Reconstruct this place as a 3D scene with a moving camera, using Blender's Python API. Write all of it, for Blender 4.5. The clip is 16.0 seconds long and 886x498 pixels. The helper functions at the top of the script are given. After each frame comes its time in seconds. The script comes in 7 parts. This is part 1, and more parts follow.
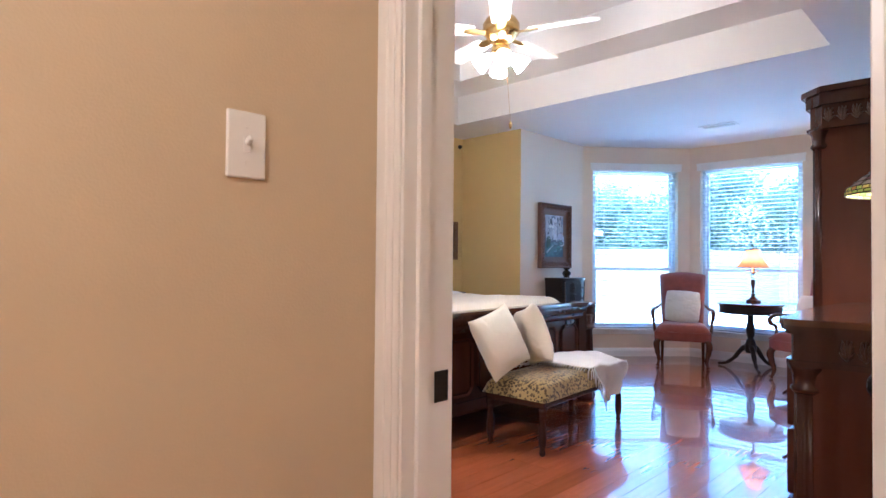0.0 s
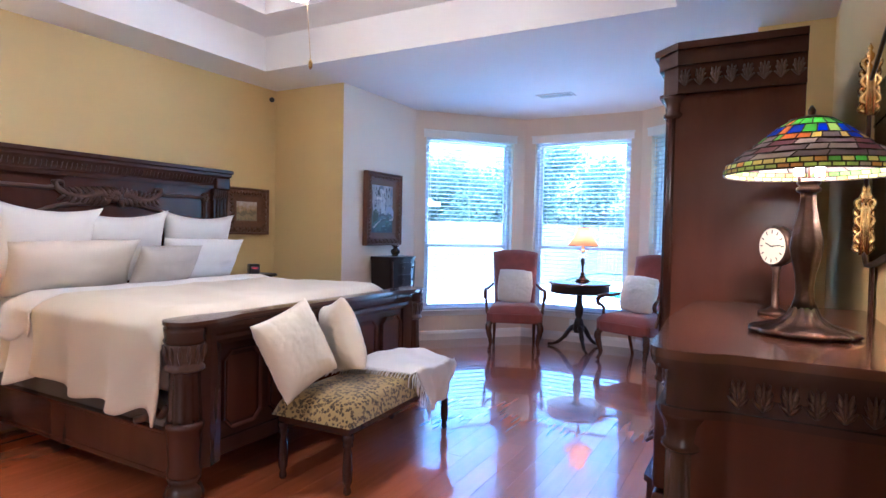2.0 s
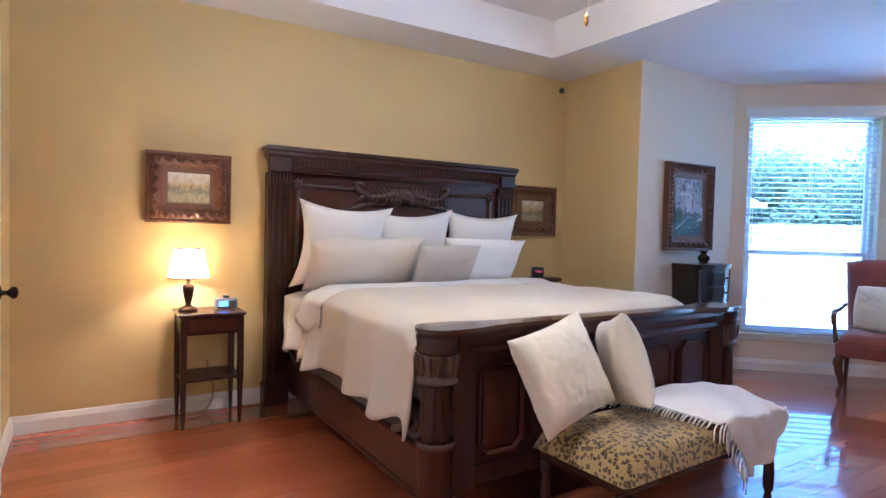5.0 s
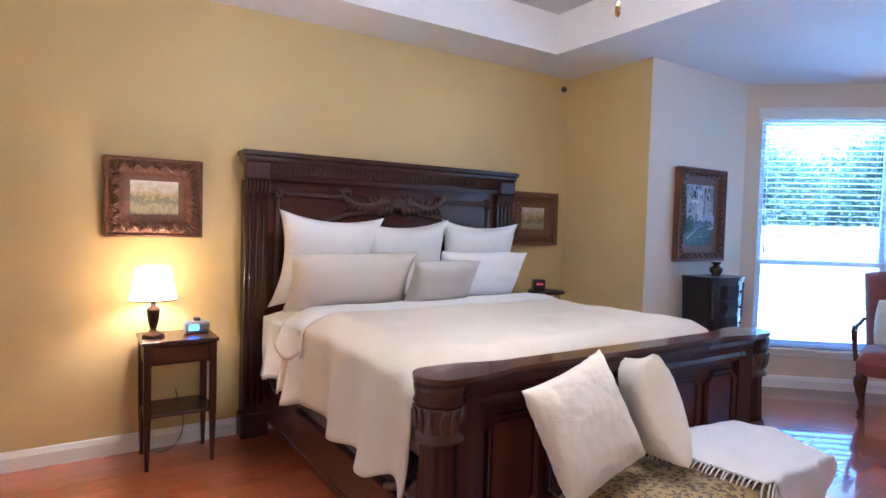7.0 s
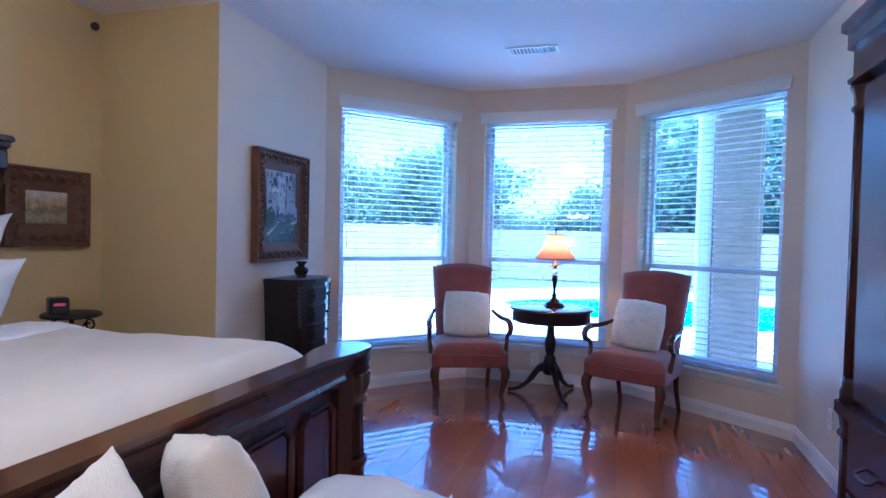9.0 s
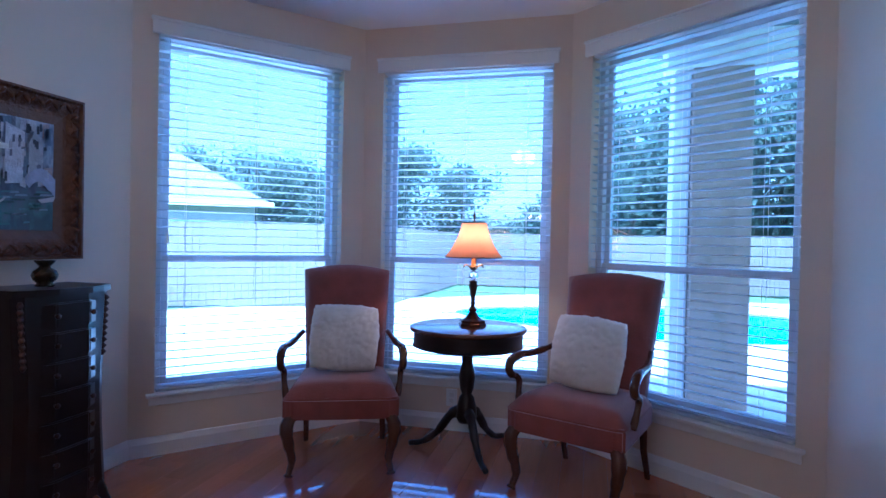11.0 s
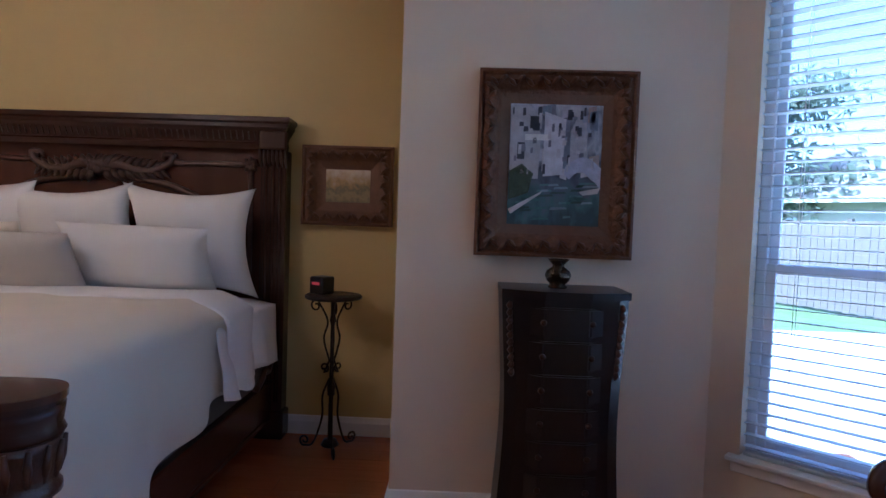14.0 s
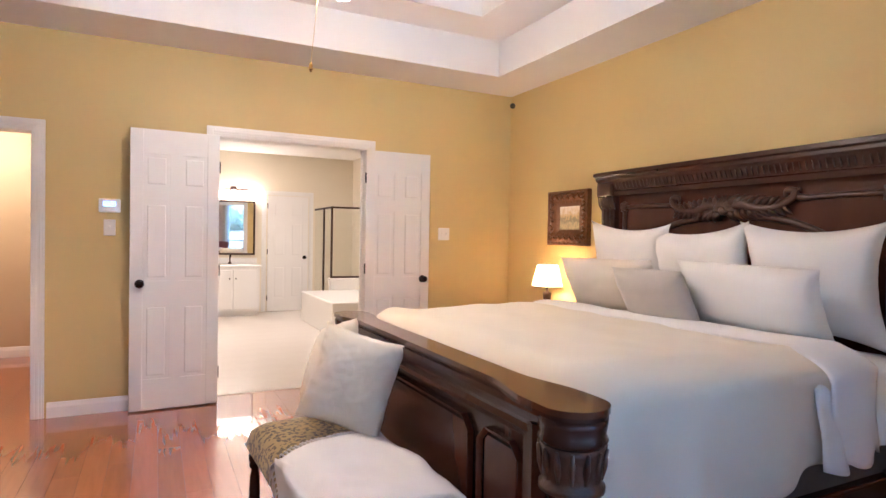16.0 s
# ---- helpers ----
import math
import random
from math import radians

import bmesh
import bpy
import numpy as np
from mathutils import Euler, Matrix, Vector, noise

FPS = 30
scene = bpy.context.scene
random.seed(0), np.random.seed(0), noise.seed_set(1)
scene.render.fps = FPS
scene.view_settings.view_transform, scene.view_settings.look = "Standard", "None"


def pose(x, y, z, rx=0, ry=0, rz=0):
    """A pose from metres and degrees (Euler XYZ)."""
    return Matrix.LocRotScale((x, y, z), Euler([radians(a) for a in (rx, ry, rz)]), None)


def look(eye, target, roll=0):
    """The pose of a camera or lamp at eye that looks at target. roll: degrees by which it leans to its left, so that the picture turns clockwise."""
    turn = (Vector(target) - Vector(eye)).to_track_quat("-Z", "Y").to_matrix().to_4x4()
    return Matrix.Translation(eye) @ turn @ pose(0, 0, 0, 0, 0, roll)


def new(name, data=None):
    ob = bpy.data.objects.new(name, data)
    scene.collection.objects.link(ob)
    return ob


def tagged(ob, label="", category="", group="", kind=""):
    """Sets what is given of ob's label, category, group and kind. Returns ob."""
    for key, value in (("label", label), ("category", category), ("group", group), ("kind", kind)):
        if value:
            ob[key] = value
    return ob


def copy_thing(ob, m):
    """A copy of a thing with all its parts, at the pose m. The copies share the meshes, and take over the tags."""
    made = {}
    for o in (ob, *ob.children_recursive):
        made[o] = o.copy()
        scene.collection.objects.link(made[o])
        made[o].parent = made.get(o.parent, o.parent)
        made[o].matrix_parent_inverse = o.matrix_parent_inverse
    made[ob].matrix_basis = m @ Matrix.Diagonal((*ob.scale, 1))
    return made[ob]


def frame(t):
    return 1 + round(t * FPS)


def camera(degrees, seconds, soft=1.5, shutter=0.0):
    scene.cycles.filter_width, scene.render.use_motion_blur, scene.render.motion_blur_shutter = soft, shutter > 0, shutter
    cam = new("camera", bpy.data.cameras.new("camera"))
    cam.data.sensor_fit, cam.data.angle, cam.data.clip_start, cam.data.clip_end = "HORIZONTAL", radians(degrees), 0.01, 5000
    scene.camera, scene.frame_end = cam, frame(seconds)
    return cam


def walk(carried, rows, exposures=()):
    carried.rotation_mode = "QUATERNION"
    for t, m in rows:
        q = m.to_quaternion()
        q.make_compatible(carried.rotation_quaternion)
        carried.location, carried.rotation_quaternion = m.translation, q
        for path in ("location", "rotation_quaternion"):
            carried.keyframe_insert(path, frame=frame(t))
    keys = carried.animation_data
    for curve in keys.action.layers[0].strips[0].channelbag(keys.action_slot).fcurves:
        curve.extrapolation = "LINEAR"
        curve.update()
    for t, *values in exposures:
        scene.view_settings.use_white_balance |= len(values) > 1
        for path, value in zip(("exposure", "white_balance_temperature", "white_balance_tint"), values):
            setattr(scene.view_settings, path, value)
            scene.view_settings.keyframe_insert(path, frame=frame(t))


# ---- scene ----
cam = camera(75.0, 16.0)
EXPOSURES = [(0, 3.95, 4800, 20), (0.5, 3.8, 4750, 22), (1.5, 3.9, 4700, 24), (3.5, 3.85, 4650, 24), (5, 3.75, 4650, 22), (7.5, 3.85, 4500, 22), (9, 3.35, 4250, 26), (9.7, 3.4, 4350, 26), (12, 2.25, 4300, 32), (12.5, 2.35, 4800, 34), (13.5, 2.35, 4800, 34), (14.5, 3.3, 5700, 28), (15, 3.7, 5650, 28), (15.5, 3.8, 5550, 26), (16, 3.9, 5550, 26)]
PATH = [
    (0, (4.864, -1.096, 1.239), (3.465, 0.333, 1.277), 0.5),
    (0.5, (4.721, -0.874, 1.246), (3.516, 0.721, 1.284), 1.0),
    (1, (4.641, -0.714, 1.256), (3.595, 0.99, 1.287), 1.2),
    (1.5, (4.564, -0.48, 1.278), (3.598, 1.271, 1.244), 0.9),
    (2, (4.502, -0.276, 1.322), (3.539, 1.476, 1.259), 1.2),
    (2.5, (4.402, -0.102, 1.313), (3.423, 1.641, 1.248), 1.3),
    (3, (4.323, 0.027, 1.306), (3.307, 1.748, 1.242), 1.3),
    (3.5, (4.242, 0.156, 1.293), (3.103, 1.799, 1.236), 1.4),
    (4, (4.255, 0.218, 1.298), (2.887, 1.675, 1.232), 1.4),
    (4.5, (4.231, 0.243, 1.296), (2.676, 1.499, 1.226), 1.4),
    (5, (4.201, 0.253, 1.291), (2.501, 1.304, 1.22), 1.5),
    (5.2, (4.203, 0.27, 1.292), (2.456, 1.242, 1.218), 1.7),
    (7.3, (3.666, 0.483, 1.413), (2.034, 1.636, 1.319), 1.5),
    (7.5, (3.532, 0.632, 1.403), (1.986, 1.898, 1.319), 1.7),
    (8, (3.364, 0.747, 1.437), (2.145, 2.33, 1.343), 1.9),
    (8.5, (3.368, 0.944, 1.376), (2.492, 2.741, 1.312), 1.8),
    (9, (3.258, 1.248, 1.369), (2.67, 3.159, 1.319), 1.3),
    (9.5, (3.251, 1.624, 1.338), (2.822, 3.576, 1.293), 1.1),
    (9.7, (3.224, 1.789, 1.324), (2.835, 3.75, 1.292), 1.1),
    (11.8, (3.561, 3.355, 1.265), (2.749, 5.183, 1.237), 1.8),
    (12, (3.579, 3.454, 1.269), (2.637, 5.218, 1.24), 2.3),
    (12.5, (3.586, 3.772, 1.25), (2.292, 5.297, 1.218), 2.4),
    (13, (3.503, 4.012, 1.267), (1.875, 5.173, 1.222), 2.7),
    (13.5, (3.486, 4.377, 1.31), (1.548, 4.864, 1.222), 1.9),
    (14, (3.373, 4.488, 1.281), (1.376, 4.427, 1.191), 2.0),
    (14.5, (3.224, 4.588, 1.291), (1.316, 3.996, 1.192), 2.0),
    (15, (3.151, 4.71, 1.289), (1.501, 3.584, 1.195), 1.7),
    (15.5, (3.18, 4.795, 1.314), (1.923, 3.241, 1.244), 1.6),
    (15.6, (3.193, 4.796, 1.316), (2.011, 3.184, 1.254), 1.5),
    (15.7, (3.205, 4.802, 1.32), (2.095, 3.139, 1.265), 1.6),
    (15.9, (3.183, 4.768, 1.318), (2.193, 3.031, 1.276), 1.6),
    (16, (3.165, 4.76, 1.317), (2.274, 2.969, 1.283), 1.0),
]
walk(cam, [(t, look(eye, target, roll)) for t, eye, target, roll in PATH], exposures=EXPOSURES)

# ---- world, sun and lamps ----
world = bpy.data.worlds.new("sky")
scene.world = world
world.use_nodes = True
sky = world.node_tree.nodes.new("ShaderNodeTexSky")
sky.sky_type, sky.sun_disc = "NISHITA", False
sky.sun_elevation, sky.sun_rotation = radians(66), radians(147)
sky.air_density, sky.dust_density = 1.0, 3.5
world.node_tree.links.new(sky.outputs[0], world.node_tree.nodes["Background"].inputs[0])
world.node_tree.nodes["Background"].inputs[1].default_value = 0.15


def lamp(name, kind, m, power, col, size=0.1, size_y=None):
    d = bpy.data.lights.new(name, kind)
    d.energy, d.color = power, col
    if kind == "AREA":
        d.shape, d.size, d.size_y = "RECTANGLE", size, size_y or size
    elif kind == "SUN":
        d.angle = radians(size)
    else:
        d.shadow_soft_size = size
    ob = new(name, d)
    ob.matrix_basis = m
    return ob


lamp("sun", "SUN", look((0, 0, 10), (-1.7, 2.6, 3)), 5.0, (1.0, 0.97, 0.93), 5)
WARM = (1.0, 0.70, 0.38)
FAN = (2.40, 1.97)
for k in range(4):
    a = radians(45 + 90 * k)
    lamp("fan_bulb_light", "POINT", pose(FAN[0] + 0.13 * math.cos(a), FAN[1] + 0.13 * math.sin(a), 2.52), 0.52, (1.0, 0.79, 0.52), 0.05)
lamp("nightstand_bulb_light", "POINT", pose(0.215, 0.81, 1.02), 1.7, (1.0, 0.74, 0.42), 0.03)
lamp("dresser_bulb_light", "POINT", pose(4.62, 1.72, 1.57), 1.5, WARM, 0.03)
lamp("table_bulb_light", "POINT", pose(2.72, 6.31, 1.29), 1.2, (1.0, 0.66, 0.34), 0.025)
# Unseen fill lamp added to brighten the bathroom; no fixture hangs there.
lamp("bath_fill_light", "AREA", look((1.7, -3.2, 2.70), (1.7, -3.2, 0)), 4.5, (1.0, 0.86, 0.66), 1.2, 1.2)
# Added warm fill for the hall walls, without any lamp body.
lamp("hall_fill_light", "POINT", pose(4.7, -1.9, 2.2), 2.9, (1.0, 0.80, 0.54), 0.12)

# ---- materials ----
MATS = {}


def mat(name, col, rough=0.5, metal=0.0, var=0.12, scale=6.0, bump=0.1, bscale=60.0, coat=0.0, stretch=(1, 1, 1), sheen=0.0, spec=0.5, emit=None, power=0.0):
    """A procedural surface: base colour varied at two scales, roughness variation and fine relief."""
    if name in MATS:
        return MATS[name]
    m = bpy.data.materials.new(name)
    m.use_nodes = True
    nt = m.node_tree
    b = nt.nodes["Principled BSDF"]
    b.inputs["Metallic"].default_value = metal
    b.inputs["Coat Weight"].default_value = coat
    b.inputs["Coat Roughness"].default_value = 0.08
    b.inputs["Specular IOR Level"].default_value = spec
    b.inputs["Sheen Weight"].default_value = sheen
    tc = nt.nodes.new("ShaderNodeTexCoord")
    mp = nt.nodes.new("ShaderNodeMapping")
    mp.inputs["Scale"].default_value = stretch
    nt.links.new(tc.outputs["Object"], mp.inputs["Vector"])
    big, small = nt.nodes.new("ShaderNodeTexNoise"), nt.nodes.new("ShaderNodeTexNoise")
    big.inputs["Scale"].default_value, small.inputs["Scale"].default_value = scale, bscale
    big.inputs["Detail"].default_value, small.inputs["Detail"].default_value = 4, 3
    for n in (big, small):
        nt.links.new(mp.outputs["Vector"], n.inputs["Vector"])
    mix = nt.nodes.new("ShaderNodeMixRGB")
    mix.inputs[1].default_value = (*[c * (1 - var) for c in col], 1)
    mix.inputs[2].default_value = (*[min(1, c * (1 + var)) for c in col], 1)
    nt.links.new(big.outputs["Fac"], mix.inputs[0])
    fine = nt.nodes.new("ShaderNodeMixRGB")
    fine.blend_type = "MULTIPLY"
    fine.inputs[0].default_value = var
    nt.links.new(mix.outputs[0], fine.inputs[1])
    nt.links.new(small.outputs["Color"], fine.inputs[2])
    hs = nt.nodes.new("ShaderNodeMixRGB")
    hs.inputs[0].default_value = 0.0 if var else 1.0
    hs.inputs[2].default_value = (*col, 1)
    nt.links.new(mix.outputs[0], hs.inputs[1])
    nt.links.new(hs.outputs[0], b.inputs["Base Color"])
    ramp = nt.nodes.new("ShaderNodeMapRange")
    ramp.inputs["To Min"].default_value, ramp.inputs["To Max"].default_value = max(0.02, rough * 0.8), min(1, rough * 1.2)
    b.inputs["Roughness"].default_value = rough
    if bump >= 0.1 and coat == 0:
        nt.links.new(small.outputs["Fac"], ramp.inputs["Value"])
        nt.links.new(ramp.outputs["Result"], b.inputs["Roughness"])
    if bump:
        bp = nt.nodes.new("ShaderNodeBump")
        bp.inputs["Strength"].default_value, bp.inputs["Distance"].default_value = bump, 0.01
        nt.links.new(small.outputs["Fac"], bp.inputs["Height"])
        nt.links.new(bp.outputs["Normal"], b.inputs["Normal"])
    if emit:
        b.inputs["Emission Color"].default_value, b.inputs["Emission Strength"].default_value = (*emit, 1), power
    MATS[name] = m
    return m


def leopard():
    m = bpy.data.materials.new("leopard_fabric")
    m.use_nodes = True
    nt = m.node_tree
    b = nt.nodes["Principled BSDF"]
    b.inputs["Roughness"].default_value, b.inputs["Sheen Weight"].default_value = 0.85, 0.3
    tc, vo, no = nt.nodes.new("ShaderNodeTexCoord"), nt.nodes.new("ShaderNodeTexVoronoi"), nt.nodes.new("ShaderNodeTexNoise")
    vo.inputs["Scale"].default_value, no.inputs["Scale"].default_value = 50, 70
    add = nt.nodes.new("ShaderNodeVectorMath")
    add.operation = "MULTIPLY_ADD"
    add.inputs[1].default_value = (0.018, 0.018, 0.018)
    nt.links.new(tc.outputs["Object"], no.inputs["Vector"])
    nt.links.new(no.outputs["Color"], add.inputs[0])
    nt.links.new(tc.outputs["Object"], add.inputs[2])
    nt.links.new(add.outputs[0], vo.inputs["Vector"])
    r = nt.nodes.new("ShaderNodeValToRGB")
    r.color_ramp.interpolation = "EASE"
    e = r.color_ramp.elements
    e[0].position, e[0].color = 0.0, (0.10, 0.065, 0.02, 1)
    e[1].position, e[1].color = 1.0, (0.36, 0.25, 0.075, 1)
    for p, c in ((0.20, (0.17, 0.105, 0.032, 1)), (0.29, (0.022, 0.014, 0.008, 1)), (0.40, (0.022, 0.014, 0.008, 1)), (0.49, (0.34, 0.235, 0.075, 1))):
        n = r.color_ramp.elements.new(p)
        n.color = c
    nt.links.new(vo.outputs["Distance"], r.inputs["Fac"])
    nt.links.new(r.outputs["Color"], b.inputs["Base Color"])
    return m


def canvas(name, cols, scale, seedz):
    """Loose oil painting: bands of colour broken by noise."""
    m = bpy.data.materials.new(name)
    m.use_nodes = True
    nt = m.node_tree
    b = nt.nodes["Principled BSDF"]
    b.inputs["Roughness"].default_value = 0.45
    tc, no, sep, add = (nt.nodes.new("ShaderNode" + k) for k in ("TexCoord", "TexNoise", "SeparateXYZ", "Math"))
    no.inputs["Scale"].default_value, no.inputs["Detail"].default_value = scale, 6
    mp = nt.nodes.new("ShaderNodeMapping")
    mp.inputs["Location"].default_value, mp.inputs["Scale"].default_value = (0, 0, seedz), (1.6, 1.6, 1)
    nt.links.new(tc.outputs["Generated"], mp.inputs["Vector"])
    nt.links.new(mp.outputs[0], no.inputs["Vector"])
    nt.links.new(tc.outputs["Generated"], sep.inputs[0])
    add.operation, add.inputs[1].default_value = "MULTIPLY_ADD", 0.9
    nt.links.new(no.outputs["Fac"], add.inputs[0])
    off = nt.nodes.new("ShaderNodeMath")
    off.operation, off.inputs[1].default_value = "ADD", -0.45
    nt.links.new(sep.outputs["Z"], off.inputs[0])
    nt.links.new(off.outputs[0], add.inputs[2])
    r = nt.nodes.new("ShaderNodeValToRGB")
    e = r.color_ramp.elements
    e[0].position, e[0].color = 0.0, (*cols[0], 1)
    e[1].position, e[1].color = 1.0, (*cols[-1], 1)
    for n, c in enumerate(cols[1:-1], 1):
        r.color_ramp.elements.new(n / (len(cols) - 1)).color = (*c, 1)
    nt.links.new(add.outputs[0], r.inputs["Fac"])
    nt.links.new(r.outputs["Color"], b.inputs["Base Color"])
    return m


def plank_wood(name, col, var=0.22, rough=0.25, scale=1.0, coat=1.0):
    """Wood with grain along the object's long axis x, each piece a little different."""
    m = bpy.data.materials.new(name)
    m.use_nodes = True
    nt = m.node_tree
    b = nt.nodes["Principled BSDF"]
    tc, mp, no, oi = (nt.nodes.new("ShaderNode" + k) for k in ("TexCoord", "Mapping", "TexNoise", "ObjectInfo"))
    mp.inputs["Scale"].default_value = (2.0 * scale, 22 * scale, 22 * scale)
    nt.links.new(tc.outputs["Object"], mp.inputs["Vector"])
    comb = nt.nodes.new("ShaderNodeCombineXYZ")
    big = nt.nodes.new("ShaderNodeMath")
    big.operation, big.inputs[1].default_value = "MULTIPLY", 37.0
    nt.links.new(oi.outputs["Random"], big.inputs[0])
    nt.links.new(big.outputs[0], comb.inputs[0])
    nt.links.new(comb.outputs[0], mp.inputs["Location"])
    no.inputs["Scale"].default_value, no.inputs["Detail"].default_value = 1.5, 6
    nt.links.new(mp.outputs["Vector"], no.inputs["Vector"])
    mix = nt.nodes.new("ShaderNodeMixRGB")
    mix.inputs[1].default_value = (*[c * (1 - var) for c in col], 1)
    mix.inputs[2].default_value = (*[c * (1 + var) for c in col], 1)
    nt.links.new(no.outputs["Fac"], mix.inputs[0])
    hsv = nt.nodes.new("ShaderNodeHueSaturation")
    mr = nt.nodes.new("ShaderNodeMapRange")
    mr.inputs["To Min"].default_value, mr.inputs["To Max"].default_value = 0.86, 1.12
    nt.links.new(oi.outputs["Random"], mr.inputs["Value"])
    nt.links.new(mr.outputs[0], hsv.inputs["Value"])
    nt.links.new(mix.outputs[0], hsv.inputs["Color"])
    nt.links.new(hsv.outputs[0], b.inputs["Base Color"])
    b.inputs["Roughness"].default_value = rough
    b.inputs["Coat Weight"].default_value, b.inputs["Coat Roughness"].default_value = coat, 0.035
    return m


def glass(name, col=(1, 1, 1), rough=0.0):
    m = bpy.data.materials.new(name)
    m.use_nodes = True
    nt = m.node_tree
    nt.nodes.clear()
    o, mix, g, t = (nt.nodes.new("ShaderNode" + k) for k in ("OutputMaterial", "MixShader", "BsdfGlossy", "BsdfTransparent"))
    g.inputs["Roughness"].default_value = 0.02
    t.inputs["Color"].default_value = (*col, 1)
    mix.inputs[0].default_value = 0.06
    nt.links.new(t.outputs[0], mix.inputs[1])
    nt.links.new(g.outputs[0], mix.inputs[2])
    nt.links.new(mix.outputs[0], o.inputs[0])
    return m


def shade_cloth(name, col, trans=0.5):
    m = bpy.data.materials.new(name)
    m.use_nodes = True
    nt = m.node_tree
    nt.nodes.clear()
    o, mix, d, t = (nt.nodes.new("ShaderNode" + k) for k in ("OutputMaterial", "MixShader", "BsdfDiffuse", "BsdfTranslucent"))
    tc, no, mx = (nt.nodes.new("ShaderNode" + k) for k in ("TexCoord", "TexNoise", "MixRGB"))
    no.inputs["Scale"].default_value = 90
    nt.links.new(tc.outputs["Object"], no.inputs["Vector"])
    mx.inputs[1].default_value, mx.inputs[2].default_value = (*[c * 0.9 for c in col], 1), (*col, 1)
    nt.links.new(no.outputs["Fac"], mx.inputs[0])
    nt.links.new(mx.outputs[0], d.inputs[0])
    nt.links.new(mx.outputs[0], t.inputs[0])
    mix.inputs[0].default_value = trans
    nt.links.new(d.outputs[0], mix.inputs[1])
    nt.links.new(t.outputs[0], mix.inputs[2])
    nt.links.new(mix.outputs[0], o.inputs[0])
    return m


YELLOW = mat("yellow_wall_paint", (0.64, 0.475, 0.195), 0.55, var=0.03, scale=2, bump=0.06, bscale=220)
CREAM = mat("cream_wall_paint", (0.74, 0.61, 0.47), 0.55, var=0.03, scale=2, bump=0.06, bscale=220)
WHITE_CEIL = mat("ceiling_paint", (0.80, 0.78, 0.76), 0.8, var=0.03, scale=2, bump=0.15, bscale=160)
TRAY_PAINT = mat("tray_paint", (0.78, 0.70, 0.54), 0.7, var=0.03, scale=2, bump=0.1, bscale=160)
TRIM = mat("white_trim_paint", (0.80, 0.78, 0.74), 0.3, var=0.02, scale=3, bump=0.0)
DOOR_PAINT = mat("white_door_paint", (0.80, 0.78, 0.75), 0.3, var=0.02, scale=3, bump=0.0)
DARKWOOD = mat("dark_walnut", (0.048, 0.018, 0.012), 0.27, var=0.35, scale=9, bump=0.0, spec=0.4, stretch=(1, 1, 0.15))
REDWOOD = mat("reddish_walnut", (0.072, 0.021, 0.012), 0.27, var=0.35, scale=9, bump=0.0, spec=0.4, stretch=(1, 1, 0.15))
CARVED = mat("carved_walnut", (0.075, 0.034, 0.020), 0.34, spec=0.5, var=0.5, scale=40, bump=0.25, bscale=70)
BLACKWOOD = mat("black_lacquer_wood", (0.016, 0.010, 0.009), 0.3, var=0.4, scale=8, bump=0.0, spec=0.35)
MAHOGANY = mat("mahogany", (0.085, 0.030, 0.016), 0.20, var=0.35, scale=7, bump=0.0, spec=0.5, coat=0.5, stretch=(1, 0.2, 1))
LINEN = mat("white_cotton", (0.82, 0.80, 0.77), 0.9, var=0.04, scale=5, bump=0.25, bscale=300, sheen=0.2)
DUVET = mat("cream_duvet_cotton", (0.71, 0.635, 0.505), 0.9, var=0.05, scale=3, bump=0.2, bscale=260, sheen=0.2)
BEIGE = mat("beige_linen", (0.70, 0.63, 0.54), 0.9, var=0.06, scale=6, bump=0.25, bscale=300, sheen=0.2)
GREYLINEN = mat("grey_linen", (0.50, 0.46, 0.42), 0.9, var=0.06, scale=6, bump=0.25, bscale=300, sheen=0.2)
FUR = mat("white_plush", (0.84, 0.80, 0.72), 1.0, var=0.06, scale=14, bump=0.55, bscale=340, sheen=0.7)
THROW = mat("white_throw_knit", (0.80, 0.77, 0.75), 0.95, var=0.05, scale=8, bump=0.5, bscale=220, sheen=0.3)
BOXSPRING = mat("brown_boxspring_cloth", (0.13, 0.112, 0.098), 0.9, var=0.15, scale=10, bump=0.3, bscale=250)
CORAL = mat("rust_red_upholstery", (0.235, 0.055, 0.040), 0.85, var=0.35, scale=11, bump=0.4, bscale=160, sheen=0.4)
GILT = mat("antique_gilt", (0.15, 0.060, 0.026), 0.36, 0.35, var=0.6, scale=34, bump=0.9, bscale=55)
GILT_EDGE = mat("gilt_edge", (0.42, 0.19, 0.065), 0.35, 0.5, var=0.4, scale=30, bump=0.4, bscale=70)
LINER = mat("frame_liner", (0.15, 0.070, 0.036), 0.5, 0.2, var=0.3, scale=40, bump=0.3, bscale=80)
BRONZE = mat("bronze_metal", (0.060, 0.032, 0.021), 0.34, 0.8, var=0.35, scale=18, bump=0.3, bscale=50)
BRASS = mat("polished_brass", (0.62, 0.42, 0.15), 0.26, 1.0, var=0.1, scale=20, bump=0.05)
IRON = mat("dark_wrought_iron", (0.030, 0.020, 0.016), 0.5, 0.6, var=0.3, scale=40, bump=0.5, bscale=90)
KNOB = mat("oil_rubbed_bronze", (0.022, 0.014, 0.012), 0.25, 0.8, var=0.2, scale=20, bump=0.03)
PLASTIC = mat("white_plastic", (0.80, 0.78, 0.74), 0.3, var=0.01, scale=10, bump=0.02)
BLACKPL = mat("black_plastic", (0.015, 0.015, 0.017), 0.35, var=0.1, scale=20, bump=0.05)
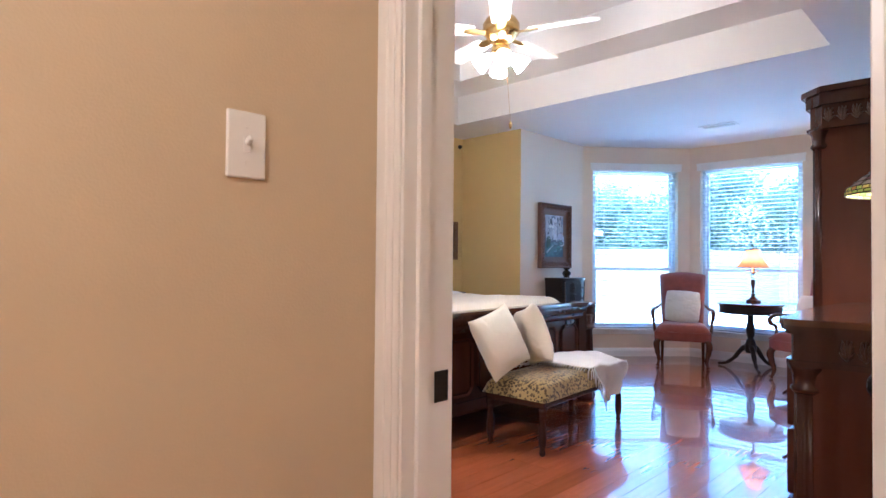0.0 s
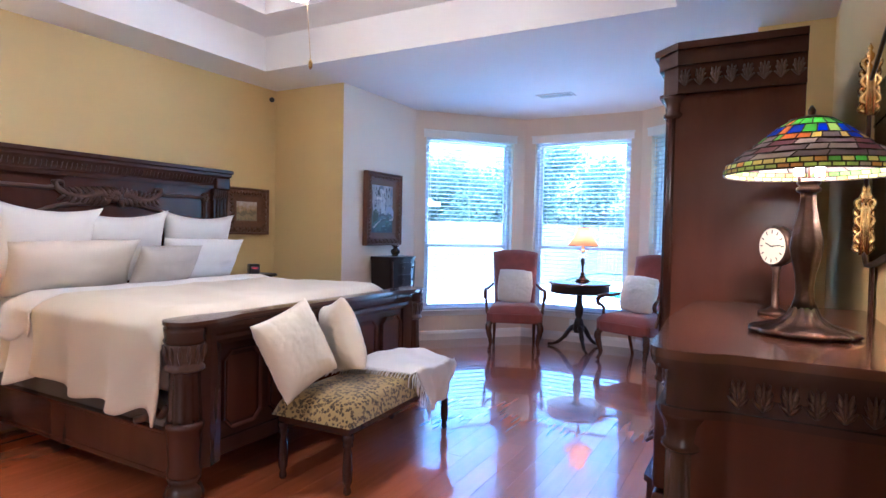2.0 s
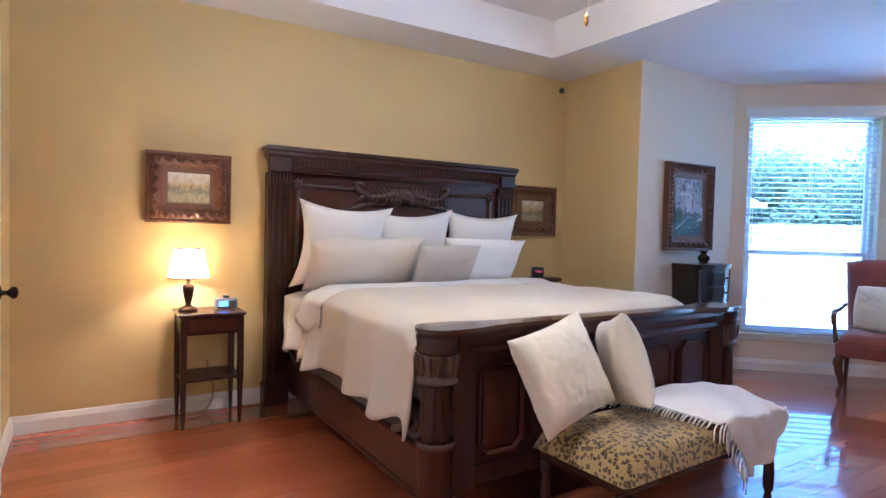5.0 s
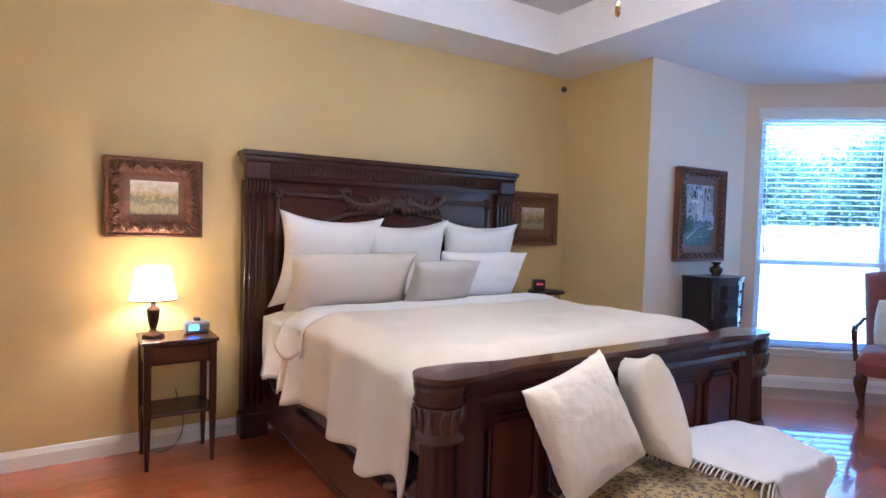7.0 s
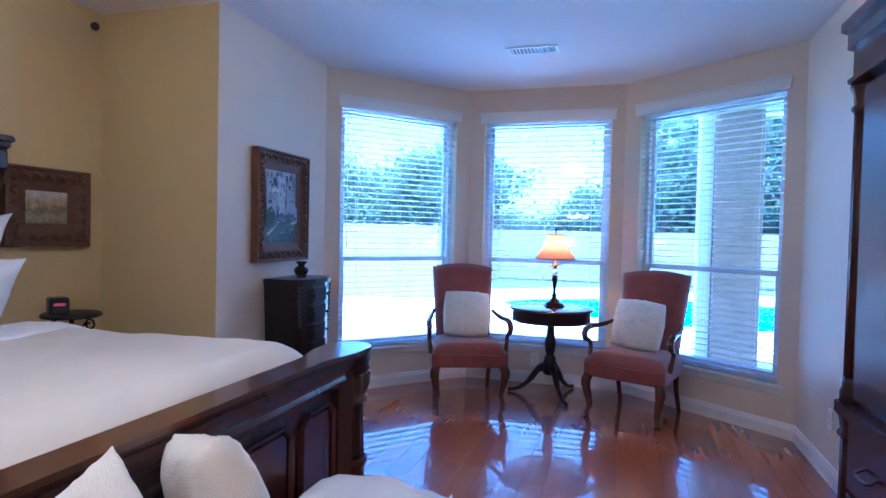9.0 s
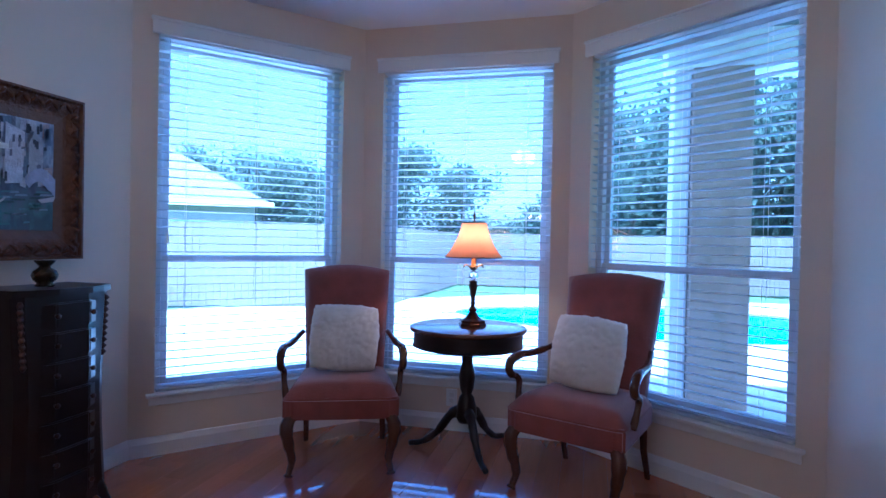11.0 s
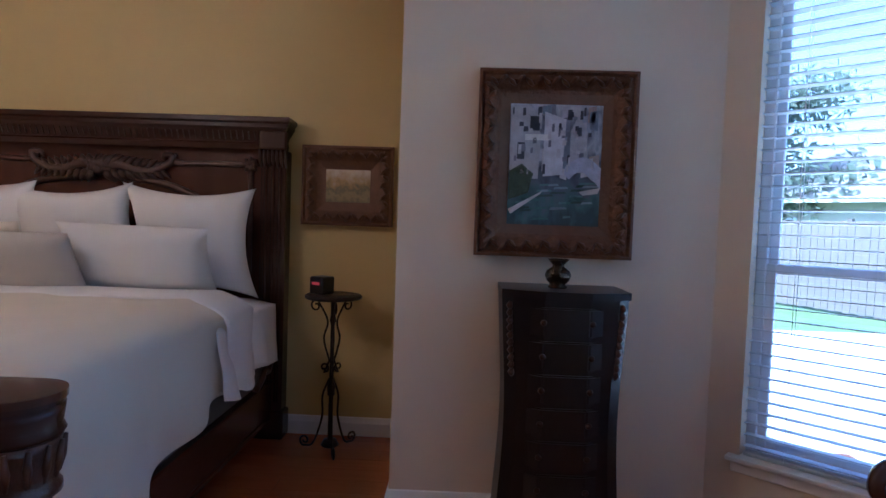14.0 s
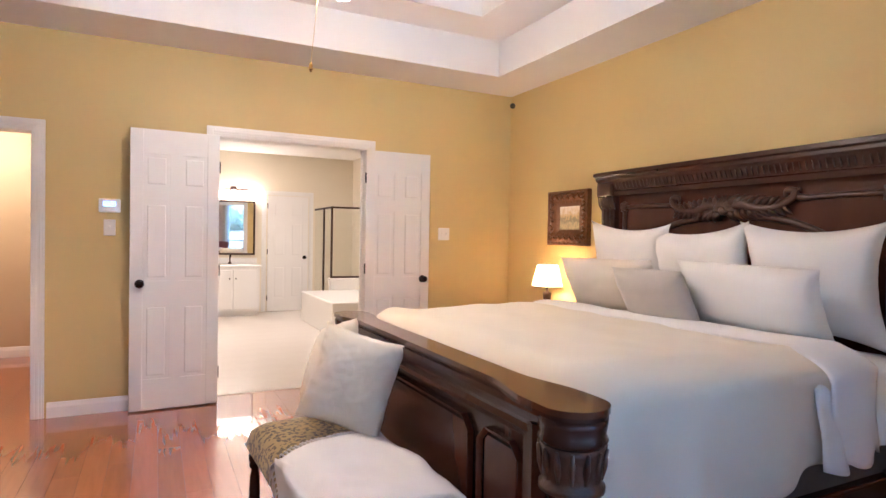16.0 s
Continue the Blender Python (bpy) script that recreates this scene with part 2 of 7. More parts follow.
GREYPL = mat("grey_plastic", (0.14, 0.15, 0.17), 0.35, var=0.1, scale=20, bump=0.05)
VINYL = mat("white_vinyl", (0.78, 0.80, 0.82), 0.35, var=0.02, scale=8, bump=0.02)
# White slats toned grey-blue: their backlit dimness is put into the base colour.
SLAT = mat("greyed_white_slat", (0.56, 0.59, 0.62), 0.4, var=0.02, scale=8, bump=0.03)
LEOPARD = leopard()
FLOORWOOD = plank_wood("glossy_cherry_floor", (0.42, 0.112, 0.036))
SUBFLOOR = mat("floor_joint", (0.10, 0.03, 0.012), 0.5, var=0.2)
# Cool daylight colour is put into the panes as a blue tint.
PANE = glass("daylight_tint_glass", (0.74, 0.915, 1.0))
CLEAR = glass("clear_glass", (0.97, 0.98, 0.98))
MIRROR = mat("mirror_silver", (0.9, 0.9, 0.9), 0.02, 1.0, var=0.0, bump=0)
FROST = mat("lit_frosted_glass", (0.9, 0.85, 0.75), 0.4, var=0.02, bump=0, emit=(1.0, 0.86, 0.62), power=6.0)
BULB = mat("lit_bulb", (0.9, 0.85, 0.75), 0.4, var=0.0, bump=0, emit=(1.0, 0.80, 0.52), power=25.0)
CREAMSHADE = shade_cloth("cream_shade_cloth", (0.85, 0.70, 0.46), 0.55)
RUSTSHADE = shade_cloth("rust_shade_cloth", (0.56, 0.235, 0.11), 0.36)


# ---- mesh helpers ----
def part(name, bm, material, parent=None, label="", smooth=False):
    me = bpy.data.meshes.new(name)
    bmesh.ops.recalc_face_normals(bm, faces=bm.faces)
    if smooth:
        for f in bm.faces:
            f.smooth = True
    bm.to_mesh(me)
    bm.free()
    me.materials.append(material)
    ob = new(name, me)
    ob.parent = parent
    return tagged(ob, label)


def auto(ob, deg=35):
    """Sharp creases, smooth curves."""
    me = ob.data
    bm = bmesh.new()
    bm.from_mesh(me)
    for f in bm.faces:
        f.smooth = True
    for e in bm.edges:
        if len(e.link_faces) == 2 and e.calc_face_angle(0) > radians(deg):
            e.smooth = False
    bm.to_mesh(me)
    bm.free()
    return ob


def thing(name, m, label, category, group="", kind=""):
    ob = new(name)
    ob.empty_display_size = 0.1
    ob.matrix_basis = m
    return tagged(ob, label, category, group, kind)


def solo(name, bm, material, m, label, category, group="", kind="", smooth=False):
    ob = part(name, bm, material, None, label, smooth)
    ob.matrix_basis = m
    return tagged(ob, label, category, group, kind)


def box(bm, x0, x1, y0, y1, z0, z1, bev=0.0, seg=2):
    vs = [bm.verts.new(p) for p in ((x0, y0, z0), (x1, y0, z0), (x1, y1, z0), (x0, y1, z0), (x0, y0, z1), (x1, y0, z1), (x1, y1, z1), (x0, y1, z1))]
    fs = [bm.faces.new([vs[i] for i in q]) for q in ((0, 3, 2, 1), (4, 5, 6, 7), (0, 1, 5, 4), (1, 2, 6, 5), (2, 3, 7, 6), (3, 0, 4, 7))]
    if bev:
        es = list({e for f in fs for e in f.edges})
        bmesh.ops.bevel(bm, geom=es, offset=bev, segments=seg, profile=0.5, affect="EDGES", clamp_overlap=True)
    return bm


def B(x0, x1, y0, y1, z0, z1, bev=0.0, seg=2):
    return box(bmesh.new(), x0, x1, y0, y1, z0, z1, bev, seg)


def lathe(bm, prof, seg=20, at=(0, 0, 0), flute=0.0, nfl=10):
    """Turns (radius, height) points round z."""
    rings = []
    for r, z in prof:
        ring = []
        for k in range(seg):
            a = 2 * math.pi * k / seg
            rr = max(r, 1e-4) * (1 - flute * (0.5 + 0.5 * math.cos(nfl * a)))
            ring.append(bm.verts.new((at[0] + rr * math.cos(a), at[1] + rr * math.sin(a), at[2] + z)))
        rings.append(ring)
    for a, b in zip(rings, rings[1:]):
        for k in range(seg):
            bm.faces.new((a[k], a[(k + 1) % seg], b[(k + 1) % seg], b[k]))
    bm.faces.new(list(reversed(rings[0])))
    bm.faces.new(rings[-1])
    return bm


def tube(bm, pts, rad, seg=8):
    """A round bar along points; rad: one radius or one for each point."""
    pts = [Vector(p) for p in pts]
    rads = rad if isinstance(rad, (list, tuple)) else [rad] * len(pts)
    rings, side = [], None
    for k, p in enumerate(pts):
        d = (pts[min(k + 1, len(pts) - 1)] - pts[max(k - 1, 0)]).normalized()
        if side is None:
            side = d.orthogonal().normalized()
        side = (side - d * side.dot(d)).normalized()
        up = d.cross(side)
        rings.append([bm.verts.new(p + rads[k] * (math.cos(2 * math.pi * j / seg) * side + math.sin(2 * math.pi * j / seg) * up)) for j in range(seg)])
    for a, b in zip(rings, rings[1:]):
        for j in range(seg):
            bm.faces.new((a[j], a[(j + 1) % seg], b[(j + 1) % seg], b[j]))
    bm.faces.new(list(reversed(rings[0])))
    bm.faces.new(rings[-1])
    return bm


def smooth_pts(pts, n=6):
    """Catmull-Rom through the points."""
    P = [Vector(p) for p in pts]
    P = [2 * P[0] - P[1]] + P + [2 * P[-1] - P[-2]]
    out = []
    for a, b, c, d in zip(P, P[1:], P[2:], P[3:]):
        for k in range(n):
            t = k / n
            out.append(0.5 * ((2 * b) + (c - a) * t + (2 * a - 5 * b + 4 * c - d) * t * t + (3 * b - a - 3 * c + d) * t**3))
    return out + [P[-2]]


def prism(bm, poly, z0, z1):
    a = [bm.verts.new((x, y, z0)) for x, y in poly]
    b = [bm.verts.new((x, y, z1)) for x, y in poly]
    n = len(poly)
    for k in range(n):
        bm.faces.new((a[k], a[(k + 1) % n], b[(k + 1) % n], b[k]))
    bm.faces.new(list(reversed(a)))
    bm.faces.new(b)
    return bm


def run(bm, prof, path, closed=False):
    """A moulding: the profile (out, up) carried along a flat path, mitred; out is to the right of the way."""
    n = len(path)
    P = [Vector((p[0], p[1])) for p in path]
    rings = []
    for k in range(n):
        before = (P[k] - P[k - 1]).normalized() if (closed or k) else (P[1] - P[0]).normalized()
        after = (P[(k + 1) % n] - P[k]).normalized() if (closed or k < n - 1) else before
        na, nb = Vector((before.y, -before.x)), Vector((after.y, -after.x))
        m = (na + nb).normalized()
        m = m / max(0.3, m.dot(na))
        rings.append([bm.verts.new((P[k].x + m.x * o, P[k].y + m.y * o, u)) for o, u in prof])
    c = len(prof)
    for k in range(n if closed else n - 1):
        a, b = rings[k], rings[(k + 1) % n]
        for j in range(c):
            bm.faces.new((a[j], b[j], b[(j + 1) % c], a[(j + 1) % c]))
    if not closed:
        bm.faces.new(rings[0])
        bm.faces.new(list(reversed(rings[-1])))
    return bm


def cushion(bm, w, h, t, m=None, n=14, pinch=0.0, ruff=0.004, seed=0):
    """A stuffed pillow lying in xz with its thickness along y; corners drawn out by pinch."""
    m = m or Matrix()
    grid = {}
    for s in (-1, 1):
        for i in range(n + 1):
            for j in range(n + 1):
                u, v = 2 * i / n - 1, 2 * j / n - 1
                edge = max(abs(u), abs(v))
                if edge > 0.999 and s == 1:
                    grid[s, i, j] = grid[-1, i, j]
                    continue
                puff = ((1 - abs(u) ** 2.6) * (1 - abs(v) ** 2.6)) ** 0.42
                draw = 1 - pinch * ((1 - v * v) * abs(u) + 0.0)
                draw2 = 1 - pinch * ((1 - u * u) * abs(v) + 0.0)
                k = noise.noise(Vector((u * 2.2 + seed * 3.1, v * 2.2, s + seed))) * 0.10
                x, z = u * w / 2 * draw, v * h / 2 * draw2
                y = s * t / 2 * puff * (1 + k)
                q = noise.noise(Vector((u * 7 + seed, v * 7, s * 2.0))) * ruff
                grid[s, i, j] = bm.verts.new(m @ Vector((x, y + q, z)))
    for s in (-1, 1):
        for i in range(n):
            for j in range(n):
                f = [grid[s, i, j], grid[s, i + 1, j], grid[s, i + 1, j + 1], grid[s, i, j + 1]]
                bm.faces.new(f if s < 0 else f[::-1])
    return bm


def sheet(bm, fn, nu, nv, thick=0.0):
    """A cloth: fn(u, v) with u, v in 0..1; thick gives it a second face below."""
    top = [[bm.verts.new(fn(i / nu, j / nv)) for j in range(nv + 1)] for i in range(nu + 1)]
    faces = []
    for i in range(nu):
        for j in range(nv):
            faces.append(bm.faces.new((top[i][j], top[i + 1][j], top[i + 1][j + 1], top[i][j + 1])))
    if thick:
        bmesh.ops.recalc_face_normals(bm, faces=faces)
        bmesh.ops.solidify(bm, geom=faces, thickness=thick)
    return bm


def xform(bm, m):
    bmesh.ops.transform(bm, matrix=m, verts=bm.verts)
    return bm


# ---- structure: the bedroom shell ----
CEIL = 2.745
YN = -0.13
C1, C2, C3, C4 = (0.885, 5.575), (1.85, 6.65), (3.27, 6.65), (4.44, 5.74)
YJ, XR = 4.21, 4.88


def wall(name, p0, p1, material, holes=(), z1=CEIL, th=0.14, ext=(0.0, 0.0), z0=-0.05, label="painted plaster wall"):
    """A wall whose room face runs from p0 to p1, room on the right; holes are (u0, u1, z0, z1) openings right through it."""
    d = Vector(p1) - Vector(p0)
    ln = d.length
    us = sorted({-ext[0], ln + ext[1], *[h[0] for h in holes], *[h[1] for h in holes]})
    bm = bmesh.new()
    for a, b in zip(us, us[1:]):
        cut = [h for h in holes if h[0] <= a + 1e-6 and h[1] >= b - 1e-6]
        if not cut:
            box(bm, a, b, 0, th, z0, z1)
        else:
            if cut[0][2] > z0 + 0.01:
                box(bm, a, b, 0, th, z0, cut[0][2])
            box(bm, a, b, 0, th, cut[0][3], z1)
    ob = part(name, bm, material, None, label)
    ob.matrix_basis = Matrix.Translation((*p0, 0)) @ Matrix.Rotation(math.atan2(d.y, d.x), 4, "Z")
    return tagged(ob, label, "wall", kind="structure")


E = 0.003
WIN = (0.345, 2.472)
BATH = (1.49, 2.75)
ENTRY = (3.93, 4.79)
wall("wall_west", (0, YN), (0, YJ), YELLOW, ext=(0.14, 0.14), label="golden yellow painted wall behind the bed")
wall("wall_west_return", (0, YJ), (0.9 - E, YJ), YELLOW, label="golden yellow painted wall return beside the bay")
wall("wall_bay_west", (0.9, YJ + E), C1, CREAM, ext=(0, 0.06), label="cream painted wall with the gilt-framed painting")
W1 = [(0.135, 1.285), (0.14, 1.305), (0.16, 1.355)]
wall("wall_bay_1", C1, C2, CREAM, [(*W1[0], *WIN)], ext=(0.06, 0.06), label="cream painted bay wall with a window")
wall("wall_bay_2", C2, C3, CREAM, [(*W1[1], *WIN)], ext=(0.06, 0.06), label="cream painted bay wall with a window")
wall("wall_bay_3", C3, C4, CREAM, [(*W1[2], *WIN)], ext=(0.06, 0.06), label="cream painted bay wall with a window")
wall("wall_bay_east", C4, (4.44, YJ + E), CREAM, ext=(0.06, 0), label="cream painted wall beside the bay")
wall("wall_east_return", (4.44 + E, YJ), (XR, YJ), YELLOW, label="golden yellow painted wall return")
wall("wall_east", (XR, YJ), (XR, YN), YELLOW, ext=(0.14, 0.14), label="golden yellow painted wall behind the dresser")
wall("wall_south", (XR, YN), (0, YN), YELLOW, [(XR - ENTRY[1], XR - ENTRY[0], -0.05, 2.04), (XR - BATH[1], XR - BATH[0], -0.05, 2.11)], th=0.15, label="golden yellow painted wall with the doorways")

bm = bmesh.new()
TX, TY = (0.49, 4.0), (0.42, 3.59)
for a in ((-0.15, TX[0], -0.2, 4.25), (TX[1], 5.05, -0.2, 4.25), (*TX, -0.2, TY[0]), (*TX, TY[1], 4.25)):
    box(bm, *a, CEIL, CEIL + 0.1)
for a in ((TX[0] - 0.1, TX[0], TY[0] - 0.1, TY[1] + 0.1), (TX[1], TX[1] + 0.1, TY[0] - 0.1, TY[1] + 0.1), (*TX, TY[0] - 0.1, TY[0]), (*TX, TY[1], TY[1] + 0.1)):
    box(bm, *a, CEIL + 0.1, 3.05)
UX, UY = (TX[0] + 0.42, TX[1] - 0.42), (TY[0] + 0.42, TY[1] - 0.42)
for a in ((TX[0] - 0.1, UX[0], TY[0] - 0.1, TY[1] + 0.1), (UX[1], TX[1] + 0.1, TY[0] - 0.1, TY[1] + 0.1), (*UX, TY[0] - 0.1, UY[0]), (*UX, UY[1], TY[1] + 0.1)):
    box(bm, *a, 3.05, 3.12)
for a in ((UX[0] - 0.1, UX[0], UY[0] - 0.1, UY[1] + 0.1), (UX[1], UX[1] + 0.1, UY[0] - 0.1, UY[1] + 0.1), (*UX, UY[0] - 0.1, UY[0]), (*UX, UY[1], UY[1] + 0.1)):
    box(bm, *a, 3.12, 3.30)
box(bm, UX[0] - 0.1, UX[1] + 0.1, UY[0] - 0.1, UY[1] + 0.1, 3.30, 3.38)
prism(bm, [(0.7, 4.25), (4.6, 4.25), (4.6, C4[1]), (C3[0] + 0.08, C3[1] + 0.16), (C2[0] - 0.08, C2[1] + 0.16), (0.7, C1[1])], CEIL, CEIL + 0.1)
tagged(part("ceiling", bm, WHITE_CEIL), "off-white painted ceiling with a stepped tray", "ceiling", kind="structure")

floor = tagged(part("floor", B(-0.1, 5.6, -2.75, 6.85, -0.12, -0.012), SUBFLOOR), "glossy reddish cherry hardwood floor", "floor", kind="structure")

BASE = [(0, 0), (0.016, 0), (0.016, 0.075), (0.012, 0.085), (0.006, 0.105), (0, 0.11)]


def baseboard(path, name="baseboard"):
    tagged(part(name, run(bmesh.new(), BASE, path), TRIM), "white painted baseboard along the wall", "baseboard", kind="structure")


baseboard([(BATH[0] - 0.08, YN), (0, YN), (0, YJ), (0.9, YJ), C1, C2, C3, C4, (4.44, YJ), (XR, YJ), (XR, YN), (ENTRY[1] + 0.08, YN)])
baseboard([(ENTRY[0] - 0.08, YN), (BATH[1] + 0.08, YN)])


def casing(u0, u1, h, m, label="white painted door casing"):
    """Door casing on a wall face in local xz, standing out along -y."""
    bm = bmesh.new()
    for w, t in ((0.078, 0.012), (0.052, 0.018), (0.02, 0.022)):
        o = 0.078 - w
        a, b = u0 - 0.078 + o * 0.5, u0 - o * 0.5
        box(bm, a, b, -t, 0, 0, h + 0.078 - o * 0.5, 0.003, 1)
        box(bm, u1 + o * 0.5, u1 + 0.078 - o * 0.5, -t, 0, 0, h + 0.078 - o * 0.5, 0.003, 1)
        box(bm, b + 0.0005, u1 + o * 0.5 - 0.0005, -t - 0.0006, 0, h + o * 0.5, h + 0.0776 - o * 0.5, 0.003, 1)
    ob = part("door_casing", bm, TRIM)
    ob.matrix_basis = m
    return tagged(ob, label, "door casing", kind="structure")


def jamb(u0, u1, h, y0, y1):
    bm = bmesh.new()
    for a, b in ((u0, u0 + 0.018), (u1 - 0.018, u1)):
        box(bm, a, b, y0 - 0.002, y1 + 0.002, 0, h, 0.002, 1)
    box(bm, u0 + 0.018, u1 - 0.018, y0 - 0.002, y1 + 0.002, h - 0.018, h, 0.002, 1)
    s = 0.035 if y0 < -0.15 else 0.05
    for a, b in ((u0 + 0.018, u0 + 0.030), (u1 - 0.030, u1 - 0.018)):
        box(bm, a, b, y0 + s, y0 + s + 0.035, 0, h - 0.018, 0.002, 1)
    return tagged(part("door_jamb", bm, TRIM), "white painted door jamb with stop", "door frame", kind="structure")


for o, oh in ((ENTRY, 2.04), (BATH, 2.11)):
    casing(o[0] + 0.012, o[1] - 0.012, oh - 0.012, Matrix.Translation((0, YN, 0)) @ Matrix.Rotation(math.pi, 4, "Z") @ Matrix.Translation((-o[0] - o[1], 0, 0)))
    casing(o[0] + 0.012, o[1] - 0.012, oh - 0.012, Matrix.Translation((0, YN - 0.15, 0)))
    jamb(o[0], o[1], oh, YN - 0.15, YN)
bm = B(ENTRY[0] + 0.0175, ENTRY[0] + 0.0205, YN - 0.055, YN - 0.012, 0.92, 0.99, 0.001, 1)
solo("strike_plate", bm, KNOB, Matrix(), "dark bronze strike plate let into the door jamb", "strike plate")


def door(name, m, w, label, h=2.02, knob_u=None, hinge_side=1):
    """A six-panel leaf: hinge edge at local x = 0, leaf along +x, face towards -y, 35 mm thick."""
    d = thing(name, m, label, "door", kind="structure")
    bm = bmesh.new()
    st, mid, t = 0.11 * w / 0.78, 0.10 * w / 0.78, 0.035
    rails = [(0.012, 0.24), (0.80, 0.97), (1.56, 1.66), (1.91, h)]
    box(bm, 0, st, 0, t, 0.012, h, 0.002, 1)
    box(bm, w - st, w, 0, t, 0.012, h, 0.002, 1)
    for a, b in rails:
        box(bm, st, w - st, 0.0003, t - 0.0003, a, b)
    box(bm, w / 2 - mid / 2, w / 2 + mid / 2, 0.0006, t - 0.0006, 0.24, 1.91)
    part("leaf", bm, DOOR_PAINT, d)
    for (a0, a1), (b0, b1) in zip(rails, rails[1:]):
        for u0, u1 in ((st, w / 2 - mid / 2), (w / 2 + mid / 2, w - st)):
            bm = B(u0, u1, 0.010, t - 0.010, a1, b0)
            box(bm, u0 + 0.028, u1 - 0.028, 0.004, t - 0.004, a1 + 0.028, b0 - 0.028, 0.006, 2)
            part("panel", bm, DOOR_PAINT, d)
    ku = w - 0.065 if knob_u is None else knob_u
    for s in (0, 1):
        bm = lathe(bmesh.new(), [(0.033, 0), (0.033, 0.004), (0.028, 0.008), (0.012, 0.010), (0.010, 0.030), (0.016, 0.036), (0.026, 0.046), (0.029, 0.056), (0.025, 0.066), (0.012, 0.072), (0, 0.073)], 20)
        k = part("door_knob", bm, KNOB, d, "oil-rubbed bronze round door knob", True)
        k.matrix_basis = Matrix.Translation((ku, t if s else 0, 0.95)) @ Matrix.Rotation(radians(-90 if s else 90), 4, "X")
    for z in (0.2, 1.0, 1.8):
        part("hinge", lathe(bmesh.new(), [(0.006, z), (0.007, z + 0.01), (0.007, z + 0.08), (0.006, z + 0.09)], 10, (-0.006, -0.006 if hinge_side > 0 else t + 0.006, 0)), KNOB, d)
    return d


door("door_1", pose(ENTRY[1] - 0.022, YN - 0.01, 0, 0, 0, 93), 0.805, "open white six-panel entry door beside the dresser")
door("door_2", pose(BATH[0] + 0.022, YN + 0.03, 0, 0, 0, 178), 0.61, "open white six-panel bathroom door folded against the yellow wall", 2.09)
door("door_3", pose(BATH[1] - 0.022, YN + 0.065, 0, 0, 0, 2), 0.61, "open white six-panel bathroom door folded beside the thermostat", 2.09)


def window(k, p0, p1, u0, u1, tilt):
    """A double-hung window with its stool and wooden blind, in the wall from p0 to p1."""
    ang = math.atan2(p1[1] - p0[1], p1[0] - p0[0])
    m = Matrix.Translation((*p0, 0)) @ Matrix.Rotation(ang, 4, "Z")
    w = thing(f"window_{k}", m, "white vinyl double-hung window with daylight behind", "window", kind="structure")
    z0, z1, zm = WIN[0], WIN[1], 1.14
    bm = bmesh.new()
    for a in ((u0, u0 + 0.04, z0, z1), (u1 - 0.04, u1, z0, z1), (u0 + 0.04, u1 - 0.04, z0, z0 + 0.04), (u0 + 0.04, u1 - 0.04, z1 - 0.04, z1)):
        box(bm, a[0], a[1], 0.075, 0.135, a[2], a[3], 0.004, 1)
    part("window_frame", bm, VINYL, w)
    for name, a, b, y in (("lower_sash", z0 + 0.04, zm + 0.02, 0.082), ("upper_sash", zm - 0.02, z1 - 0.04, 0.108)):
        bm = bmesh.new()
        l, r = u0 + 0.04, u1 - 0.04
        for q in ((l, l + 0.035, a, b), (r - 0.035, r, a, b), (l + 0.035, r - 0.035, a, a + 0.04), (l + 0.035, r - 0.035, b - 0.04, b)):
            box(bm, q[0], q[1], y, y + 0.024, q[2], q[3], 0.003, 1)
        s = part(name, bm, VINYL, w)
        g = part("pane", B(l + 0.035, r - 0.035, y + 0.010, y + 0.014, a + 0.04, b - 0.04), PANE, s)
        g.visible_shadow = False
    bm = B(u0 - 0.045, u1 + 0.045, -0.045, 0.075, z0 - 0.004, z0 + 0.016, 0.005, 2)
    box(bm, u0 - 0.03, u1 + 0.03, -0.014, -0.0005, z0 - 0.055, z0 - 0.0045, 0.004, 1)
    part("window_sill", bm, TRIM, w)
    b = thing("window_blind", m, "white slatted blind lowered over the window, slats open", "blind", "bay window blinds")
    bm = B(u0 - 0.035, u1 + 0.035, -0.035, -0.012, z1 - 0.04, z1 + 0.04, 0.006, 2)
    box(bm, u0 - 0.042, u1 + 0.042, -0.043, -0.004, z1 + 0.040, z1 + 0.056, 0.004, 1)
    part("valance", bm, TRIM, b)
    part("headrail", B(u0 + 0.006, u1 - 0.006, 0.005, 0.055, z1 - 0.045, z1 - 0.004, 0.003, 1), VINYL, b)
    n, me = 42, None
    top, bot = z1 - 0.07, z0 + 0.055
    for j in range(n):
        z = bot + (top - bot) * j / (n - 1)
        if me is None:
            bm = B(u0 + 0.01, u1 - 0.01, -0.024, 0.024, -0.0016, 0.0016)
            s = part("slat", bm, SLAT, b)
            me = s.data
        else:
            s = new("slat", me)
            s.parent = b
        s.matrix_basis = Matrix.Translation((0, 0.032, z)) @ Matrix.Rotation(radians(tilt), 4, "X")
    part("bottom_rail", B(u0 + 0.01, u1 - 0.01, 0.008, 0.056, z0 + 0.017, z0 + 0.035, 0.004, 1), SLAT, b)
    for f in (0.14, 0.5, 0.86):
        bm = bmesh.new()
        for y in (0.0065, 0.0575):
            tube(bm, [(u0 + (u1 - u0) * f, y, bot - 0.03), (u0 + (u1 - u0) * f, y, z1 - 0.045)], 0.0012, 5)
        part("ladder_cord", bm, VINYL, b)
    bm = tube(bmesh.new(), [(u0 + 0.06, -0.003, z1 - 0.05), (u0 + 0.06, -0.003, z1 - 1.2)], 0.0028, 6)
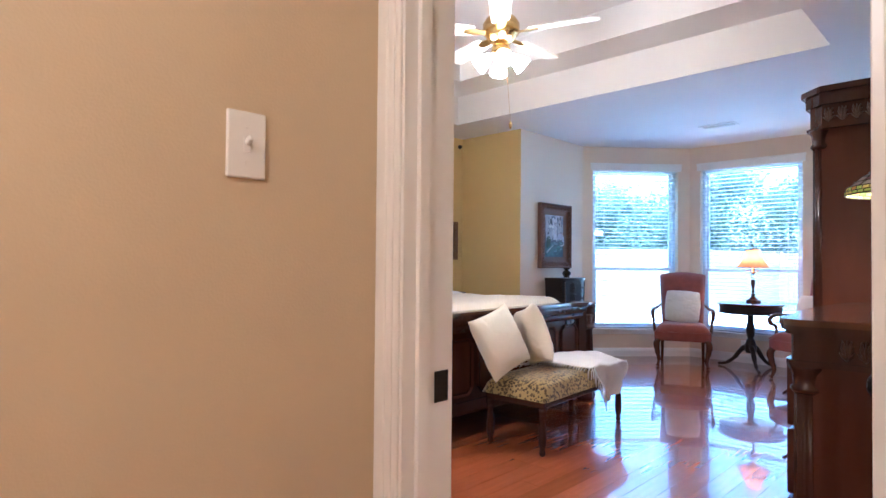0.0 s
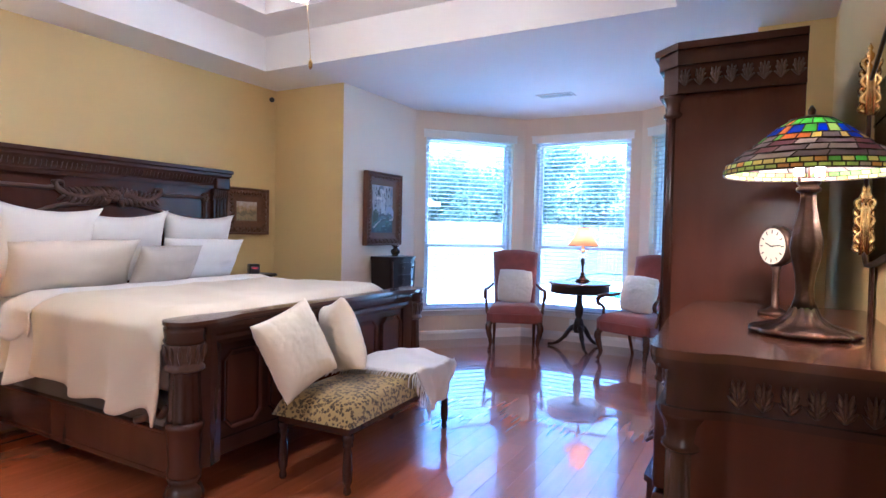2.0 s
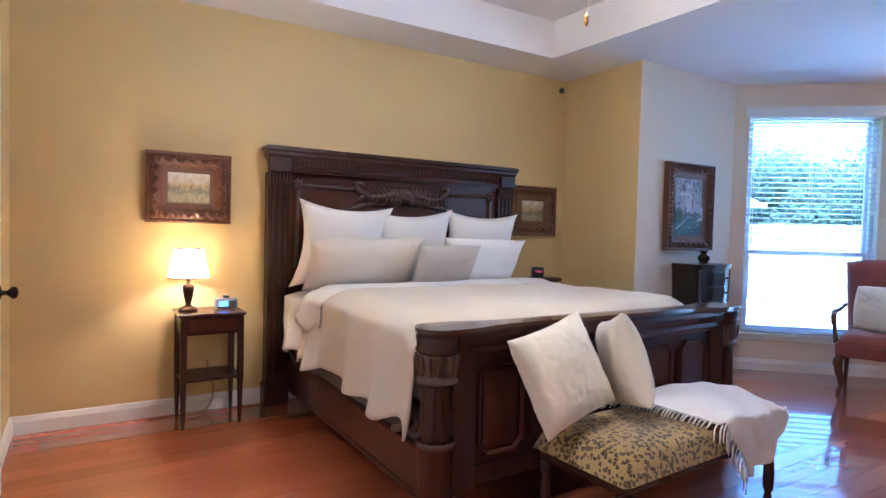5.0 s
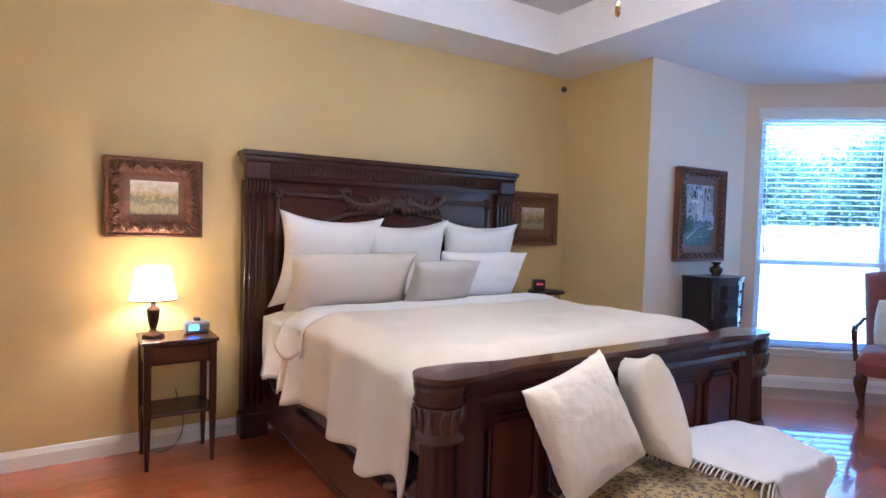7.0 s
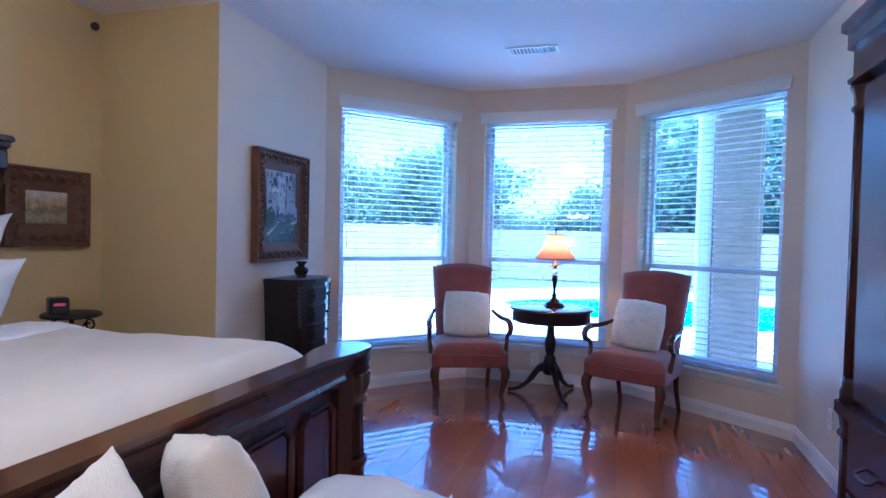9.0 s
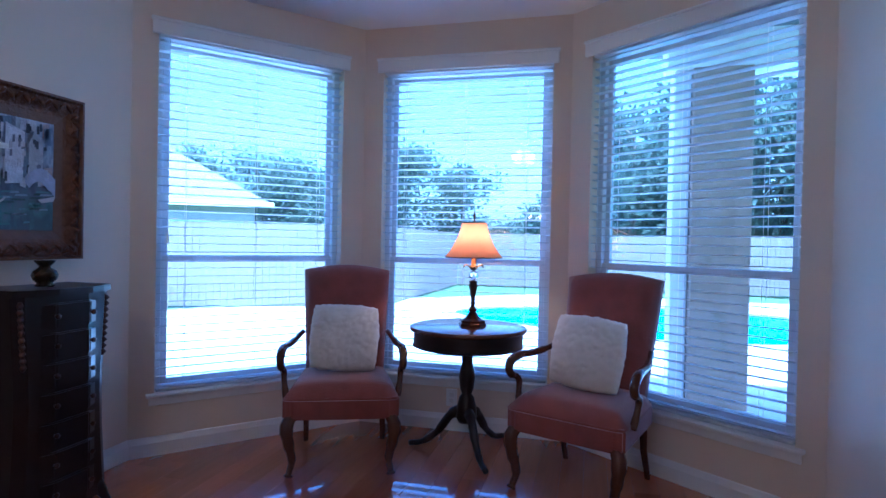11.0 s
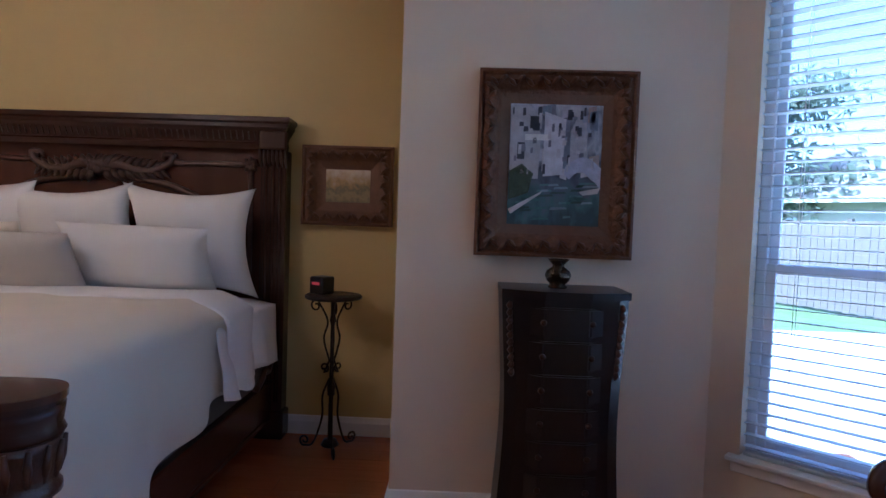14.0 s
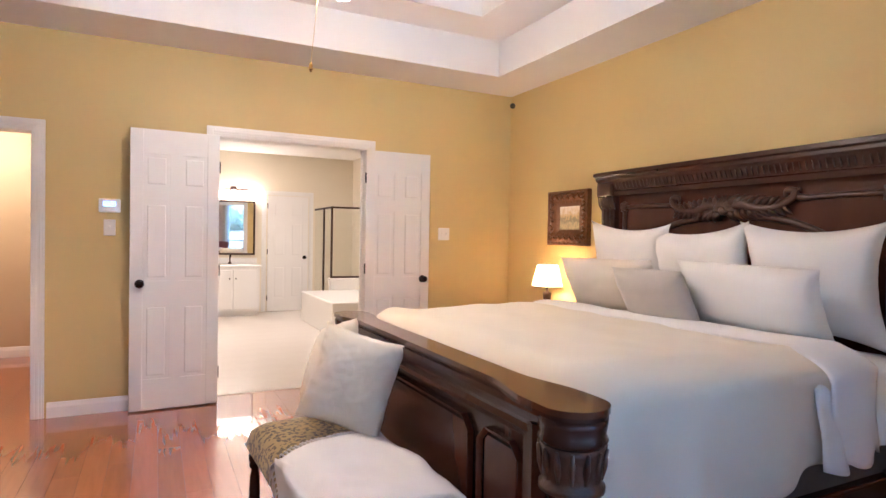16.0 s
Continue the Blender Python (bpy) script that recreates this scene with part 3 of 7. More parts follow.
    lathe(bm, [(0.003, 0), (0.007, 0.01), (0.007, 0.04), (0.003, 0.05)], 8, (u0 + 0.06, -0.003, z1 - 1.24))
    part("tilt_wand", bm, VINYL, b)


for k, (a, b) in enumerate(((C1, C2), (C2, C3), (C3, C4))):
    window(k + 1, a, b, *W1[k], -4)

# ---- hall and bathroom shells ----
HALLWALL = mat("tan_hall_paint", (0.60, 0.48, 0.31), 0.6, var=0.04, scale=2, bump=0.08, bscale=180)
BATHTILE = mat("pale_bath_tile", (0.72, 0.66, 0.58), 0.22, var=0.06, scale=4, bump=0.03)
BATHWALL = mat("pale_bath_paint", (0.78, 0.70, 0.55), 0.6, var=0.03, scale=2, bump=0.05, bscale=180)
HY = YN - 0.15
wall("hall_wall_west", (3.87, -2.65), (3.87, HY - E), HALLWALL, label="tan painted hall wall with a light switch")
wall("hall_wall_north_east", (ENTRY[1] + 0.001, HY - 0.004), (5.45, HY - 0.004), HALLWALL, z1=CEIL, th=0.003, label="tan painted hall wall")
wall("hall_wall_above_door", (ENTRY[0], HY - 0.004), (ENTRY[1], HY - 0.004), HALLWALL, z0=2.11, th=0.003, label="tan painted wall above the entry door")
wall("hall_wall_east", (5.45, HY), (5.45, -2.65), HALLWALL, ext=(0.2, 0.1), label="tan painted hall wall")
wall("hall_wall_south", (5.45, -2.65), (3.87, -2.65), HALLWALL, ext=(0.1, 0.1), label="tan painted hall wall")
tagged(part("hall_ceiling", B(3.7, 5.6, -2.8, HY + 0.05, CEIL - 0.25, CEIL - 0.15), WHITE_CEIL), "off-white painted hall ceiling", "ceiling", kind="structure")
baseboard([(3.87, HY), (3.87, -2.65), (5.45, -2.65), (5.45, HY)][::-1], "hall_baseboard")
BW, BE, BS = -0.1, 3.72, -5.6
wall("bath_wall_west", (BW, BS), (BW, HY - E), BATHWALL, ext=(0.1, 0), label="pale painted bathroom wall")
wall("bath_wall_south", (BE, BS), (BW, BS), BATHWALL, ext=(0.1, 0.1), label="pale painted bathroom wall")
wall("bath_wall_east", (BE, HY - E), (BE, BS), BATHWALL, ext=(0, 0.1), label="pale painted bathroom wall")
tagged(part("bath_ceiling", B(BW - 0.1, BE + 0.1, BS - 0.1, HY, CEIL, CEIL + 0.08), WHITE_CEIL), "off-white painted bathroom ceiling", "ceiling", kind="structure")
bath_floor = tagged(part("bath_floor", B(BW, BE, BS, HY - 0.0, -0.01, -0.002), mat("tile_grout", (0.45, 0.40, 0.34), 0.8)), "pale ceramic tile bathroom floor", "floor", kind="structure")


# ---- the bed ----
def bed():
    b = thing("bed", pose(0, 2.41, 0), "carved dark walnut king bed made up with cream duvet", "bed")
    # headboard
    hb = part("headboard", B(0.02, 0.07, -1.0, 1.0, 0.12, 1.70, 0.004, 1), REDWOOD, b)
    for s in (-1, 1):
        bm = B(0.012, 0.115, s * 1.075 - 0.0 if s < 0 else 0.93, -0.93 if s < 0 else 1.075, 0.0, 1.66, 0.006, 1)
        for k in range(3):
            y = s * (0.962 + 0.04 * k)
            part("reed", tube(bmesh.new(), [(0.116, y, 0.22), (0.116, y, 1.58)], 0.011, 6), DARKWOOD, hb, smooth=True)
        box(bm, 0.01, 0.135, min(s * 0.915, s * 1.09), max(s * 0.915, s * 1.09), 0.0, 0.16, 0.01, 2)
        part("post", bm, DARKWOOD, hb)
        bm = bmesh.new()
        for k in range(7):
            y = s * (0.93 + 0.024 * k)
            tube(bm, [(0.11, y, 1.56), (0.135, y, 1.60), (0.145, y, 1.66)], [0.004, 0.008, 0.004], 6)
        tagged(part("capital", bm, CARVED, hb, smooth=True), kind="stuff")
    CR = [(0, 1.66), (0.025, 1.66), (0.03, 1.69), (0.022, 1.70), (0.03, 1.73), (0.05, 1.765), (0.062, 1.78), (0.062, 1.80), (0.075, 1.81), (0.075, 1.83), (0, 1.83)]
    part("crown_moulding", run(bmesh.new(), CR, [(0.02, -1.03), (0.10, -1.03), (0.10, 1.03), (0.02, 1.03)]), DARKWOOD, hb)
    part("crown_top", B(0.012, 0.17, -1.10, 1.10, 1.828, 1.838, 0.003, 1), DARKWOOD, hb)
    bm = bmesh.new()
    for k in range(60):
        y = -1.0 + 2.0 * k / 59
        tube(bm, [(0.128, y, 1.712), (0.137, y, 1.732), (0.147, y, 1.755)], [0.003, 0.004, 0.003], 5)
    tagged(part("carved_band", bm, CARVED, hb, smooth=True), kind="stuff")
    # raised tracery on the panel: bordered rectangle with corner rosettes, a low arch and scrolls
    bm = bmesh.new()
    for s in (-1, 1):
        tube(bm, [(0.076, s * 0.86, 0.95), (0.080, s * 0.86, 1.30), (0.080, s * 0.86, 1.555)], 0.015, 8)
        tube(bm, smooth_pts([(0.080, s * 0.83, 1.575), (0.080, s * 0.60, 1.575), (0.084, s * 0.45, 1.572), (0.088, s * 0.40, 1.60), (0.086, s * 0.43, 1.62)]), [0.015] * 12 + [0.018] * 8 + [0.013] * 5, 8)
        tube(bm, smooth_pts([(0.080, s * 0.74, 1.20), (0.082, s * 0.60, 1.35), (0.084, s * 0.40, 1.44), (0.088, s * 0.20, 1.475), (0.090, s * 0.05, 1.48)]), 0.019, 8)
        tube(bm, smooth_pts([(0.08, s * 0.62, 1.32), (0.085, s * 0.72, 1.33), (0.088, s * 0.735, 1.375), (0.085, s * 0.69, 1.385), (0.08, s * 0.675, 1.355)]), 0.014, 8)
        for j in range(8):
            a = math.pi * j / 4
            tube(bm, [(0.074, s * 0.86, 1.575), (0.096, s * 0.86 + 0.022 * math.cos(a), 1.575 + 0.022 * math.sin(a)), (0.078, s * 0.86 + 0.044 * math.cos(a), 1.575 + 0.044 * math.sin(a))], [0.010, 0.013, 0.006], 6)
    part("panel_tracery", bm, CARVED, hb, smooth=True)
    bm = bmesh.new()
    for s in (-1, 1):
        main = smooth_pts([(0.090, 0, 1.515), (0.112, s * 0.10, 1.555), (0.108, s * 0.20, 1.525), (0.10, s * 0.30, 1.525), (0.098, s * 0.39, 1.565), (0.098, s * 0.41, 1.61), (0.094, s * 0.365, 1.615), (0.092, s * 0.355, 1.585)])
        tube(bm, main, [0.034 - 0.024 * k / (len(main) - 1) for k in range(len(main))], 9)
        for k in range(9):
            y = s * (0.03 + 0.04 * k)
            w = 1.15 - 0.06 * k
            for up in (1, -1):
                tube(bm, smooth_pts([(0.104, y, 1.53), (0.128 - 0.003 * k, y + s * 0.022, 1.53 + up * 0.035 * w), (0.094, y + s * 0.052, 1.53 + up * 0.070 * w)], 4), [w * r for r in (0.009, 0.014, 0.017, 0.019, 0.019, 0.017, 0.013, 0.008, 0.003)], 6)
    for k in range(11):
        a = math.pi * (k / 10)
        tube(bm, smooth_pts([(0.115, 0, 1.52), (0.142, 0.04 * math.cos(a), 1.52 + 0.045 * math.sin(a)), (0.104, 0.088 * math.cos(a), 1.52 + 0.09 * math.sin(a))], 4), [0.010, 0.013, 0.014, 0.014, 0.013, 0.011, 0.009, 0.006, 0.003], 6)
    bmesh.ops.create_icosphere(bm, subdivisions=2, radius=0.032, matrix=Matrix.Translation((0.125, 0, 1.52)))
    tagged(part("carved_cartouche", bm, CARVED, hb, "carved shell and acanthus cartouche", True), kind="stuff")
    # capital blocks breaking forward over the posts
    for s in (-1, 1):
        y0, y1 = sorted((s * 0.925, s * 1.085))
        part("end_block", B(0.10, 0.158, y0, y1, 1.655, 1.765, 0.014, 3), DARKWOOD, hb)
    # side rails
    for s in (-1, 1):
        bm = B(0.11, 2.10, 0.04 + s * 0.955 - 0.02, 0.04 + s * 0.955 + 0.02, 0.12, 0.33, 0.004, 1)
        box(bm, 0.11, 2.10, 0.04 + s * 0.955 - 0.03, 0.04 + s * 0.955 + 0.03, 0.325, 0.345, 0.006, 2)
        box(bm, 0.11, 2.10, 0.04 + s * 0.955 - 0.027, 0.04 + s * 0.955 + 0.027, 0.115, 0.145, 0.005, 2)
        part("side_rail", bm, REDWOOD, b)
        for e in (0, 1):
            bm = bmesh.new()
            x0, d = (0.13, 1) if e == 0 else (2.07, -1)
            y = 0.04 + s * 0.975
            tube(bm, smooth_pts([(x0, y, 0.46), (x0 + d * 0.05, y, 0.41), (x0 + d * 0.10, y, 0.43), (x0 + d * 0.16, y, 0.385), (x0 + d * 0.24, y, 0.355)]), 0.018, 7)
            part("carved_bracket", bm, CARVED, b, smooth=True)
    # footboard
    fb = part("footboard", B(2.115, 2.165, -0.93, 0.93, 0.17, 0.80, 0.003, 1), DARKWOOD, b)
    fb.location.y = 0.105
    TR = [(0, 0.74), (0.02, 0.74), (0.034, 0.765), (0.03, 0.785), (0.036, 0.80), (0.040, 0.825), (0.040, 0.845), (0, 0.846)]
    part("top_rail", run(bmesh.new(), TR, [(2.14, -0.91), (2.165, -0.90), (2.165, 0.90), (2.14, 0.91), (2.115, 0.90), (2.115, -0.90)], True), DARKWOOD, fb)
    flare = lambda y: 0.056 + 0.044 * max(0.0, min(1.0, (abs(y) - 0.66) / 0.26)) ** 2 * (3 - 2 * max(0.0, min(1.0, (abs(y) - 0.66) / 0.26)))
    ys = [-1.0 + 2.0 * k / 48 for k in range(49)]
    arc = [math.pi * k / 14 for k in range(1, 14)]
    cap = [(2.14 + flare(y), y) for y in ys] + [(2.14 + 0.10 * math.cos(t), 1.0 + 0.10 * math.sin(t)) for t in arc]
    cap += [(2.14 - flare(y), y) for y in reversed(ys)] + [(2.14 - 0.10 * math.cos(t), -1.0 - 0.10 * math.sin(t)) for t in arc]
    auto(part("rail_cap", prism(bmesh.new(), cap, 0.860, 0.878), MAHOGANY, fb, "polished brown rail cap swelling over the posts"))
    auto(part("cap_bead", prism(bmesh.new(), [(2.14 + (x - 2.14) * 0.93, y * 0.99) for x, y in cap], 0.846, 0.860), DARKWOOD, fb))
    for s in (-1, 1):
        bm = bmesh.new()
        lathe(bm, [(0.075, 0), (0.088, 0.015), (0.092, 0.05), (0.08, 0.085), (0.066, 0.10), (0.074, 0.115), (0.078, 0.14)], 24, (2.14, s * 1.0, 0))
        part("post_foot", bm, DARKWOOD, fb, smooth=True)
        bm = lathe(bmesh.new(), [(0.078, 0.14), (0.08, 0.16), (0.072, 0.19), (0.078, 0.30), (0.082, 0.36), (0.09, 0.37), (0.09, 0.39), (0.08, 0.40)], 24, (2.14, s * 1.0, 0))
        part("post_base", bm, REDWOOD, fb, smooth=True)
        bm = lathe(bmesh.new(), [(0.080, 0.40), (0.077, 0.43), (0.069, 0.62), (0.072, 0.64)], 48, (2.14, s * 1.0, 0), 0.10, 12)
        part("fluted_column", bm, DARKWOOD, fb, smooth=True)
        bm = lathe(bmesh.new(), [(0.076, 0.64), (0.09, 0.645), (0.09, 0.66), (0.08, 0.67), (0.084, 0.69), (0.086, 0.75), (0.090, 0.77)], 24, (2.14, s * 1.0, 0))
        for k in range(14):
            a = 2 * math.pi * k / 14
            tube(bm, [(2.14 + r * math.cos(a), s * 1.0 + r * math.sin(a), z) for r, z in ((0.080, 0.68), (0.086, 0.72), (0.094, 0.765))], [0.005, 0.011, 0.005], 6)
        tagged(part("carved_capital", bm, CARVED, fb, smooth=True), kind="stuff")
        bm = lathe(bmesh.new(), [(0.088, 0.77), (0.097, 0.785), (0.090, 0.80), (0.094, 0.825), (0.096, 0.845)], 28, (2.14, s * 1.0, 0))
        part("post_cap", bm, DARKWOOD, fb, smooth=True)
        # concave shoulder between post and panel
        part("shoulder", prism(bmesh.new(), [(2.10, s * 0.83), (2.185, s * 0.83), (2.21, s * 0.91), (2.19, s * 0.95), (2.09, s * 0.95)], 0.16, 0.80), DARKWOOD, fb)
    PM = [(0, 0), (0.012, 0.002), (0.016, 0.010), (0.010, 0.018), (0.0, 0.022)]
    for y0, y1 in ((-0.81, -0.56), (-0.50, 0.50), (0.56, 0.81)):
        z0, z1, c = 0.30, 0.70, 0.05
        bm = bmesh.new()
        path = [(y0 + c, z0), (y1 - c, z0), (y1, z0 + c), (y1, z1 - c), (y1 - c, z1), (y0 + c, z1), (y0, z1 - c), (y0, z0 + c)]
        run(bm, [(-o, u) for o, u in PM], path, True)
        prism(bm, [(y0 + c, z0 + 0.03), (y1 - c, z0 + 0.03), (y1 - 0.03, z0 + c), (y1 - 0.03, z1 - c), (y1 - c, z1 - 0.03), (y0 + c, z1 - 0.03), (y0 + 0.03, z1 - c), (y0 + 0.03, z0 + c)], -0.002, 0.008)
        xform(bm, Matrix.Translation((2.166, 0, 0)) @ Matrix(((0, 0, 1, 0), (1, 0, 0, 0), (0, 1, 0, 0), (0, 0, 0, 1))))
        part("panel_moulding", bm, REDWOOD, fb)
    poly = [(-0.91, 0.16)] + [(-0.91 + 1.82 * k / 24, 0.16 + 0.05 * math.sin(math.pi * k / 24) ** 0.5) for k in range(25)] + [(0.91, 0.26), (-0.91, 0.26)]
    bm = prism(bmesh.new(), poly[1:], 2.105, 2.18)
    xform(bm, Matrix(((0, 0, 1, 0), (1, 0, 0, 0), (0, 1, 0, 0), (0, 0, 0, 1))))
    part("apron", bm, DARKWOOD, fb)
    # bedding
    part("box_spring", B(0.08, 2.08, -0.905, 0.985, 0.28, 0.50, 0.02, 3), BOXSPRING, b, "dark brown box spring cover")
    part("mattress", B(0.08, 2.08, -0.90, 0.98, 0.501, 0.78, 0.06, 4), LINEN, b)


def drape(x0, x1, lift, dropl, dropr, seed, wave, corner=0.0):
    """Bed cloth over the mattress from x0 to x1 with folds down both sides."""
    half = 0.97

    def fn(u, v):
        x = x0 + (x1 - x0) * u
        dl, dr = dropl, dropr
        dl += corner * max(0.0, 1 - abs(u - 0.84) * 5) + 0.035 * math.sin(u * 9 + seed)
        dr += 0.03 * math.sin(u * 8 + seed) + 2 * corner * (u - 0.35)
        ln = 2 * half + dl + dr
        s = v * ln
        n1 = noise.noise(Vector((x * 2.1, s * 2.1, seed)))
        n2 = noise.noise(Vector((x * 5.5, s * 5.0, seed + 4)))
        if s < dl:
            f = (dl - s) / max(dl, 0.01)
            y = -half - 0.035 - 0.03 * f - 0.040 * f * math.sin(x * 17 + seed) - 0.03 * f * n2
            z = 0.80 + lift - (dl - s) + 0.0
            x += 0.03 * f * n1
        elif s > dl + 2 * half:
            f = (s - dl - 2 * half) / max(dr, 0.01)
            y = half + 0.035 + 0.03 * f + 0.04 * f * math.sin(x * 15 + seed) + 0.03 * f * n2
            z = 0.80 + lift - (s - dl - 2 * half)
        else:
            y = (s - dl - half) * 1.03
            e = min(1.0, (half - abs(s - dl - half)) / 0.16)
            z = 0.80 + lift + (0.035 + 0.8 * lift * (1 + 0.6 * u)) * math.sqrt(e) + wave * (n1 * 0.022 + n2 * 0.010) * e - 0.012 * (1 - e)
        if x1 > 1.5:
            z -= 0.10 * max(0.0, (u - 0.9) / 0.1) ** 2
            z -= 0.02 * max(0.0, (0.04 - u) / 0.04) ** 2
        return (x, y + 2.45, z)

    return fn


bed()
bm = sheet(bmesh.new(), drape(0.16, 0.95, -0.006, 0.36, 0.30, 1.0, 0.6), 30, 90, 0.004)
solo("bed_sheet", bm, LINEN, Matrix(), "white cotton sheet hanging over the mattress edge", "sheet", smooth=True)
bm = sheet(bmesh.new(), drape(0.66, 2.05, 0.035, 0.37, 0.40, 2.7, 1.0, 0.09), 60, 110, 0.012)
solo("duvet", bm, DUVET, Matrix(), "cream cotton duvet spread smooth with soft side folds", "duvet", smooth=True)
fold = drape(0.60, 0.90, 0.040, 0.16, 0.33, 2.7, 0.5)


def turned_back(u, v):
    x, y, z = fold(u, v)
    return (x + 0.05 * math.sin(v * 5 + 1) * (0.3 + 0.7 * v) + 0.012 * math.sin(v * 23), 2.45 + (y - 2.45) * 1.022, z - 0.026 * max(0.0, (u - 0.6) / 0.4) ** 2)


bm = sheet(bmesh.new(), turned_back, 14, 110, 0.01)
solo("folded_sheet", bm, LINEN, Matrix(), "white top sheet folded back over the duvet", "sheet", smooth=True)


def pillow(name, y, x, z, w, h, t, lean, material, label, pinch, yaw=0, seed=0, roll=0, flange=False):
    bm = cushion(bmesh.new(), w, h, t, None, 18, pinch, 0.006, seed)
    m = Matrix.Translation((x, y, z)) @ Matrix.Rotation(radians(90 + yaw), 4, "Z") @ Matrix.Rotation(radians(lean), 4, "X") @ Matrix.Rotation(radians(roll), 4, "Y") @ Matrix.Translation((0, 0, h / 2))
    return solo(name, bm, material, m, label, "pillow", "pillows on the bed", smooth=True)


pillow("pillow", 1.81, 0.225, 0.835, 0.72, 0.63, 0.20, 10, LINEN, "large white square pillow leaning on the headboard", 0.18, seed=1, roll=3)
pillow("pillow", 2.41, 0.225, 0.835, 0.70, 0.60, 0.20, 10, LINEN, "large white square pillow leaning on the headboard", 0.18, seed=2, roll=-3)
pillow("pillow", 3.02, 0.225, 0.835, 0.72, 0.61, 0.20, 10, LINEN, "large white square pillow leaning on the headboard", 0.18, seed=3, roll=1)
pillow("pillow", 1.90, 0.43, 0.86, 0.84, 0.39, 0.20, 26, BEIGE, "long pale beige sham in front of the white pillows", 0.07, seed=4, roll=-1)
pillow("pillow", 2.87, 0.43, 0.86, 0.76, 0.40, 0.20, 26, LINEN, "long white sham in front of the white pillows", 0.07, seed=5, roll=1)
pillow("pillow", 2.44, 0.62, 0.88, 0.50, 0.34, 0.16, 30, GREYLINEN, "small pale grey cushion before the shams", 0.08, seed=6)


# ---- the bench at the foot of the bed ----
def bench():
    b = thing("bench", pose(2.51, 2.53, 0, 0, 0, 3), "leopard-print upholstered bench with turned wooden legs", "bench")
    hx, hy = 0.235, 0.585
    part("frame", B(-hx + 0.008, hx - 0.008, -hy + 0.008, hy - 0.008, 0.30, 0.356, 0.008, 2), DARKWOOD, b)
    bm = bmesh.new()
    sheet(bm, lambda u, v: ((u - 0.5) * 2 * (hx + 0.012), (v - 0.5) * 2 * (hy + 0.012), 0.345 + 0.125 * ((1 - abs(2 * u - 1) ** 5) * (1 - abs(2 * v - 1) ** 9)) ** 0.36), 22, 36)
    part("seat", bm, LEOPARD, b, "leopard-print fabric seat", True)
    for sx in (-1, 1):
        for sy in (-1, 1):
            bm = lathe(bmesh.new(), [(0.012, 0), (0.020, 0.01), (0.018, 0.03), (0.014, 0.04), (0.024, 0.07), (0.026, 0.12), (0.022, 0.20), (0.016, 0.235), (0.026, 0.245), (0.026, 0.258), (0.02, 0.264), (0.029, 0.272), (0.029, 0.30)], 14, (sx * (hx - 0.03), sy * (hy - 0.03), 0))
            part("leg", bm, DARKWOOD, b, smooth=True)


bench()


def plush(name, m, w, h, t, seed, label, material=FUR, group="plush pillows", pinch=-0.08):
    bm = cushion(bmesh.new(), w, h, t, None, 40, pinch, 0.004, seed)
    for v in bm.verts:
        v.co += Vector((noise.noise(v.co * 42 + Vector((seed, 0, 0))), noise.noise(v.co * 55 + Vector((0, seed, 0))), noise.noise(v.co * 55 + Vector((0, 0, seed))))) * (0.006 if material is FUR else 0.003)
    return solo(name, bm, material, m, label, "pillow", group, smooth=True)


PB = mat("cream_knit_cushion", (0.82, 0.75, 0.61), 0.95, var=0.04, scale=8, bump=0.5, bscale=220, sheen=0.4)
plush("pillow", pose(2.40, 1.984, 0.692, -22, -13.5, 94), 0.43, 0.43, 0.16, 11, "cream square pillow propped on the bench", PB, "bench pillows", 0.07)
plush("pillow", pose(2.40, 2.36, 0.70, 15, -15, -34), 0.38, 0.42, 0.18, 12, "cream square pillow leaning on its neighbour", PB, "bench pillows", 0.07)


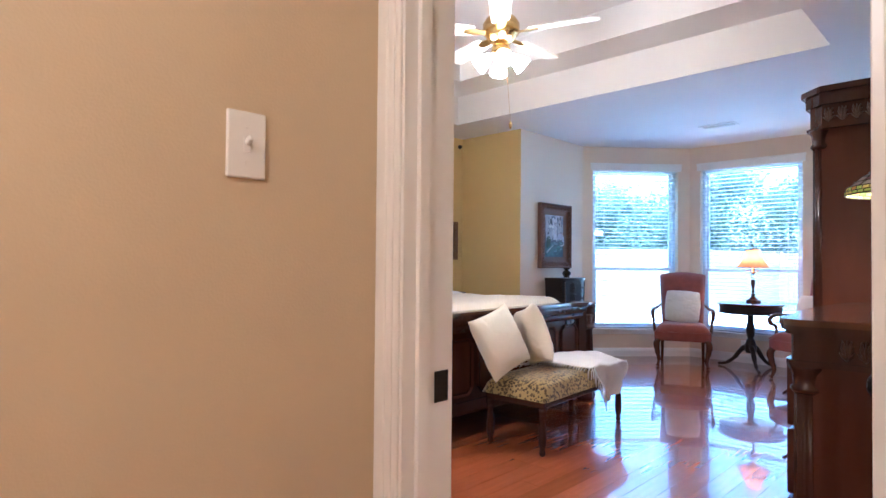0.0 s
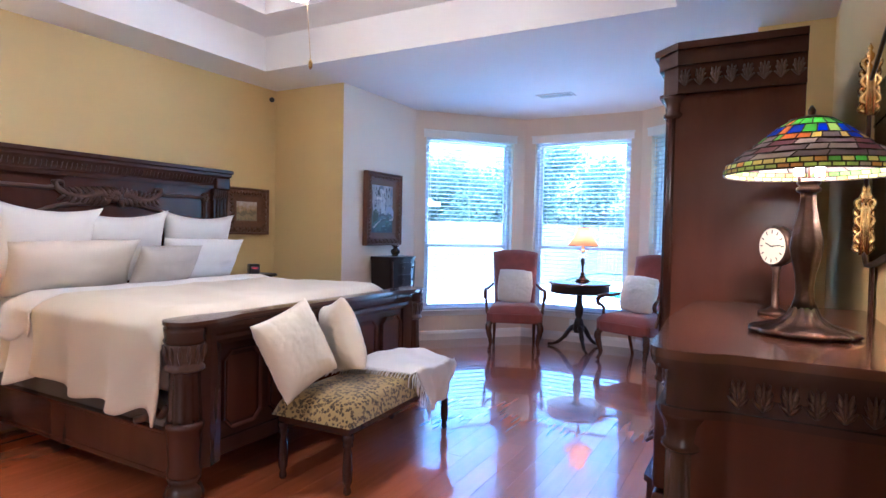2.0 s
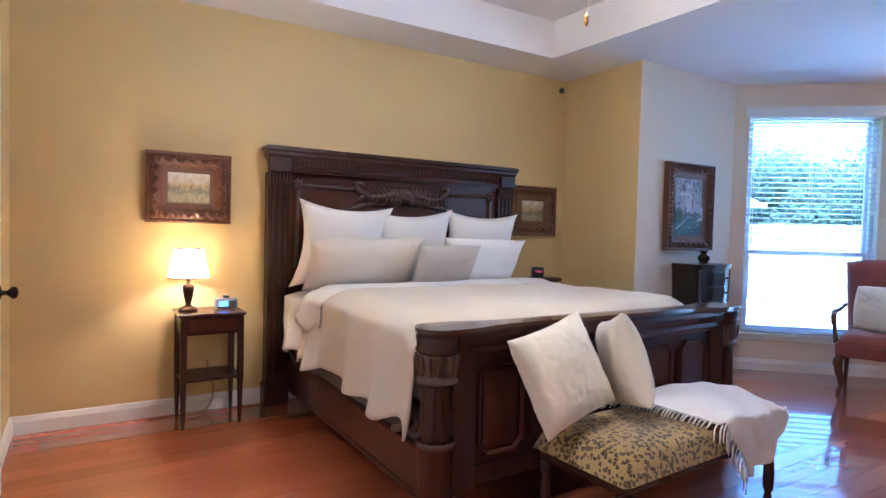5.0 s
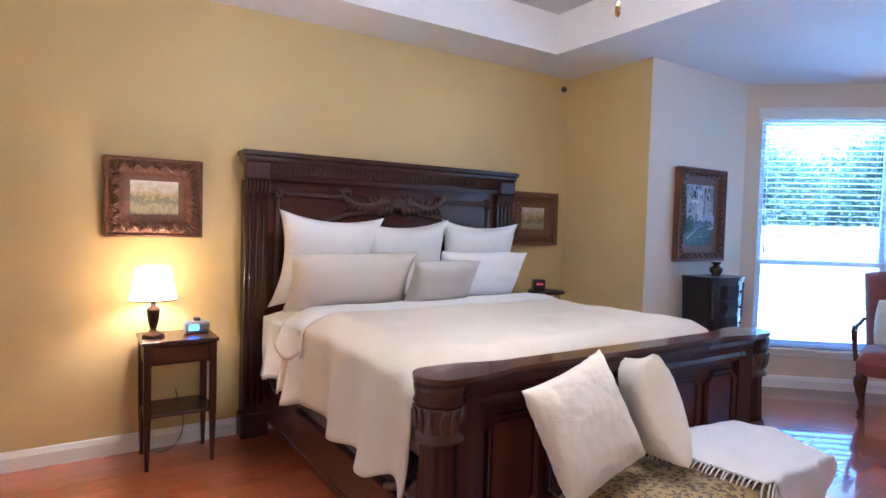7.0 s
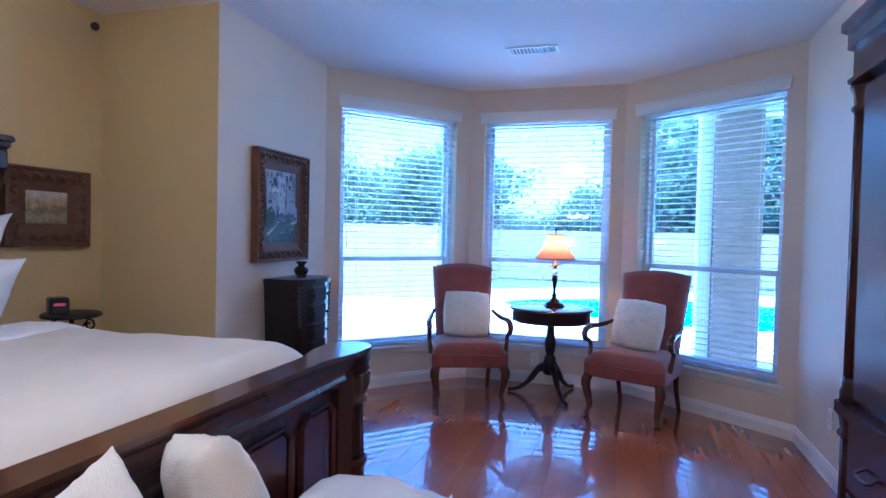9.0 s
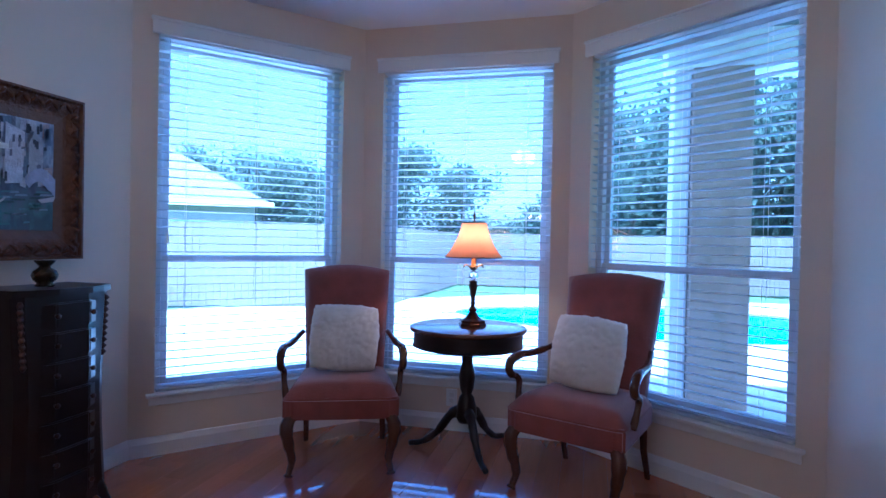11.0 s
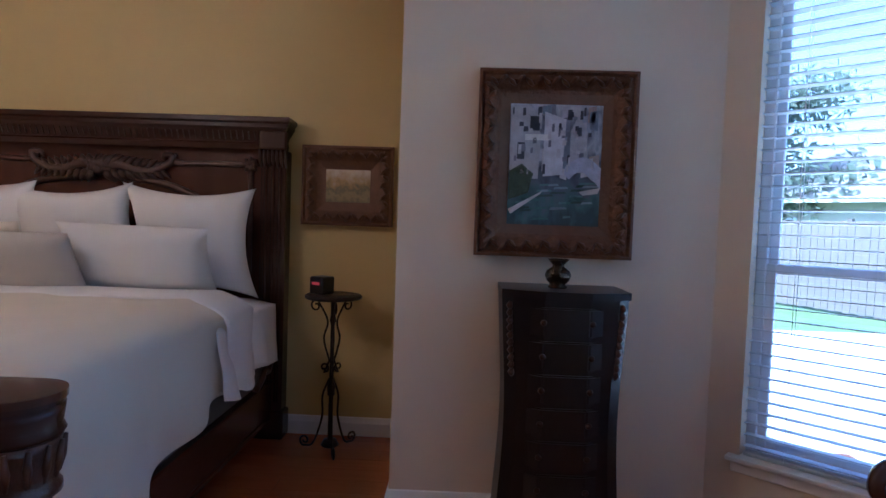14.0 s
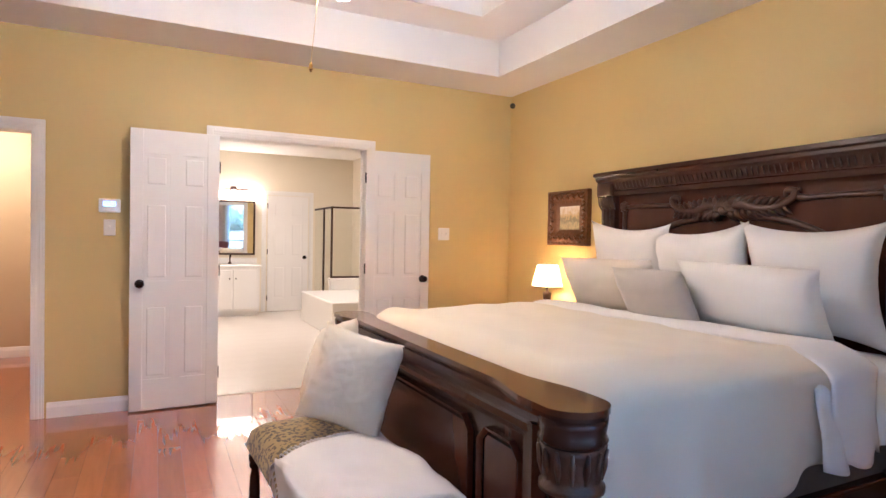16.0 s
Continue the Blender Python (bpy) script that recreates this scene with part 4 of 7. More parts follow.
def throw():
    t = thing("throw_blanket", pose(0, 0, 0), "white fringed throw draped over the bench end", "throw blanket")

    bench_m = pose(2.51, 2.53, 0, 0, 0, 3)

    def fn(u, v):
        """u runs over the bench from the bed side and down the front; v along it and down its north end."""
        sx, sy = -0.235 + 0.75 * u * (1 - 0.30 * v**3), -0.16 + 0.34 * u * (1 - v) + 0.92 * v * (1 - 0.16 * u**3)
        sy += 0.03 * math.sin(u * 9)
        fx, fy = max(0.0, sx - 0.252), max(0.0, sy - 0.60)
        n1, n2 = noise.noise(Vector((u * 2.6, v * 3.2, 2))), noise.noise(Vector((u * 7, v * 8, 5)))
        drop = math.sqrt(fx * fx + fy * fy)
        x, y = min(sx, 0.252) + 0.25 * drop * (fx > 0) * (0.3 + 0.3 * math.sin(v * 13 + 1)), min(sy, 0.60) + 0.28 * drop * (fy > 0) * (0.4 + 0.3 * math.sin(u * 11))
        inside = max(0.0, 1 - drop / 0.05)
        z = 0.488 + inside * (0.035 * math.sin(math.pi * min(1, u * 1.5)) * math.sin(math.pi * min(1.0, v + 0.15)) + 0.03 * n1 + 0.010 * n2) - 0.016 * max(0.0, abs(sx) - 0.17) / 0.065 * (fx == 0) - drop * 0.97
        return bench_m @ Vector((x + 0.012 * n2 * (fx > 0), y, max(z, 0.075)))

    cloth = part("cloth", sheet(bmesh.new(), fn, 40, 48), THROW, t, smooth=True)
    solid = cloth.modifiers.new("thickness", "SOLIDIFY")
    solid.thickness, solid.offset = 0.009, 0.0
    bm = bmesh.new()
    for k in range(46):
        v = k / 45
        p = Vector(fn(v, 0.0)) + Vector((0.0, -0.004, 0.004))
        w = noise.noise(Vector((k * 0.7, 0, 0)))
        d = 1.0 if v > 0.62 else 0.12
        tube(bm, [p, p + Vector((0.008 + 0.01 * w, -0.03, -0.022 * d)), p + Vector((0.010 + 0.014 * w, -0.055 + 0.02 * d, -0.06 * d - 0.012))], [0.0045, 0.004, 0.0025], 5)
    tagged(part("fringe", bm, THROW, t, "twisted white fringe", True), kind="stuff")


throw()


# ---- the bay: two armchairs, a drum table, a lamp ----
def armchair(m):
    c = thing("armchair", m, "rust-red upholstered armchair with carved wooden arms", "armchair", "armchairs in the bay")
    w = 0.31
    bm = bmesh.new()
    sheet(bm, lambda u, v: ((u - 0.5) * 2 * (w - 0.04 * v), -0.29 + 0.56 * v, 0.42 + 0.085 * ((1 - abs(2 * u - 1) ** 5) * (1 - abs(2 * v - 1) ** 6)) ** 0.4), 14, 14)
    part("seat", bm, CORAL, c, smooth=True)
    bm = prism(bmesh.new(), [(-w, -0.285), (-w + 0.05, -0.30), (w - 0.05, -0.30), (w, -0.285), (w - 0.04, 0.27), (-w + 0.04, 0.27)], 0.31, 0.425)
    es = [e for e in bm.edges]
    bmesh.ops.bevel(bm, geom=es, offset=0.012, segments=2, affect="EDGES")
    part("seat_box", bm, CORAL, c, smooth=False)
    bm = bmesh.new()
    n = 14

    def back(u, v):
        half = 0.235 + 0.035 * v
        top = 1.075 + 0.035 * (1 - (2 * u - 1) ** 2)
        z = 0.42 + (top - 0.42) * v
        bul = ((1 - abs(2 * u - 1) ** 4) * (1 - abs(2 * v - 1) ** 6)) ** 0.4
        return ((u - 0.5) * 2 * half, 0.20 + 0.17 * v - 0.05 * bul, z)

    sheet(bm, back, n, n, 0)
    sheet(bm, lambda u, v: Vector(back(u, v)) * 1.0 + Vector((0, 0.07 + 0.05 * ((1 - abs(2 * u - 1) ** 4) * (1 - abs(2 * v - 1) ** 6)) ** 0.4, 0)), n, n, 0)
    edge = [e for e in bm.edges if e.is_boundary]
    bmesh.ops.bridge_loops(bm, edges=edge)
    part("backrest", bm, CORAL, c, smooth=True)
    for s in (-1, 1):
        bm = tube(bmesh.new(), smooth_pts([(s * 0.262, 0.245, 0.70), (s * 0.29, 0.12, 0.675), (s * 0.315, -0.02, 0.665), (s * 0.325, -0.12, 0.67), (s * 0.33, -0.20, 0.655), (s * 0.33, -0.235, 0.62), (s * 0.328, -0.215, 0.58), (s * 0.325, -0.165, 0.56), (s * 0.322, -0.135, 0.53), (s * 0.318, -0.145, 0.48), (s * 0.305, -0.165, 0.40)], 5), [0.016] * 6 + [0.02] * 10 + [0.024] * 8 + [0.022] * 8 + [0.018] * 10 + [0.016] * 5 + [0.019] * 4, 9)
        part("arm", bm, MAHOGANY, c, "carved mahogany shepherd's-crook arm", True)
        bm = tube(bmesh.new(), smooth_pts([(s * 0.262, -0.262, 0.33), (s * 0.285, -0.285, 0.27), (s * 0.275, -0.275, 0.18), (s * 0.258, -0.262, 0.09), (s * 0.268, -0.28, 0.035), (s * 0.272, -0.295, 0.012)], 5), [0.034] * 4 + [0.037] * 4 + [0.031] * 4 + [0.024] * 4 + [0.018] * 3 + [0.016] * 4 + [0.025] * 2 + [0.022], 9)
        part("front_leg", bm, MAHOGANY, c, smooth=True)
        bm = tube(bmesh.new(), [(s * 0.235, 0.225, 0.33), (s * 0.235, 0.24, 0.18), (s * 0.24, 0.31, 0.0)], [0.024, 0.020, 0.016], 6)
        part("back_leg", bm, MAHOGANY, c)
    return c


CH1, CH2 = pose(2.03, 5.97, 0, 0, 0, 22), pose(3.40, 5.98, 0, 0, 0, -22)
ch = armchair(CH1)
copy_thing(ch, CH2)
for m, s in ((CH1, 21), (CH2, 22)):
    plush("pillow", m @ pose(0.0, 0.015, 0.70, -14, 3, 0), 0.37, 0.36, 0.17, s, "fluffy white square pillow on the armchair seat", FUR, "chair pillows")


def drum_table(m):
    t = thing("drum_table", m, "dark mahogany round drum table on a tripod pedestal", "table")
    part("tabletop", lathe(bmesh.new(), [(0.34, 0.685), (0.352, 0.69), (0.356, 0.698), (0.352, 0.708), (0.34, 0.712), (0, 0.712)], 48), MAHOGANY, t, "polished mahogany top", True)
    auto(part("apron", lathe(bmesh.new(), [(0.325, 0.60), (0.335, 0.604), (0.335, 0.612), (0.33, 0.616), (0.33, 0.684)], 48), BLACKWOOD, t))
    part("pedestal", lathe(bmesh.new(), [(0.10, 0.60), (0.04, 0.585), (0.032, 0.56), (0.034, 0.50), (0.045, 0.46), (0.05, 0.42), (0.042, 0.36), (0.030, 0.33), (0.046, 0.31), (0.05, 0.29), (0.06, 0.26), (0.065, 0.20), (0.05, 0.17)][::-1], 20), BLACKWOOD, t, smooth=True)
    for k in range(3):
        a = radians(-90 + 120 * k + 30)
        d = Vector((math.cos(a), math.sin(a), 0))
        bm = tube(bmesh.new(), smooth_pts([d * 0.03 + Vector((0, 0, 0.24)), d * 0.10 + Vector((0, 0, 0.20)), d * 0.18 + Vector((0, 0, 0.10)), d * 0.27 + Vector((0, 0, 0.035)), d * 0.36 + Vector((0, 0, 0.016))], 5), [0.032] * 5 + [0.026] * 5 + [0.02] * 5 + [0.016] * 6, 8)
        part("leg", bm, BLACKWOOD, t, smooth=True)
    return t


TAB = (2.70, 6.28)
drum_table(pose(*TAB, 0) @ Matrix.Diagonal((1, 1, 1.075, 1)))


def table_lamp(m):
    l = thing("table_lamp", m, "lit table lamp with rust bell shade and crystal stem", "lamp")
    part("base", lathe(bmesh.new(), [(0.085, 0), (0.085, 0.012), (0.075, 0.02), (0.078, 0.032), (0.05, 0.045), (0.032, 0.065), (0.02, 0.085), (0.028, 0.095), (0.028, 0.10), (0.014, 0.115)], 8), BRONZE, l)
    part("stem", lathe(bmesh.new(), [(0.012, 0.11), (0.012, 0.13), (0.02, 0.135), (0.012, 0.145), (0.014, 0.17), (0.026, 0.235), (0.03, 0.245), (0.02, 0.255), (0.028, 0.265), (0.014, 0.275)], 16), BRONZE, l, smooth=True)
    bm = bmesh.new()
    bmesh.ops.create_icosphere(bm, subdivisions=1, radius=0.033, matrix=Matrix.Translation((0, 0, 0.305)))
    g = bpy.data.materials.new("crystal")
    g.use_nodes = True
    pb = g.node_tree.nodes["Principled BSDF"]
    pb.inputs["Transmission Weight"].default_value, pb.inputs["Roughness"].default_value, pb.inputs["IOR"].default_value = 1.0, 0.02, 1.5
    part("crystal_ball", bm, g, l, "clear faceted crystal ball")
    bm = lathe(bmesh.new(), [(0.01, 0.333), (0.025, 0.345), (0.03, 0.36), (0.014, 0.366), (0.016, 0.40), (0.014, 0.41)], 14)
    for k in range(4):
        a = math.pi / 2 * k + 0.4
        d = Vector((math.cos(a), math.sin(a), 0))
        tube(bm, smooth_pts([d * 0.015 + Vector((0, 0, 0.35)), d * 0.05 + Vector((0, 0, 0.37)), d * 0.06 + Vector((0, 0, 0.352))], 4), 0.005, 6)
    part("socket", bm, BRASS, l, smooth=True)
    bm = bmesh.new()
    P = [(0.175, 0.415), (0.155, 0.44), (0.128, 0.48), (0.103, 0.53), (0.085, 0.58), (0.075, 0.625)]
    for r in range(len(P) - 1):
        for k in range(24):
            q = []
            for (rr, z), kk in ((P[r], k), (P[r], k + 1), (P[r + 1], k + 1), (P[r + 1], k)):
                a = 2 * math.pi * kk / 24
                q.append(bm.verts.new((rr * math.cos(a), rr * math.sin(a), z)))
            bm.faces.new(q)
    bmesh.ops.remove_doubles(bm, verts=bm.verts, dist=1e-5)
    part("shade", bm, RUSTSHADE, l, "glowing rust bell shade", True)
    for rr, z in ((0.176, 0.415), (0.076, 0.625)):
        part("shade_trim", tube(bmesh.new(), [(rr * math.cos(a), rr * math.sin(a), z) for a in [2 * math.pi * k / 32 for k in range(33)]], 0.004, 6), BLACKPL, l)
    bm = lathe(bmesh.new(), [(0.003, 0.40), (0.003, 0.63), (0.008, 0.64), (0.004, 0.65), (0.009, 0.665), (0.003, 0.69), (0.001, 0.71)], 8)
    part("finial", bm, BRONZE, l, smooth=True)
    return l


table_lamp(pose(TAB[0] + 0.02, TAB[1] + 0.03, 0.766))


# ---- the lingerie chest, vase and painting ----
def chest(m):
    """Front faces local -y."""
    c = thing("lingerie_chest", m, "tall narrow black lacquered drawer chest with bombe sides", "chest of drawers")
    zs = [0.06 + 0.94 * k / 18 for k in range(19)]

    def hw(z):
        return 0.218 + 0.012 * math.sin((z - 0.06) / 0.94 * math.pi * 1.6 + 2.2)

    bm = bmesh.new()
    rings = [[bm.verts.new(p) for p in ((-hw(z), 0.14, z), (-hw(z), -0.09, z), (-hw(z) + 0.04, -0.12, z), (-0.08, -0.145, z), (0.08, -0.145, z), (hw(z) - 0.04, -0.12, z), (hw(z), -0.09, z), (hw(z), 0.14, z))] for z in zs]
    for a, b in zip(rings, rings[1:]):
        for k in range(8):
            bm.faces.new((a[k], a[(k + 1) % 8], b[(k + 1) % 8], b[k]))
    bm.faces.new(rings[0][::-1])
    bm.faces.new(rings[-1])
    part("body", bm, BLACKWOOD, c, smooth=False)
    part("top", prism(bmesh.new(), [(-0.23, 0.145), (-0.23, -0.11), (-0.16, -0.145), (-0.08, -0.17), (0.08, -0.17), (0.16, -0.145), (0.23, -0.11), (0.23, 0.145)], 1.0, 1.028), BLACKWOOD, c)
    for k in range(7):
        z0, z1 = 0.11 + 0.125 * k, 0.11 + 0.125 * k + 0.108
        poly = [(-0.135, -0.130), (-0.08, -0.158), (0.08, -0.158), (0.135, -0.130)]
        bm = prism(bmesh.new(), poly, z0, z1)
        bmesh.ops.bevel(bm, geom=list(bm.edges), offset=0.006, segments=2, affect="EDGES")
        d = part("drawer", bm, BLACKWOOD, c)
        for x in (-0.085, 0.085):
            kb = lathe(bmesh.new(), [(0.006, 0), (0.006, 0.008), (0.012, 0.014), (0.010, 0.021), (0, 0.023)], 10)
            kn = part("knob", kb, BRONZE, d, smooth=True)
            kn.matrix_basis = Matrix.Translation((x, -0.156, (z0 + z1) / 2)) @ Matrix.Rotation(radians(90), 4, "X")
    for s in (-1, 1):
        bm = bmesh.new()
        for k in range(10):
            z = 0.98 - 0.028 * k
            tube(bm, [(s * (hw(z) - 0.030), -0.110, z), (s * (hw(z) - 0.024), -0.116, z - 0.014), (s * (hw(z) - 0.028), -0.110, z - 0.028)], [0.008, 0.013, 0.006], 6)
        tagged(part("carved_corner", bm, CARVED, c, smooth=True), kind="stuff")
        part("foot", tube(bmesh.new(), smooth_pts([(s * 0.17, -0.10, 0.10), (s * 0.19, -0.12, 0.05), (s * 0.20, -0.135, 0.012)], 4), [0.03, 0.03, 0.028, 0.026, 0.022, 0.02, 0.018, 0.02, 0.02], 8), BLACKWOOD, c, smooth=True)
        part("foot", B(min(s * 0.15, s * 0.19), max(s * 0.15, s * 0.19), 0.10, 0.14, 0, 0.07, 0.004, 1), BLACKWOOD, c)


chest(pose(1.075, 4.895, 0, 0, 0, 90) @ Matrix.Diagonal((1.06, 1, 1.012, 1)))
solo("vase", lathe(bmesh.new(), [(0.035, 0), (0.038, 0.006), (0.03, 0.014), (0.045, 0.03), (0.052, 0.05), (0.045, 0.068), (0.024, 0.082), (0.022, 0.09), (0.036, 0.105), (0.042, 0.114), (0.034, 0.112), (0.016, 0.095)], 22), mat("gilt_black_ceramic", (0.05, 0.035, 0.02), 0.2, 0.6, var=0.6, scale=30, bump=0.2), pose(1.09, 4.875, 1.0415), "small dark gilded vase on the chest top", "vase", smooth=True)


def picture(name, m, w, h, fw, cols, seed, label, depth=0.05, liner=0.03, gilt=GILT):
    """A framed canvas in local xz facing -y, its back at y = 0."""
    p = thing(name, m, label, "picture")
    PR = [(0, 0), (0, depth), (fw * 0.12, depth * 1.05), (fw * 0.22, depth * 0.8), (fw * 0.45, depth * 0.95), (fw * 0.65, depth * 0.75), (fw * 0.85, depth * 0.5), (fw, depth * 0.42), (fw, 0)]
    a, b = w / 2, h / 2
    bm = run(bmesh.new(), [(-o, u) for o, u in PR], [(-a, -b), (a, -b), (a, b), (-a, b)], True)
    T = Matrix(((1, 0, 0, 0), (0, 0, -1, 0), (0, 1, 0, 0), (0, 0, 0, 1)))
    part("frame", xform(bm, T), gilt, p, "ornate carved gilt frame")
    bm = bmesh.new()
    per = 2 * (w + h - 2 * fw)
    n = int(per / 0.036)
    for k in range(n):
        s = k / n * per
        W, H = w - fw, h - fw
        if s < W:
            q, d = (-W / 2 + s, -H / 2), Vector((1, 0))
        elif s < W + H:
            q, d = (W / 2, -H / 2 + s - W), Vector((0, 1))
        elif s < 2 * W + H:
            q, d = (W / 2 - (s - W - H), H / 2), Vector((-1, 0))
        else:
            q, d = (-W / 2, H / 2 - (s - 2 * W - H)), Vector((0, -1))
        nn = Vector((-d.y, d.x)) * (fw * 0.22) * (1 if k % 2 else -1)
        c = Vector(q)
        tube(bm, [(c.x - d.x * 0.016 + nn.x, c.y - d.y * 0.016 + nn.y, depth * 0.85), (c.x + nn.x * 0.4, c.y + nn.y * 0.4, depth * 1.08), (c.x + d.x * 0.016 - nn.x * 0.6, c.y + d.y * 0.016 - nn.y * 0.6, depth * 0.85)], [fw * 0.05, fw * 0.12, fw * 0.05], 5)
    tagged(part("carving", xform(bm, T), gilt, p, "raised leaf carving", True), kind="stuff")
    LR = [(0, 0.004), (0, depth * 0.45), (liner, depth * 0.3), (liner, 0.004)]
    a, b = a - fw, b - fw
    part("liner", xform(run(bmesh.new(), [(-o, u) for o, u in LR], [(-a, -b), (a, -b), (a, b), (-a, b)], True), T), LINER, p)
    a, b = a - liner, b - liner
    part("canvas", B(-a, a, -depth * 0.28, -0.003, -b, b), canvas(name + "_oil", cols, 5.0, seed), p, "painted canvas")
    return p


pc = picture("painting", pose(0.903, 4.87, 1.54, 0, 0, 90), 0.655, 0.775, 0.095, [(0.02, 0.05, 0.06), (0.06, 0.14, 0.15), (0.10, 0.13, 0.17), (0.05, 0.06, 0.09), (0.36, 0.38, 0.46), (0.16, 0.18, 0.24), (0.52, 0.54, 0.60)], 0.0, "canal town oil painting in an ornate gilt frame on the wall", 0.055, 0.04)


def canal_scene(p):
    """Pale house fronts, a bridge and boats as thin strokes of paint on the canvas."""
    y = -0.0165

    def stroke(name, poly, col, lab, k=0):
        bm = prism(bmesh.new(), poly, 0, 0.0012)
        xform(bm, Matrix(((1, 0, 0, 0), (0, 0, -1, y - 0.0013 * k), (0, 1, 0, 0), (0, 0, 0, 1))))
        part(name, bm, mat("paint_" + name + str(k), col, 0.5, var=0.35, scale=28, bump=0.5, bscale=90), p, lab)

    rng = random.Random(8)
    tones = [(0.328, 0.360, 0.459), (0.437, 0.437, 0.524), (0.240, 0.273, 0.360), (0.393, 0.306, 0.295), (0.502, 0.480, 0.513), (0.175, 0.218, 0.284)]
    for j in range(42):
        x, z, w, h = rng.uniform(-0.18, 0.15), rng.uniform(-0.06, 0.22), rng.uniform(0.015, 0.05), rng.uniform(0.03, 0.10)
        stroke("brush_stroke", [(x, z), (x + w, z + rng.uniform(-0.01, 0.01)), (x + w, min(0.25, z + h)), (x, min(0.25, z + h) - 0.008)], tones[j % 6], "", j % 6)
    for j in range(34):
        x, z, w = rng.uniform(-0.19, 0.12), rng.uniform(-0.24, -0.08), rng.uniform(0.03, 0.08)
        stroke("water_stroke", [(x, z), (x + w, z + 0.004), (x + w * 0.9, z + 0.012), (x + w * 0.1, z + 0.010)], [(0.055, 0.153, 0.142), (0.109, 0.218, 0.229), (0.033, 0.076, 0.066), (0.240, 0.306, 0.360)][j % 4], "", j % 4)
    y -= 0.008
    stroke("painted_house", [(-0.19, -0.06), (-0.07, -0.06), (-0.06, 0.20), (-0.12, 0.25), (-0.19, 0.24)], (0.390, 0.390, 0.445), "pale house front", 0)
    stroke("painted_house", [(-0.05, -0.05), (0.03, -0.04), (0.04, 0.19), (-0.05, 0.22)], (0.546, 0.546, 0.612), "pale house front", 1)
    stroke("painted_house", [(0.06, -0.03), (0.13, -0.03), (0.13, 0.14), (0.09, 0.21), (0.06, 0.14)], (0.371, 0.131, 0.120), "red house front", 0)
    for j in range(46):
        x, z, w, h = rng.uniform(-0.185, 0.15), rng.uniform(-0.05, 0.21), rng.uniform(0.006, 0.022), rng.uniform(0.012, 0.045)
        stroke("house_detail", [(x, z), (x + w, z + 0.002), (x + w * 0.95, z + h), (x + 0.001, z + h * 0.97)], [(0.047, 0.055, 0.078), (0.172, 0.179, 0.234), (0.484, 0.468, 0.515), (0.078, 0.101, 0.109), (0.328, 0.312, 0.359), (0.125, 0.125, 0.172), (0.390, 0.109, 0.094)][j % 7 if x > 0.04 or j % 7 < 6 else 1], "", 2 + j % 3)
    stroke("painted_window", [(-0.11, 0.14), (-0.07, 0.14), (-0.07, 0.20), (-0.11, 0.20)], (0.033, 0.044, 0.066), "dark window", 2)
    stroke("painted_window", [(-0.16, 0.02), (-0.13, 0.02), (-0.13, 0.09), (-0.16, 0.09)], (0.055, 0.066, 0.087), "dark window", 2)
    stroke("painted_balcony", [(-0.13, 0.10), (-0.03, 0.10), (-0.03, 0.125), (-0.13, 0.125)], (0.663, 0.655, 0.655), "white balcony", 3)
    arch = [(0.04, -0.04)] + [(0.04 + 0.15 * k / 8, -0.01 + 0.045 * math.sin(math.pi * k / 8)) for k in range(9)] + [(0.19, -0.10), (0.17, -0.07)] + [(0.15 - 0.09 * k / 6, -0.06 + 0.035 * math.sin(math.pi * k / 6)) for k in range(7)]
    stroke("painted_bridge", arch, (0.393, 0.404, 0.524), "pale footbridge", 4)
    stroke("painted_shrub", [(-0.19, -0.15), (-0.11, -0.12), (-0.09, -0.04), (-0.14, 0.0), (-0.19, -0.03)], (0.038, 0.066, 0.038), "dark green shrub", 4)
    stroke("painted_boat", [(0.10, -0.11), (0.19, -0.09), (0.18, -0.115), (0.12, -0.125)], (0.491, 0.459, 0.459), "moored boat", 5)
    stroke("painted_boat", [(-0.19, -0.19), (-0.05, -0.11), (-0.06, -0.125), (-0.18, -0.21)], (0.284, 0.328, 0.371), "canal bank", 5)


canal_scene(pc)
LAND = [(0.20, 0.17, 0.10), (0.34, 0.28, 0.15), (0.16, 0.15, 0.09), (0.42, 0.30, 0.14), (0.50, 0.42, 0.32), (0.60, 0.56, 0.50)]
picture("picture", pose(0.003, 0.835, 1.515, 0, 0, 90), 0.525, 0.465, 0.105, LAND, 1.0, "small landscape in a wide carved gilt frame over the lamp", 0.045, 0.028)
picture("picture", pose(0.003, 3.82, 1.475, 0, 0, 90), 0.53, 0.46, 0.10, LAND, 2.0, "small landscape in a wide brown frame beside the bed", 0.045, 0.035, LINER)


